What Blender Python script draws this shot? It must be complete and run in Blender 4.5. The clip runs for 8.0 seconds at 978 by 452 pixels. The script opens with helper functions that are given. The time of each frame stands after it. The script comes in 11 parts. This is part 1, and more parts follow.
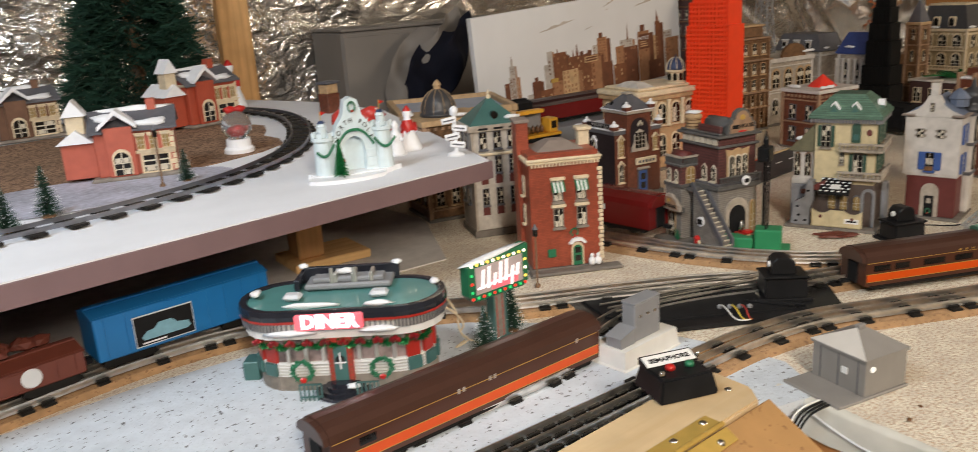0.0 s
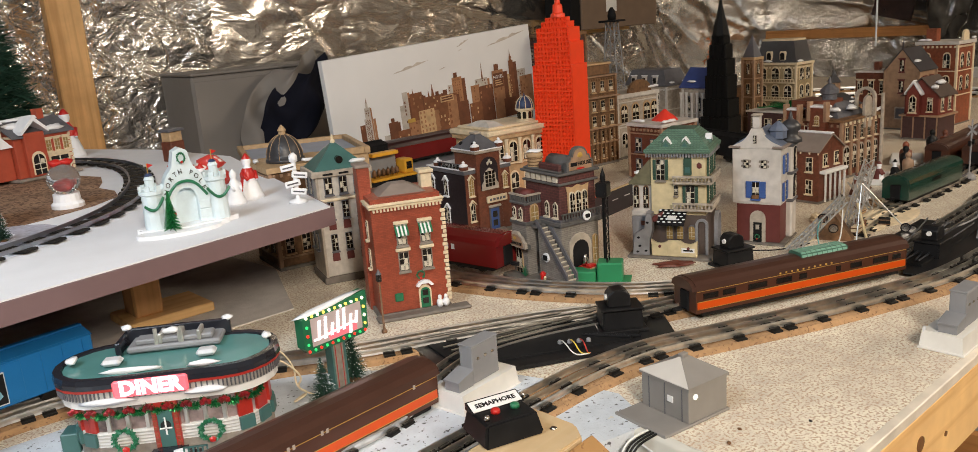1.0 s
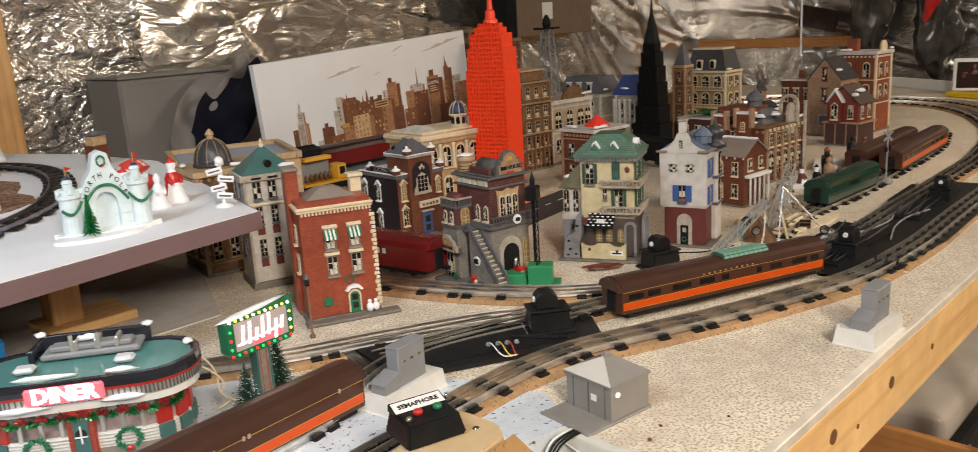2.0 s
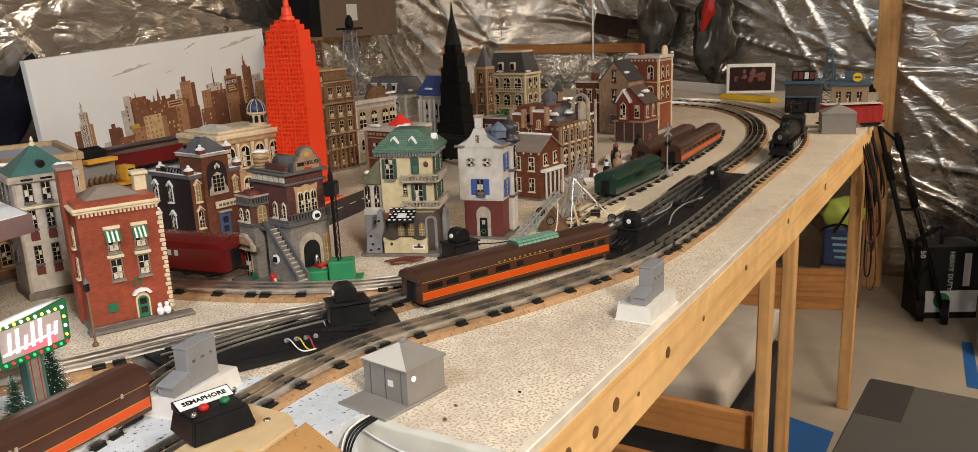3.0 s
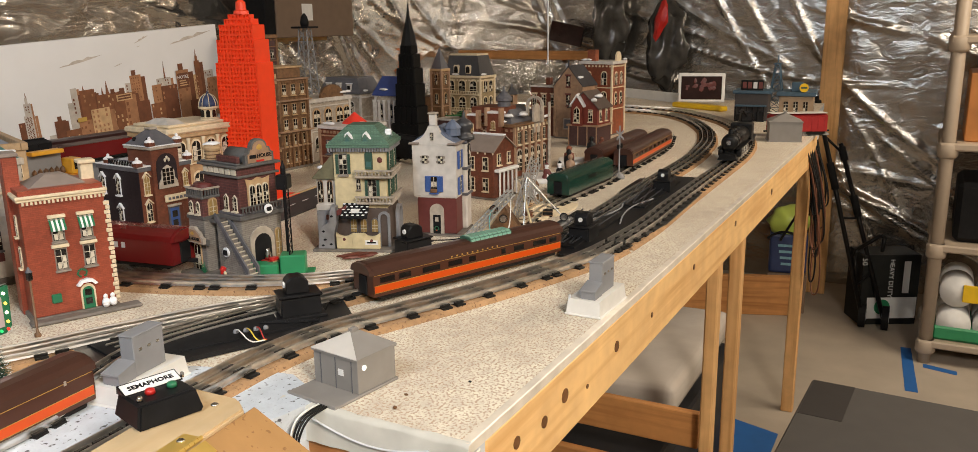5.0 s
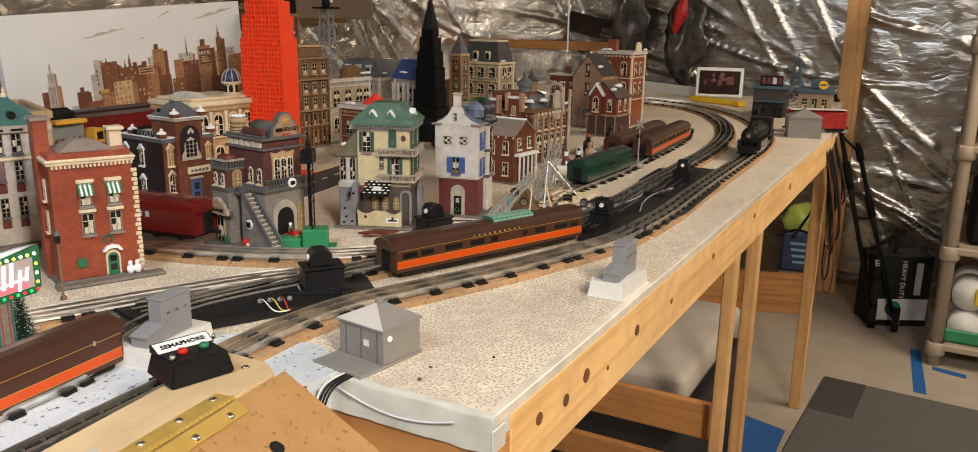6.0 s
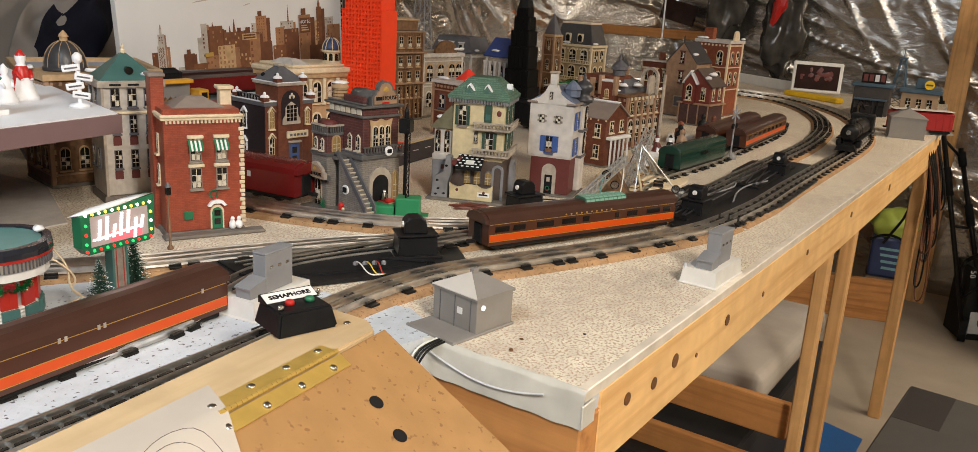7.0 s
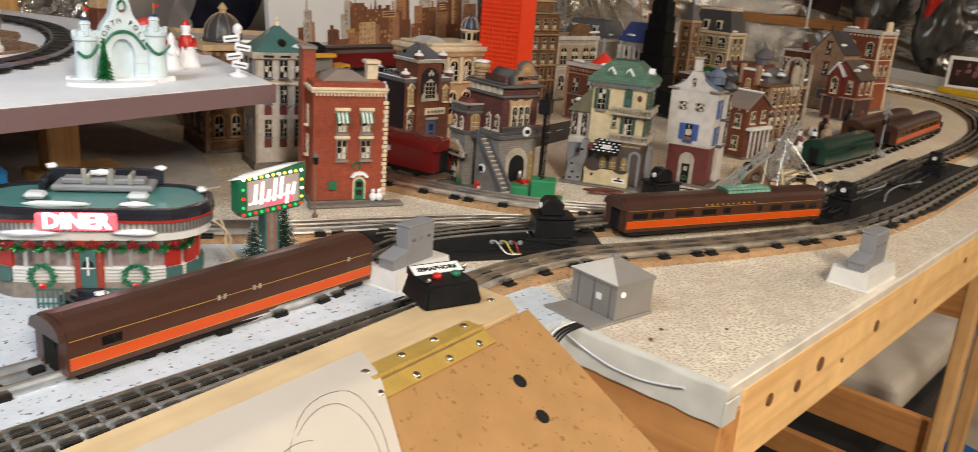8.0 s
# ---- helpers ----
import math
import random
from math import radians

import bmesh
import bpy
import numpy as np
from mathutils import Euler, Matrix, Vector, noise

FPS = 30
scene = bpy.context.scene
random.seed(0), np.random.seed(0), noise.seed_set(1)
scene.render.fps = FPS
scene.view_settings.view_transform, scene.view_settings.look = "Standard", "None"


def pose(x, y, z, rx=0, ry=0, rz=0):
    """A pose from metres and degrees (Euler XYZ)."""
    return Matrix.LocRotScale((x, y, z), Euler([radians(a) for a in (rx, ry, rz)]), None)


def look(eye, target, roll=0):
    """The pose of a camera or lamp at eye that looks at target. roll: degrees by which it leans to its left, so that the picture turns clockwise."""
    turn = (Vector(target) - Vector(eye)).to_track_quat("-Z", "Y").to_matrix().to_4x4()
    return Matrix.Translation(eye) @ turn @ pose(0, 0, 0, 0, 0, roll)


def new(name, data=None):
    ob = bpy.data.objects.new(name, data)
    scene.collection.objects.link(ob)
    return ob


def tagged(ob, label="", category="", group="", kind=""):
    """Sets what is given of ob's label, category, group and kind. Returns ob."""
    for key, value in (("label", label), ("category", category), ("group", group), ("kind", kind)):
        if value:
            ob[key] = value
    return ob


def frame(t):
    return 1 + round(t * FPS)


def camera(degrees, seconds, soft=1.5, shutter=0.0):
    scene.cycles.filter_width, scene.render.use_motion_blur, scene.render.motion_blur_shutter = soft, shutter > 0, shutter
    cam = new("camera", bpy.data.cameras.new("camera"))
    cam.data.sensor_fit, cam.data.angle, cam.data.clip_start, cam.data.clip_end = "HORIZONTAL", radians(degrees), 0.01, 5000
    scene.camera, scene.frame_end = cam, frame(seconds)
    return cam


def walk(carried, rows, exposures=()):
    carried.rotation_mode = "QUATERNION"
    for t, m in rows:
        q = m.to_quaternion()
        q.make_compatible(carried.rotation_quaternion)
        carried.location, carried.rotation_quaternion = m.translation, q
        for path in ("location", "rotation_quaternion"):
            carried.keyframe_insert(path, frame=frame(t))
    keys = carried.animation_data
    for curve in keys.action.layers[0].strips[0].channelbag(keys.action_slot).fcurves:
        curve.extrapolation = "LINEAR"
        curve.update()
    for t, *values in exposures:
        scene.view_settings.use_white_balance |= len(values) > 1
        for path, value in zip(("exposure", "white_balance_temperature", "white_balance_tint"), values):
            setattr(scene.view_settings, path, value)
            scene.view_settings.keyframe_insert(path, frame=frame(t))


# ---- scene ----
cam = camera(60.6, 8.0, soft=0.4, shutter=0.22)
PATH = [
    (0, (0.164, -0.26, 1.397), (1.222, 1.347, 0.851), -3.7),
    (0.5, (0.202, -0.282, 1.407), (1.45, 1.201, 0.91), -3.6),
    (1, (0.21, -0.291, 1.404), (1.502, 1.157, 0.92), -4.2),
    (1.2, (0.211, -0.296, 1.403), (1.517, 1.142, 0.925), -4.1),
    (2.3, (0.224, -0.317, 1.393), (1.722, 0.918, 0.911), -3.0),
    (2.5, (0.227, -0.327, 1.387), (1.812, 0.791, 0.899), -2.5),
    (3, (0.222, -0.337, 1.383), (1.879, 0.673, 0.898), -2.3),
    (3.5, (0.218, -0.345, 1.376), (1.899, 0.63, 0.904), -2.1),
    (4, (0.219, -0.348, 1.375), (1.914, 0.605, 0.907), -1.7),
    (4.2, (0.22, -0.347, 1.372), (1.922, 0.596, 0.906), -1.8),
    (5.3, (0.211, -0.34, 1.366), (1.926, 0.573, 0.889), -0.5),
    (5.5, (0.211, -0.335, 1.363), (1.922, 0.582, 0.882), -0.3),
    (6, (0.197, -0.327, 1.353), (1.898, 0.602, 0.862), 1.0),
    (6.5, (0.185, -0.305, 1.341), (1.802, 0.751, 0.823), 2.5),
    (7, (0.179, -0.307, 1.342), (1.781, 0.764, 0.808), 3.4),
    (7.5, (0.177, -0.3, 1.342), (1.758, 0.792, 0.788), 4.1),
    (8, (0.165, -0.279, 1.335), (1.592, 0.993, 0.748), 4.5),
]
walk(cam, [(t, look(eye, target, roll)) for t, eye, target, roll in PATH], exposures=((0, -0.23), (1, -0.12), (2.5, -0.06), (3.5, 0.02), (5.5, 0.04), (6.5, -0.06), (8, -0.10)))

# ---- world and lamps ----
world = bpy.data.worlds.new("world")
scene.world = world
world.use_nodes = True
world.node_tree.nodes["Background"].inputs[0].default_value = (0.9, 0.92, 1.0, 1)
world.node_tree.nodes["Background"].inputs[1].default_value = 0.003


def area_lamp(name, eye, target, size, power, color):
    data = bpy.data.lights.new(name, "AREA")
    data.shape, data.size, data.size_y, data.energy, data.color = "RECTANGLE", size[0], size[1], power, color
    ob = new(name, data)
    ob.matrix_world = look(eye, target)
    return ob


area_lamp("ceiling_lamp_near", (0.05, -1.15, 2.36), (0.7, 0.3, 0.6), (0.3, 1.2), 82, (1.0, 0.885, 0.745))
area_lamp("ceiling_lamp_far", (3.0, -1.35, 2.36), (2.9, -0.2, 0.3), (1.2, 0.3), 38, (1.0, 0.84, 0.65))
area_lamp("village_lamp", (-0.35, 0.30, 2.34), (0.25, 0.75, 1.0), (0.25, 0.7), 20, (0.76, 0.88, 1.0))

T = 1.0  # height of the table top
random.seed(7)


# ---- materials ----
def mat(name, col, rough=0.6, metal=0.0, var=0.18, scale=60.0, bump=0.0, bscale=None, col2=None, emit=0.0, spots=None, brick=None, coat=0.0):
    """A procedural surface: base colour broken up at two scales, with fine relief."""
    m = bpy.data.materials.new(name)
    m.use_nodes = True
    nt = m.node_tree
    n, l = nt.nodes, nt.links
    b = n["Principled BSDF"]
    b.inputs["Roughness"].default_value = rough
    b.inputs["Metallic"].default_value = metal
    b.inputs["Coat Weight"].default_value = coat
    if max(col) < 0.03 and rough > 0.25:
        b.inputs["Specular IOR Level"].default_value = 0.2
    tc = n.new("ShaderNodeTexCoord")
    n1 = n.new("ShaderNodeTexNoise")
    n1.inputs["Scale"].default_value, n1.inputs["Detail"].default_value = scale, 4
    n2 = n.new("ShaderNodeTexNoise")
    n2.inputs["Scale"].default_value, n2.inputs["Detail"].default_value = scale * 0.13, 3
    l.new(tc.outputs["Object"], n1.inputs["Vector"])
    l.new(tc.outputs["Object"], n2.inputs["Vector"])
    add = n.new("ShaderNodeMath")
    add.operation = "ADD"
    l.new(n1.outputs["Fac"], add.inputs[0])
    l.new(n2.outputs["Fac"], add.inputs[1])
    mr = n.new("ShaderNodeMapRange")
    mr.inputs["From Min"].default_value, mr.inputs["From Max"].default_value = 0.7, 1.3
    l.new(add.outputs[0], mr.inputs["Value"])
    mix = n.new("ShaderNodeMix")
    mix.data_type = "RGBA"
    c2 = col2 or tuple(min(1, c * (1 + var)) for c in col)
    mix.inputs[6].default_value = (*[c * (1 - var) for c in col], 1)
    mix.inputs[7].default_value = (*c2, 1)
    l.new(mr.outputs[0], mix.inputs[0])
    out = mix.outputs[2]
    height = n1.outputs["Fac"]
    if brick:
        sep, com = n.new("ShaderNodeSeparateXYZ"), n.new("ShaderNodeCombineXYZ")
        l.new(tc.outputs["Object"], sep.inputs[0])
        s2 = n.new("ShaderNodeMath")
        s2.operation = "ADD"
        l.new(sep.outputs[0], s2.inputs[0])
        l.new(sep.outputs[1], s2.inputs[1])
        l.new(s2.outputs[0], com.inputs[0])
        l.new(sep.outputs[2], com.inputs[1])
        bt = n.new("ShaderNodeTexBrick")
        bw, bh, mortar = brick
        bt.inputs["Scale"].default_value = 1.0
        bt.inputs["Brick Width"].default_value, bt.inputs["Row Height"].default_value, bt.inputs["Mortar Size"].default_value = bw, bh, bh * 0.1
        bt.inputs["Color1"].default_value, bt.inputs["Color2"].default_value = (1, 1, 1, 1), (0.78, 0.78, 0.78, 1)
        bt.inputs["Mortar"].default_value = (*mortar, 1)
        l.new(com.outputs[0], bt.inputs["Vector"])
        mul = n.new("ShaderNodeMix")
        mul.data_type, mul.blend_type = "RGBA", "MULTIPLY"
        mul.inputs[0].default_value = 1.0
        l.new(out, mul.inputs[6])
        l.new(bt.outputs["Color"], mul.inputs[7])
        out = mul.outputs[2]
    if spots:
        scol, sscale, lim = spots
        vo = n.new("ShaderNodeTexNoise")
        vo.inputs["Scale"].default_value, vo.inputs["Detail"].default_value = sscale, 2
        l.new(tc.outputs["Object"], vo.inputs["Vector"])
        cr = n.new("ShaderNodeMapRange")
        cr.inputs["From Min"].default_value, cr.inputs["From Max"].default_value = lim, lim + 0.06
        l.new(vo.outputs["Fac"], cr.inputs["Value"])
        m2 = n.new("ShaderNodeMix")
        m2.data_type = "RGBA"
        m2.inputs[7].default_value = (*scol, 1)
        l.new(cr.outputs[0], m2.inputs[0])
        l.new(out, m2.inputs[6])
        out = m2.outputs[2]
        height = vo.outputs["Fac"]
    l.new(out, b.inputs["Base Color"])
    if bump:
        bp = n.new("ShaderNodeBump")
        bp.inputs["Strength"].default_value, bp.inputs["Distance"].default_value = bump, 0.002
        if bscale:
            n3 = n.new("ShaderNodeTexNoise")
            n3.inputs["Scale"].default_value, n3.inputs["Detail"].default_value = bscale, 5
            l.new(tc.outputs["Object"], n3.inputs["Vector"])
            height = n3.outputs["Fac"]
        l.new(height, bp.inputs["Height"])
        l.new(bp.outputs[0], b.inputs["Normal"])
    if emit:
        b.inputs["Emission Strength"].default_value = emit
        l.new(out, b.inputs["Emission Color"])
    return m


def wood(name, col, dark, along=0, scale=1.0):
    """Sawn softwood with grain along one axis."""
    m = mat(name, col, 0.62, 0, 0.15, 25, 0.15)
    nt = m.node_tree
    n, l = nt.nodes, nt.links
    tc = [x for x in n if x.type == "TEX_COORD"][0]
    mp = n.new("ShaderNodeMapping")
    sc = [70.0 * scale] * 3
    sc[along] = 3.0 * scale
    mp.inputs["Scale"].default_value = sc
    l.new(tc.outputs["Object"], mp.inputs["Vector"])
    ns = n.new("ShaderNodeTexNoise")
    ns.inputs["Scale"].default_value, ns.inputs["Detail"].default_value = 1.0, 5
    l.new(mp.outputs[0], ns.inputs["Vector"])
    mr = n.new("ShaderNodeMapRange")
    mr.inputs["From Min"].default_value, mr.inputs["From Max"].default_value = 0.45, 0.75
    l.new(ns.outputs["Fac"], mr.inputs["Value"])
    mx = n.new("ShaderNodeMix")
    mx.data_type = "RGBA"
    bsdf = n["Principled BSDF"]
    old = bsdf.inputs["Base Color"].links[0].from_socket
    mx.inputs[7].default_value = (*dark, 1)
    l.new(mr.outputs[0], mx.inputs[0])
    l.new(old, mx.inputs[6])
    l.new(mx.outputs[2], bsdf.inputs["Base Color"])
    return m


M = {}
M["mat_beige"] = mat("beige_speckled_matting", (0.87, 0.775, 0.65), 0.36, 0, 0.22, 45, 1.0, 300, None, 0, ((0.56, 0.415, 0.29), 310, 0.515))
M["foam_white"] = mat("white_foam_sheet", (0.60, 0.65, 0.71), 0.8, 0, 0.10, 60, 0.6, 250, None, 0, ((0.10, 0.10, 0.11), 190, 0.635))
M["mat_shadow"] = mat("shadow_grey_matting", (0.58, 0.55, 0.52), 0.95, 0, 0.15, 40, 0.6, 300)
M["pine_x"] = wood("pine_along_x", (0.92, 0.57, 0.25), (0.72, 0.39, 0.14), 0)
# This copy is darkened so its colour holds the shade under the table.
M["pine_y_shaded"] = wood("pine_along_y_shaded", (0.56, 0.26, 0.085), (0.38, 0.155, 0.045), 1)
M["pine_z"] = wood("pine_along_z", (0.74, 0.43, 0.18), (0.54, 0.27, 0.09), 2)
M["pine_pale"] = wood("pale_pine", (0.60, 0.445, 0.26), (0.52, 0.355, 0.18), 0, 0.7)
M["hardboard"] = mat("hardboard", (0.37, 0.205, 0.078), 0.55, 0, 0.14, 30, 0.12, 200, None, 0, ((0.25, 0.125, 0.045), 140, 0.63))
M["brass"] = mat("brass", (0.74, 0.5, 0.13), 0.38, 0.55, 0.12, 60, 0.1)
M["steel"] = mat("bright_steel", (0.62, 0.6, 0.57), 0.25, 1.0, 0.1, 80)
M["rail"] = mat("tinplate_rail", (0.80, 0.78, 0.74), 0.34, 1.0, 0.25, 60)
M["rail_dark"] = mat("dull_dark_rail", (0.10, 0.095, 0.09), 0.45, 0.6, 0.3, 60)
M["black"] = mat("black_plastic", (0.012, 0.012, 0.013), 0.35, 0, 0.3, 60)
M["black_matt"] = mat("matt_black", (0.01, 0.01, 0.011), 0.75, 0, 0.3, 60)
M["tie"] = mat("black_tinplate_tie", (0.012, 0.011, 0.010), 0.5, 0.0, 0.3, 90)
M["cork"] = mat("cork_roadbed", (0.4, 0.24, 0.12), 0.9, 0, 0.25, 90, 0.5, 500, None, 0, ((0.22, 0.12, 0.06), 260, 0.6))
M["white"] = mat("white_paint", (0.8, 0.8, 0.79), 0.5, 0, 0.05, 50)
M["snow"] = mat("snow_glaze", (0.86, 0.87, 0.9), 0.45, 0, 0.05, 120, 0.3, 200)
M["grey_pl"] = mat("grey_plastic", (0.25, 0.255, 0.27), 0.5, 0, 0.08, 50)
M["grey_light"] = mat("light_grey_plastic", (0.62, 0.64, 0.67), 0.5, 0, 0.05, 50)
M["grey_hut"] = mat("grey_hut_plastic", (0.25, 0.235, 0.22), 0.5, 0, 0.08, 50)
M["concrete"] = mat("concrete_floor", (0.42, 0.36, 0.29), 0.8, 0, 0.12, 6, 0.1, 60)
M["concrete_wall"] = mat("grey_block_wall", (0.3, 0.29, 0.27), 0.9, 0, 0.12, 6, 0.3, 40)
M["ceiling"] = mat("joist_ceiling", (0.38, 0.32, 0.25), 0.9, 0, 0.2, 5)
M["slate_dark"] = mat("dark_slate_paint", (0.045, 0.045, 0.05), 0.4, 0, 0.2, 90, 0.2)
M["slate_blue"] = mat("blue_grey_roof_paint", (0.12, 0.15, 0.22), 0.5, 0, 0.2, 80, 0.2)
M["roof_blue"] = mat("pale_blue_roof", (0.35, 0.39, 0.48), 0.6, 0, 0.1, 20)
M["red_tent"] = mat("scarlet_plastic", (0.8, 0.05, 0.03), 0.45, 0, 0.1, 40)
M["blue_roof"] = mat("royal_blue_roof", (0.04, 0.07, 0.25), 0.45, 0, 0.15, 60)
M["stone_dark"] = mat("dark_stone_paint", (0.09, 0.065, 0.055), 0.55, 0, 0.2, 100, 0.2)
M["taupe_green"] = mat("olive_roof_paint", (0.2, 0.19, 0.12), 0.55, 0, 0.2, 90, 0.2)
M["green_dark"] = mat("dark_green_trim", (0.04, 0.09, 0.065), 0.45, 0, 0.15, 80)
M["chalet_red"] = mat("red_timber_paint", (0.17, 0.033, 0.022), 0.5, 0, 0.15, 80)
M["green_box"] = mat("leaf_green_plastic", (0.03, 0.26, 0.11), 0.45, 0, 0.08, 40)
M["tinsel"] = mat("green_tinsel", (0.015, 0.17, 0.05), 0.25, 0.5, 0.3, 200)
M["sign_face"] = mat("grey_lit_sign_face", (0.4, 0.33, 0.32), 0.3, 0, 0.1, 60, emit=0.3)
M["bulb_warm"] = mat("warm_bulb", (1.0, 0.8, 0.5), 0.3, 0, 0.02, 40, emit=3.0)
M["rail_dark"] = mat("dark_blued_rail", (0.13, 0.14, 0.17), 0.3, 0.9, 0.2, 80)
M["sleigh"] = mat("red_white_ceramic", (0.55, 0.05, 0.04), 0.3, 0, 0.1, 60, 0, None, None, 0, ((0.75, 0.7, 0.66), 70, 0.56))
M["maroon_dark"] = mat("dark_maroon_roof", (0.035, 0.012, 0.012), 0.35, 0, 0.15, 30)
M["yellow_paint"] = mat("yellow_orange_paint", (0.72, 0.36, 0.03), 0.45, 0, 0.1, 60)
M["yellow_gloss"] = mat("yellow_gloss_plastic", (0.85, 0.55, 0.02), 0.3, 0, 0.06, 40)
M["card_brown"] = mat("brown_cardboard", (0.2, 0.14, 0.1), 0.8, 0, 0.1, 20)
M["card_orange"] = mat("orange_carton", (0.5, 0.2, 0.05), 0.6, 0, 0.2, 12)
M["black_card"] = mat("black_carton", (0.02, 0.021, 0.02), 0.5, 0, 0.25, 15)
M["scr_dark"] = mat("dark_glossy_picture", (0.03, 0.014, 0.012), 0.15, 0, 0.3, 30)
M["scr_red"] = mat("dim_red_print", (0.11, 0.02, 0.014), 0.3, 0, 0.3, 60)
M["plant_dark"] = mat("dark_depot_wall", (0.05, 0.042, 0.04), 0.55, 0, 0.2, 60)
M["w_teal"] = mat("teal_wire", (0.1, 0.3, 0.3), 0.4, 0, 0.05)
M["w_brown"] = mat("brown_cable", (0.16, 0.06, 0.03), 0.5, 0, 0.1)
M["trunk_black"] = mat("dark_trunk_plastic", (0.02, 0.02, 0.022), 0.5, 0, 0.15, 20)
M["tub_blue"] = mat("dark_blue_tub", (0.03, 0.05, 0.14), 0.4, 0, 0.2, 20)
M["lime"] = mat("lime_plastic_bag", (0.5, 0.62, 0.12), 0.35, 0, 0.08, 15, 0.3, 20)
M["beige_pl"] = mat("beige_shelf_plastic", (0.42, 0.34, 0.26), 0.5, 0, 0.06, 20)
M["tape_blue"] = mat("blue_tape", (0.02, 0.13, 0.42), 0.6, 0, 0.08, 20)
M["bench_grey"] = mat("dark_grey_top", (0.07, 0.066, 0.063), 0.6, 0, 0.08, 20)
M["bench_dark"] = mat("darker_grey_patch", (0.03, 0.027, 0.026), 0.6, 0, 0.08, 20)


def clear_glass():
    m = mat("clear_glass_ball", (0.9, 0.93, 0.95), 0.03, 0, 0.02, 20)
    b = m.node_tree.nodes["Principled BSDF"]
    b.inputs["Transmission Weight"].default_value = 0.92
    b.inputs["IOR"].default_value = 1.25
    return m


M["globe_glass"] = clear_glass()


# ---- mesh helpers ----
def quadbox(bm, x0, x1, y0, y1, z0, z1):
    v = [bm.verts.new(p) for p in ((x0, y0, z0), (x1, y0, z0), (x1, y1, z0), (x0, y1, z0), (x0, y0, z1), (x1, y0, z1), (x1, y1, z1), (x0, y1, z1))]
    for f in ((0, 3, 2, 1), (4, 5, 6, 7), (0, 1, 5, 4), (1, 2, 6, 5), (2, 3, 7, 6), (3, 0, 4, 7)):
        bm.faces.new([v[i] for i in f])
    return v


def box(x0, x1, y0, y1, z0, z1, bevel=0.0, seg=1):
    bm = bmesh.new()
    quadbox(bm, x0, x1, y0, y1, z0, z1)
    if bevel:
        bmesh.ops.bevel(bm, geom=bm.edges[:], offset=bevel, segments=seg, affect="EDGES", profile=0.5)
    return bm


def prism(bm, pts, a0, a1, axis="y"):
    """Extrudes an outline along an axis. axis y: pts are (x, z); axis x: (y, z); axis z: (x, y)."""
    def at(p, a):
        return (p[0], a, p[1]) if axis == "y" else (a, p[0], p[1]) if axis == "x" else (p[0], p[1], a)
    lo = [bm.verts.new(at(p, a0)) for p in pts]
    hi = [bm.verts.new(at(p, a1)) for p in pts]
    bm.faces.new(lo)
    bm.faces.new(hi[::-1])
    for i in range(len(pts)):
        j = (i + 1) % len(pts)
        bm.faces.new((lo[i], hi[i], hi[j], lo[j]))
    return bm


def fixed(bm):
    bmesh.ops.recalc_face_normals(bm, faces=bm.faces[:])
    return bm


def tube(bm, p0, p1, r0, r1=None, seg=10):
    """A round bar or cone from p0 to p1."""
    r1 = r0 if r1 is None else r1
    p0, p1 = Vector(p0), Vector(p1)
    d = (p1 - p0).normalized()
    a = d.orthogonal().normalized()
    b = d.cross(a)
    rings = []
    for p, r in ((p0, r0), (p1, r1)):
        rings.append([bm.verts.new(p + (a * math.cos(i * math.tau / seg) + b * math.sin(i * math.tau / seg)) * max(r, 1e-5)) for i in range(seg)])
    for i in range(seg):
        j = (i + 1) % seg
        bm.faces.new((rings[0][i], rings[0][j], rings[1][j], rings[1][i]))
    bm.faces.new(rings[0][::-1])
    bm.faces.new(rings[1])
    return bm


def lathe(bm, profile, seg=16, cx=0.0, cy=0.0, cz=0.0):
    """Turns a list of (radius, z) round the z axis."""
    rings = [[bm.verts.new((cx + max(r, 1e-5) * math.cos(i * math.tau / seg), cy + max(r, 1e-5) * math.sin(i * math.tau / seg), cz + z)) for i in range(seg)] for r, z in profile]
    for a, b in zip(rings, rings[1:]):
        for i in range(seg):
            j = (i + 1) % seg
            bm.faces.new((a[i], a[j], b[j], b[i]))
    bm.faces.new(rings[0][::-1])
    bm.faces.new(rings[-1])
    return bm


def blob(bm, c, r, seed=0, rough=0.25, sub=2):
    """A lump with an uneven outline."""
    made = bmesh.ops.create_icosphere(bm, subdivisions=sub, radius=1.0)
    for v in made["verts"]:
        k = 1 + rough * noise.noise(v.co * 1.7 + Vector((seed * 3.1, seed, 0)))
        v.co = Vector((c[0] + v.co.x * r[0] * k, c[1] + v.co.y * r[1] * k, c[2] + v.co.z * r[2] * k))
    return bm


def wire(bm, pts, r, seg=6):
    for a, b in zip(pts, pts[1:]):
        tube(bm, a, b, r, r, seg)
    return bm


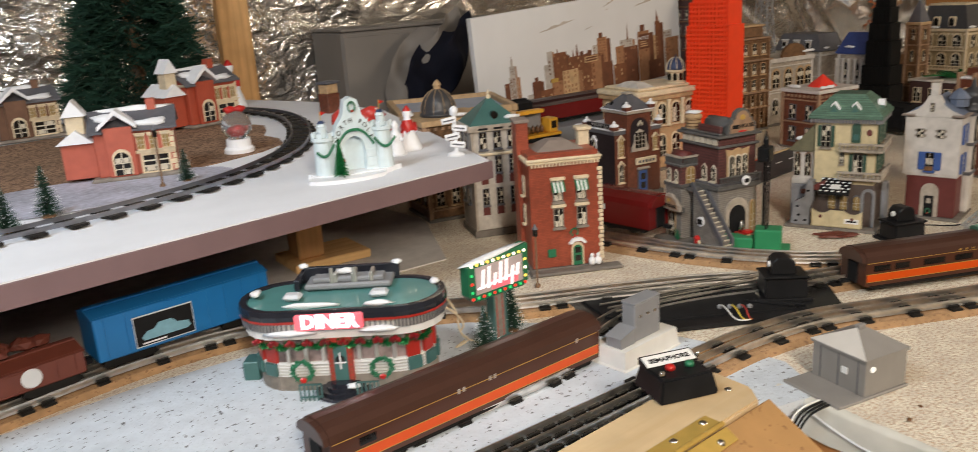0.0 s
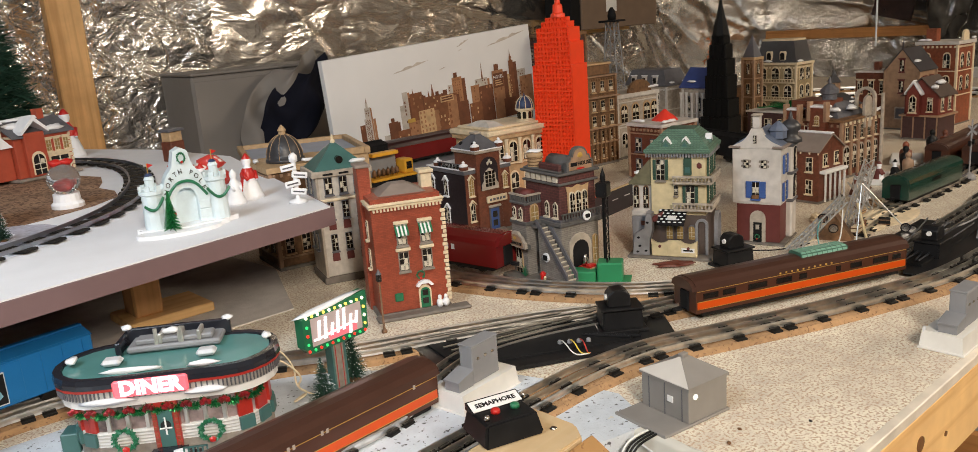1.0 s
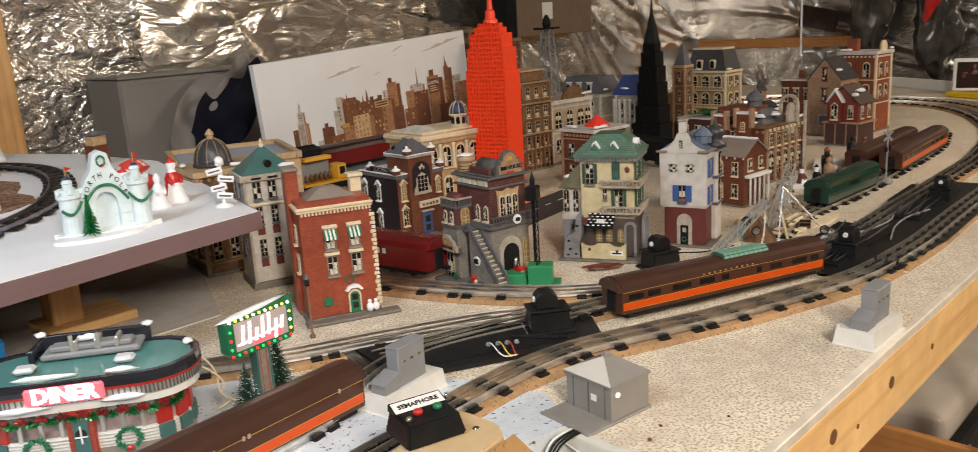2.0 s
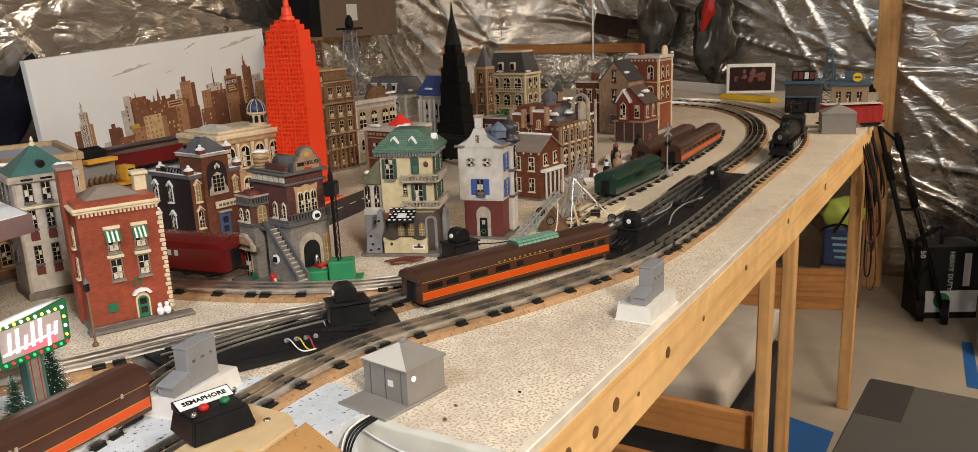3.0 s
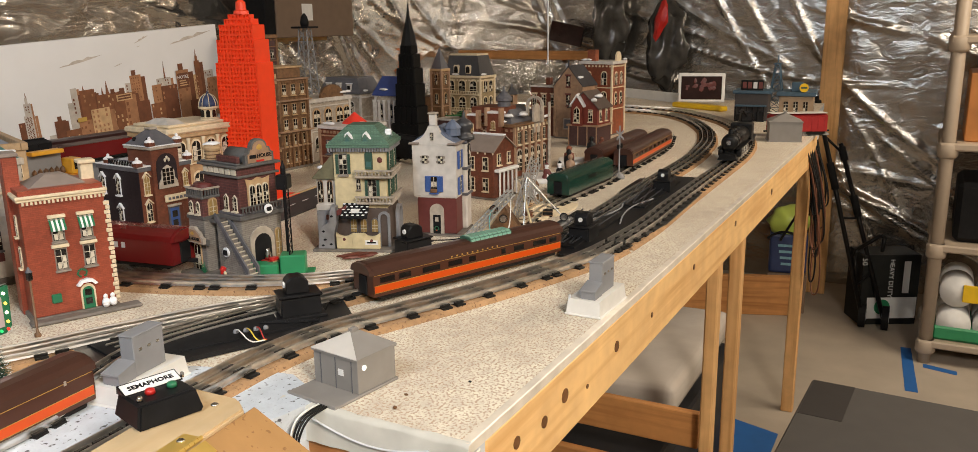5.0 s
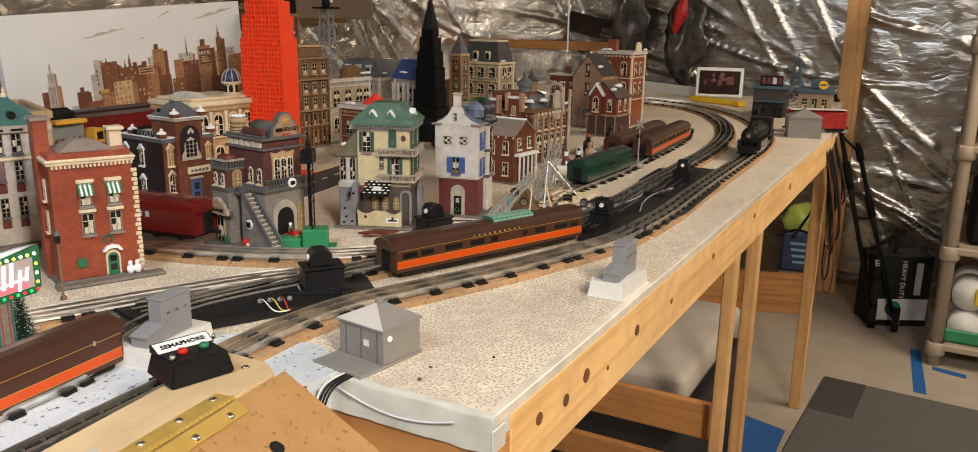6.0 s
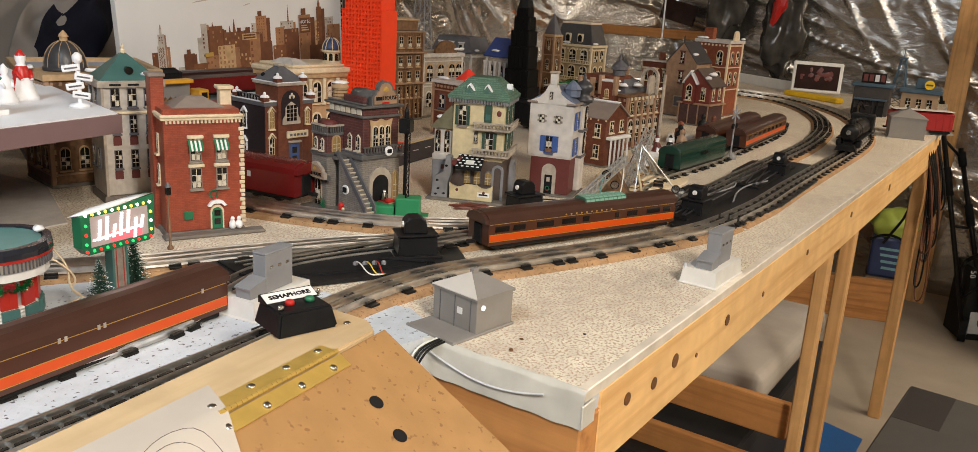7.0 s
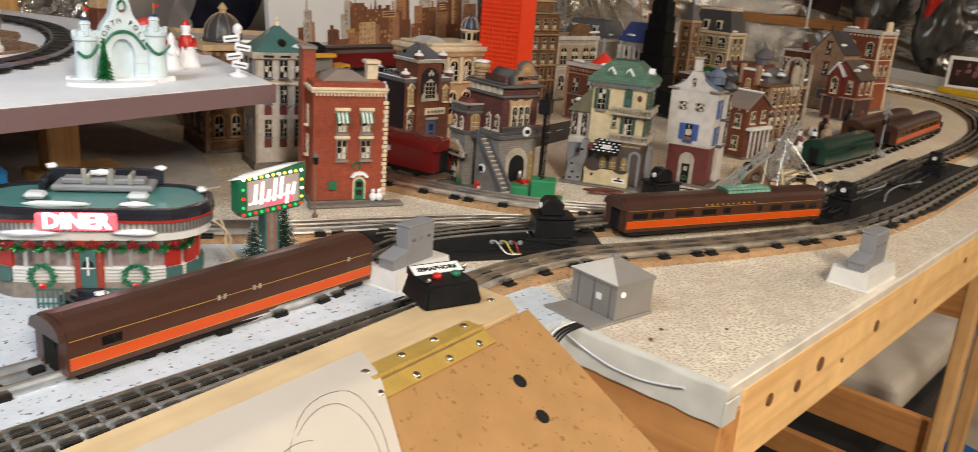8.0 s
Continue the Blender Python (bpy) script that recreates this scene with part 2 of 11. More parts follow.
def smooth_path(ctrl, step):
    """A smooth line through control points (x, y), with points at an even spacing."""
    P_ = [Vector((*c, 0)) for c in ctrl]
    P_ = [P_[0] * 2 - P_[1]] + P_ + [P_[-1] * 2 - P_[-2]]
    fine = []
    for i in range(1, len(P_) - 2):
        a, b, c, d = P_[i - 1:i + 3]
        for k in range(40):
            t = k / 40
            fine.append(0.5 * (2 * b + (c - a) * t + (2 * a - 5 * b + 4 * c - d) * t * t + (3 * b - a - 3 * c + d) * t ** 3))
    fine.append(P_[-2])
    out, need = [fine[0]], step
    for p, q in zip(fine, fine[1:]):
        d = (q - p).length
        while need <= d:
            out.append(p.lerp(q, need / d))
            need += step
        need -= d
    return out


def normals2(pts):
    out = []
    for i in range(len(pts)):
        d = (pts[min(i + 1, len(pts) - 1)] - pts[max(i - 1, 0)]).normalized()
        out.append(Vector((-d.y, d.x, 0)))
    return out


def sweep(bm, pts, profile, z=0.0):
    """Sweeps an outline of (side, height) along a level path."""
    nn = normals2(pts)
    rings = [[bm.verts.new((p.x + n.x * s, p.y + n.y * s, z + h)) for s, h in profile] for p, n in zip(pts, nn)]
    k = len(profile)
    for a, b in zip(rings, rings[1:]):
        for i in range(k):
            j = (i + 1) % k
            bm.faces.new((a[i], a[j], b[j], b[i]))
    bm.faces.new(rings[0][::-1])
    bm.faces.new(rings[-1])
    return bm


def mesh_of(bm, name, m, smooth=False):
    me = bpy.data.meshes.new(name)
    bmesh.ops.recalc_face_normals(bm, faces=bm.faces[:])
    if smooth:
        for f in bm.faces:
            f.smooth = True
    bm.to_mesh(me)
    bm.free()
    me.materials.append(m)
    return me


def part(name, bm, m, parent, label="", smooth=False, at=None):
    """Links a bmesh as one mesh under a thing or a part."""
    me = bm if isinstance(bm, bpy.types.Mesh) else mesh_of(bm, name, m, smooth)
    ob = new(name, me)
    ob.parent = parent
    if at is not None:
        ob.matrix_local = at
    if label:
        ob["label"] = label
    return ob


def thing(name, label, category, at=None, group="", kind=""):
    ob = new(name)
    ob.empty_display_size = 0.05
    ob.matrix_world = at if at is not None else Matrix()
    return tagged(ob, label, category, group, kind)


def solid(name, bm, m, label, category="", group="", kind="", at=None, smooth=False):
    """A thing of one mesh."""
    ob = new(name, mesh_of(bm, name, m, smooth))
    if at is not None:
        ob.matrix_world = at
    return tagged(ob, label, category, group, kind)


def letters(name, body, size, m, parent, at, label="", depth=0.0006, bold=0.0):
    """Raised lettering in the built-in font, as a mesh."""
    cu = bpy.data.curves.new(name, "FONT")
    cu.body, cu.size, cu.extrude, cu.align_x, cu.align_y, cu.resolution_u = body, size, depth, "CENTER", "CENTER", 2
    cu.offset = bold
    tmp = bpy.data.objects.new(name, cu)
    scene.collection.objects.link(tmp)
    me = bpy.data.meshes.new_from_object(tmp.evaluated_get(bpy.context.evaluated_depsgraph_get()))
    bpy.data.objects.remove(tmp)
    me.materials.clear()
    me.materials.append(m)
    ob = new(name, me)
    ob.parent, ob.matrix_local = parent, at
    if label:
        ob["label"] = label
    return ob


# ---- the room ----
X0, X1, Y0, Y1, HR = -2.2, 4.85, -2.6, 2.36, 2.44
solid("floor", box(X0, X1 + 0.1, Y0, Y1 + 0.1, -0.1, 0), M["concrete"], "bare tan painted concrete basement floor", kind="structure")
solid("ceiling", box(X0, X1 + 0.1, Y0, Y1 + 0.1, HR, HR + 0.1), M["ceiling"], "unfinished wooden basement ceiling", kind="structure")
solid("wall_south", box(X0, X1 + 0.1, Y0 - 0.1, Y0, 0, HR), M["concrete_wall"], "grey block basement wall", kind="structure")
solid("wall_west", box(X0 - 0.1, X0, Y0, Y1 + 0.1, 0, HR), M["concrete_wall"], "grey block basement wall", kind="structure")
solid("wall_north", box(X0, X1, Y1, Y1 + 0.1, 0, HR), M["concrete_wall"], "grey block basement wall behind foil", kind="structure")
solid("wall_east", box(X1, X1 + 0.1, Y0, Y1 + 0.1, 0, HR), M["concrete_wall"], "grey block basement wall behind foil", kind="structure")


def foil_material(name, tone, rough, metal, fine_scale, fine, crease_scale, crease):
    """Reflective foil: satin metal with sharp creases and fine drawn-out wrinkles."""
    m = mat(name, tone, rough, metal, 0.12, 5)
    nt = m.node_tree
    n, l = nt.nodes, nt.links
    tc = [x for x in n if x.type == "TEX_COORD"][0]
    mp = n.new("ShaderNodeMapping")
    mp.inputs["Scale"].default_value = fine_scale
    mp.inputs["Rotation"].default_value = (radians(6), radians(4), 0)
    l.new(tc.outputs["Object"], mp.inputs["Vector"])
    a = n.new("ShaderNodeTexNoise")
    a.inputs["Scale"].default_value, a.inputs["Detail"].default_value = 1.0, 4
    a.inputs["Distortion"].default_value = 0.6
    l.new(mp.outputs[0], a.inputs["Vector"])
    v = n.new("ShaderNodeTexVoronoi")
    v.feature = "DISTANCE_TO_EDGE"
    v.inputs["Scale"].default_value = crease_scale
    wob = n.new("ShaderNodeMix")
    wob.data_type = "VECTOR"
    wob.inputs[0].default_value = 0.12
    l.new(tc.outputs["Object"], wob.inputs[4])
    l.new(a.outputs["Color"], wob.inputs[5])
    l.new(wob.outputs[1], v.inputs["Vector"])
    b1, b2 = n.new("ShaderNodeBump"), n.new("ShaderNodeBump")
    b1.inputs["Strength"].default_value, b1.inputs["Distance"].default_value = fine, 0.01
    b2.inputs["Strength"].default_value, b2.inputs["Distance"].default_value = crease, 0.03
    l.new(a.outputs["Fac"], b1.inputs["Height"])
    l.new(v.outputs["Distance"], b2.inputs["Height"])
    l.new(b1.outputs[0], b2.inputs["Normal"])
    l.new(b2.outputs[0], n["Principled BSDF"].inputs["Normal"])
    return m


M["foil"] = foil_material("crumpled_foil", (0.9, 0.87, 0.83), 0.2, 0.9, (11, 11, 15), 0.35, 13.0, 1.0)
M["foil_smooth"] = foil_material("creased_satin_foil", (0.84, 0.81, 0.77), 0.22, 0.96, (5, 9, 13), 0.5, 5.0, 0.5)
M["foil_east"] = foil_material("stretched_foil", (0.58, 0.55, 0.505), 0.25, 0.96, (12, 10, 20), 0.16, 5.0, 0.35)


def foil_sheet(name, a, b, z0, z1, out, cell, seed, label, m, crumple, folds):
    """A foil sheet hung between plan points a and b: crumpled facets, and folds (count, steepest slope, height)."""
    a, b, out = Vector((*a, 0)), Vector((*b, 0)), Vector((*out, 0)).normalized()
    w = (b - a).length
    nu, nv = max(4, int(w / cell)), max(4, int((z1 - z0) / cell))
    u, z = np.meshgrid(np.linspace(0, w, nu + 1), np.linspace(z0, z1, nv + 1))
    rnd = random.Random(seed)
    h = np.zeros_like(u)
    for k in range(folds[0]):
        fu, fz = rnd.uniform(0, w), rnd.uniform(0.2, z1)
        ang, L = radians(-rnd.uniform(8, folds[1])), rnd.uniform(0.3, 1.1)
        wd, ht = rnd.uniform(0.010, 0.034), folds[2] * rnd.uniform(0.4, 1.0)
        s = (u - fu) * math.cos(ang) + (z - fz) * math.sin(ang)
        t = -(u - fu) * math.sin(ang) + (z - fz) * math.cos(ang) + 0.05 * np.sin(s * 3 + k)
        h += ht * np.maximum(0, 1 - np.abs(t) / wd) ** 1.5 * np.exp(-(s / L * 1.6) ** 4)
    if crumple:
        for j in range(nv + 1):
            for i in range(nu + 1):
                q = Vector((u[j, i] * 5.0 + seed * 7.7, z[j, i] * 7.0 + u[j, i] * 0.6, seed))
                f = noise.voronoi(q)[0]
                g = noise.voronoi(q * 2.7)[0]
                h[j, i] += crumple * (0.7 * (f[1] - f[0]) + 0.3 * (g[1] - g[0]) + 0.25 * noise.noise(q * 0.5))
    ax, ay = a.x + (b.x - a.x) * u / w, a.y + (b.y - a.y) * u / w
    co = np.stack((ax + out.x * (0.02 + np.abs(h)), ay + out.y * (0.02 + np.abs(h)), z), -1).reshape(-1, 3)
    fs = [(j * (nu + 1) + i, j * (nu + 1) + i + 1, (j + 1) * (nu + 1) + i + 1, (j + 1) * (nu + 1) + i) for j in range(nv) for i in range(nu)]
    me = bpy.data.meshes.new(name)
    me.from_pydata(co.tolist(), [], fs)
    me.polygons.foreach_set("use_smooth", [True] * len(fs))
    me.materials.append(m)
    return tagged(new(name, me), label, "insulation foil", kind="structure")


foil_sheet("foil_trim_north", (X0, Y1 - 0.01), (1.42, Y1 - 0.01), 0.0, HR, (0, -1), 0.02, 1, "crumpled silver foil insulation sheet on the wall", M["foil"], 0.05, (18, 70, 0.035))
foil_sheet("foil_trim_north_b", (1.38, Y1 - 0.012), (X1, Y1 - 0.012), 0.0, HR, (0, -1), 0.014, 9, "smooth silver foil insulation sheet with long wrinkles", M["foil_smooth"], 0.012, (64, 75, 0.030))
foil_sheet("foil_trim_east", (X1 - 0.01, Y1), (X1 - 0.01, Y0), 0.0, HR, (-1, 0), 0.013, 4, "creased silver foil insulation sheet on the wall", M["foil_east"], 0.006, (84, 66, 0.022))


def stud(name, x0, x1, y0, y1, z0, z1, m, label):
    return solid(name, box(x0, x1, y0, y1, z0, z1, 0.003), m, label, "wall stud", kind="structure")


stud("trim_stud_a", 0.90, 0.99, 2.17, 2.21, 0, HR, M["pine_z"], "bare pine wall stud over the foil")
stud("trim_stud_b", 4.60, 4.64, 0.07, 0.165, 0, HR, M["pine_z"], "bare pine wall stud over the foil")
stud("trim_rail", 4.70, 4.74, 1.35, 2.25, 1.16, 1.21, M["pine_y_shaded"], "bare pine rail nailed across the foil")

# ---- the train table ----
table = thing("train_table", "long pine-framed model railway table with beige speckled matting", "table")
TX0 = 0.806


def slab(outline, z0, z1):
    bm = bmesh.new()
    prism(bm, outline, z0, z1, "z")
    return bm


MAIN = [(TX0, 0.0), (3.25, 0.0), (3.3, 0.05), (4.25, 0.1), (4.25, 2.0), (-1.2, 2.0), (-1.2, 0.62), (0.60, 0.56), (TX0, 0.42)]
part("tabletop", slab(MAIN, T - 0.03, T - 0.004), M["grey_light"], table, "white foam core")
part("matting", slab([(x + (0.006 if x == TX0 else 0), y + (0.004 if y == 0 else 0)) for x, y in MAIN], T - 0.0038, T), M["mat_beige"], table, "beige speckled matting")
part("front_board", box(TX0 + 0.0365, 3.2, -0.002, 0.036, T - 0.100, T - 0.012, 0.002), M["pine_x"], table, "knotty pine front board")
part("end_board", box(TX0 - 0.002, TX0 + 0.036, -0.0025, 0.62, T - 0.104, T - 0.031, 0.002), M["pine_y_shaded"], table, "pine end board")
M["cloth"] = mat("white_plastic_sheet", (0.60, 0.585, 0.53), 0.30, 0, 0.16, 25, 0.4, 40)


def drape():
    """The plastic sheet folded over the table's end."""
    bm = bmesh.new()
    n = 30
    rows = []
    for j, (dx, z) in enumerate(((0.005, T + 0.0008), (-0.0022, T + 0.0004), (-0.0035, T - 0.003), (-0.0042, T - 0.020), (-0.0046, T - 0.0365))):
        rows.append([bm.verts.new((TX0 + dx - 0.002 * noise.noise(Vector((i * 0.3, j, 0))), -0.0045 + 0.275 * i / n, z + 0.002 * noise.noise(Vector((i * 0.4, j * 2, 5))))) for i in range(n + 1)])
    for a, b in zip(rows, rows[1:]):
        for i in range(n):
            bm.faces.new((a[i], a[i + 1], b[i + 1], b[i]))
    return bm


part("sheet", drape(), M["cloth"], table, "white plastic sheet folded over the end", smooth=True)
part("sheet_corner", box(TX0 - 0.005, TX0 + 0.020, -0.0052, -0.0028, T - 0.036, T - 0.0118, 0.0008), M["cloth"], table, "end of the sheet folded round the corner")
part("sheet_backing", box(TX0 + 0.001, TX0 + 0.036, -0.002, 0.62, T - 0.0306, T - 0.0302), M["pine_y_shaded"], table)
bm = bmesh.new()
wire(bm, [(TX0 - 0.006, 0.036 + 0.150 * k / 14, T - 0.006 - 0.018 * math.sin(math.pi * min(1.0, 0.12 + k / 15.5)) ** 1.0) for k in range(15)], 0.0011, 6)
part("cord", bm, M["grey_light"], table, "thin white cord stuck along the sheet")
M["edge_film"] = mat("worn_plastic_edging", (0.74, 0.67, 0.57), 0.35, 0, 0.2, 30, 0.3, 60)
# a strip of the sheet along the front edge
part("edge_strip", box(TX0, 3.2, -0.0035, 0.007, T - 0.0115, T + 0.0008, 0.001), M["edge_film"], table, "pale plastic edging")
for x, y0, y1 in ((0.832, 0.037, 0.075), (1.835, 0.005, 0.030), (2.055, 0.004, 0.032), (3.14, 0.004, 0.044)):
    part("leg", box(x, x + 0.036, y0, y1, 0, T - 0.101, 0.003), M["pine_z"], table)
# Stretchers take the pine that has under-table shade in its colour.
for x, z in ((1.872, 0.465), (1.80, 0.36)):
    part("stretcher", box(x, x + 0.02, 0.04, 1.9, z, z + 0.082, 0.002), M["pine_y_shaded"], table)
part("back_leg", box(1.83, 1.87, 1.8, 1.88, 0, T - 0.05, 0.003), M["pine_z"], table)
M["knot"] = mat("knot", (0.17, 0.075, 0.025), 0.6, 0, 0.3, 200)
for x, z, r in ((1.03, 0.954, 0.0085), (1.205, 0.951, 0.0075), (0.973, 0.947, 0.007), (0.905, 0.955, 0.007), (1.10, 0.937, 0.003), (1.60, 0.955, 0.005), (1.93, 0.96, 0.006), (1.36, 0.945, 0.004), (2.35, 0.95, 0.008)):
    bm = bmesh.new()
    tube(bm, (x, -0.0032, z), (x, 0.001, z), r, r, 14)
    part("knot", bm, M["knot"], table)

# the white foam deck beside the swing-up section
deck = solid("foam_deck", slab([(-1.2, 0.215), (0.70, 0.207), (0.778, 0.186), (0.824, 0.178), (0.856, 0.243), (0.845, 0.30), (0.81, 0.40), (0.765, 0.470), (0.66, 0.570), (0.50, 0.655), (0.30, 0.660), (-1.2, 0.44)], T - 0.05, T + 0.0012), M["foam_white"], "white foam sheet deck with dark flecks", "deck", kind="structure")
# Grey sheet paints the platform's shadow onto the beige matting.
solid("shadow_mat", slab([(-1.0, 0.80), (0.78, 0.80), (0.87, 1.02), (0.80, 1.9), (-1.0, 1.9)], T, T + 0.002), M["mat_shadow"], "grey sheet standing for the raised platform's shadow on the matting", "mat", kind="structure")
M["road"] = mat("grey_road_card", (0.055, 0.05, 0.048), 0.85, 0, 0.12, 30, 0.2, 300)
road = solid("road", slab([(1.40, 0.752), (1.78, 0.812), (1.78, 0.918), (1.40, 0.862)], T + 0.0005, T + 0.003), M["road"], "dark grey toy road strip with white dashes on the table", "road", kind="structure")
for k in range(7):
    part("road_dash", box(-0.011, 0.011, -0.0014, 0.0014, 0, 0.0006), M["white"], road, at=pose(1.43 + k * 0.052, 0.813 + k * 0.0083, T + 0.0031, 0, 0, 9))
part("kerb", box(0, 0.37, -0.003, 0.003, 0, 0.005, 0.001), M["pine_pale"], road, at=pose(1.41, 0.869, T, 0, 0, 8.5))

# ---- tracks ----
def track(name, ctrl, label, tie_gap, bed=True, pair=True, half=0.026):
    th = thing(name, label, "track", group="model railway tracks")
    pts = smooth_path(ctrl, 0.02)
    if bed:
        bm = bmesh.new()
        sweep(bm, pts, [(-0.032, 0), (0.032, 0), (0.026, 0.006), (-0.026, 0.006)], T)
        part("roadbed", bm, M["cork"], th, "brown cork roadbed")
    zb = T + (0.006 if bed else 0.001)
    for s in (-0.016, 0, 0.016):
        bm = bmesh.new()
        sweep(bm, pts, [(s - 0.0012, 0.0025), (s + 0.0012, 0.0025), (s + 0.0005, 0.005), (s + 0.0009, 0.0085), (s + 0.0005, 0.0105), (s - 0.0005, 0.0105), (s - 0.0009, 0.0085), (s - 0.0006, 0.005)], zb)
        part("rail", bm, M["rail"], th)
    tb = bmesh.new()
    quadbox(tb, -0.007, 0.007, -half, half, 0, 0.0024)
    for s in (-0.016, 0, 0.016):
        quadbox(tb, -0.007, 0.007, s - 0.0045, s + 0.0045, 0.0024, 0.0048)
    tie = mesh_of(tb, "tie", M["tie"])
    fine = smooth_path(ctrl, tie_gap)
    nn = normals2(fine)
    for i, (p, n) in enumerate(zip(fine, nn)):
        ang = math.degrees(math.atan2(-n.x, n.y))
        for k in ((-0.011, 0.011) if pair and i % 3 == 1 else (0,)):
            d = Vector((n.y, -n.x, 0)) * k
            part("tie", tie, None, th, at=pose(p.x + d.x, p.y + d.y, zb, 0, 0, ang))
    return th


FRONT_0 = [(-0.9, 0.250), (0.0, 0.264), (0.44, 0.275), (0.60, 0.281), (0.70, 0.2865)]
FRONT_A = [(0.70, 0.2865), (0.766, 0.290), (0.86, 0.292), (0.957, 0.278), (1.056, 0.238), (1.165, 0.192), (1.284, 0.150), (1.40, 0.116), (1.50, 0.104)]
FRONT_B = [(1.50, 0.104), (1.65, 0.100), (1.84, 0.106), (2.05, 0.110), (2.25, 0.113), (2.46, 0.117), (2.62, 0.127), (2.78, 0.149), (2.95, 0.189), (3.11, 0.241), (3.33, 0.346), (3.556, 0.519), (3.66, 0.66), (3.72, 0.95), (3.68, 1.25), (3.5, 1.5)]
track("track", FRONT_0, "three-rail track with close black ties on white foam", 0.019, bed=False, pair=False)
track("track", FRONT_A, "three-rail tinplate track on brown cork roadbed", 0.062)
track("track", FRONT_B, "three-rail tinplate track with close black ties on cork", 0.040, pair=False)
track("track", [(-0.9, 0.345), (0.0, 0.358), (0.35, 0.366), (0.62, 0.378), (0.70, 0.395), (0.76, 0.425), (0.84, 0.443), (0.92, 0.425), (1.03, 0.378)], "three-rail tinplate track leading into the switch", 0.062, bed=False, half=0.0215)
track("track", [(-0.9, 0.45), (-0.2, 0.60), (0.0, 0.648), (0.16, 0.678), (0.30, 0.712), (0.43, 0.715), (0.55, 0.675), (0.66, 0.605), (0.744, 0.552), (0.84, 0.508), (0.95, 0.452), (1.02, 0.405)], "three-rail tinplate track on brown cork roadbed", 0.07)
track("track", [(0.97, 0.98), (0.985, 0.80), (1.005, 0.68), (1.035, 0.58), (1.07, 0.50), (1.12, 0.425), (1.18, 0.365)], "curved three-rail tinplate track on brown cork roadbed", 0.062)
track("track", [(1.03, 0.372), (1.10, 0.348), (1.18, 0.310), (1.30, 0.255), (1.42, 0.215), (1.55, 0.205), (1.70, 0.206), (1.84, 0.210), (2.17, 0.216), (2.45, 0.225), (2.72, 0.255), (2.90, 0.294), (3.08, 0.349), (3.32, 0.465), (3.49, 0.608), (3.56, 0.78), (3.57, 1.0), (3.4, 1.3)], "inner three-rail tinplate track sweeping round the curve", 0.046)
track("track", [(1.58, 0.318), (1.74, 0.335), (2.0, 0.328), (2.2, 0.337), (2.6, 0.357), (2.9, 0.42)], "siding track holding parked carriages", 0.05, bed=False)
track("track", [(2.12, 0.404), (2.4, 0.413), (2.66, 0.422)], "siding track beside the houses", 0.05, bed=False)

# ---- switches ----
M["black_sheen"] = mat("satin_black_plate", (0.014, 0.014, 0.015), 0.3, 0, 0.25, 40)
def switch_track(at, length, width, label, flip=1):
    """A black turnout plate with diverging rails, a motor box and wires."""
    th = thing("track_switch", label, "track switch", at, group="track switches")
    bm = bmesh.new()
    prism(bm, [(0, 0), (length, flip * -0.005), (length, flip * width), (length * 0.45, flip * width), (0, flip * 0.055)], 0, 0.006, "z")
    part("plate", bm, M["black"], th)
    for k, (y0, y1) in enumerate(((0.010, 0.045), (0.026, 0.061), (0.042, 0.077), (0.006, 0.006), (0.022, 0.022), (0.038, 0.038))):
        bm = bmesh.new()
        tube(bm, (0.004, flip * y0, 0.010), (length - 0.004, flip * min(y1, width - 0.005), 0.010), 0.0013, 0.0013, 6)
        part("rail", bm, M["rail_dark"], th)
    return th


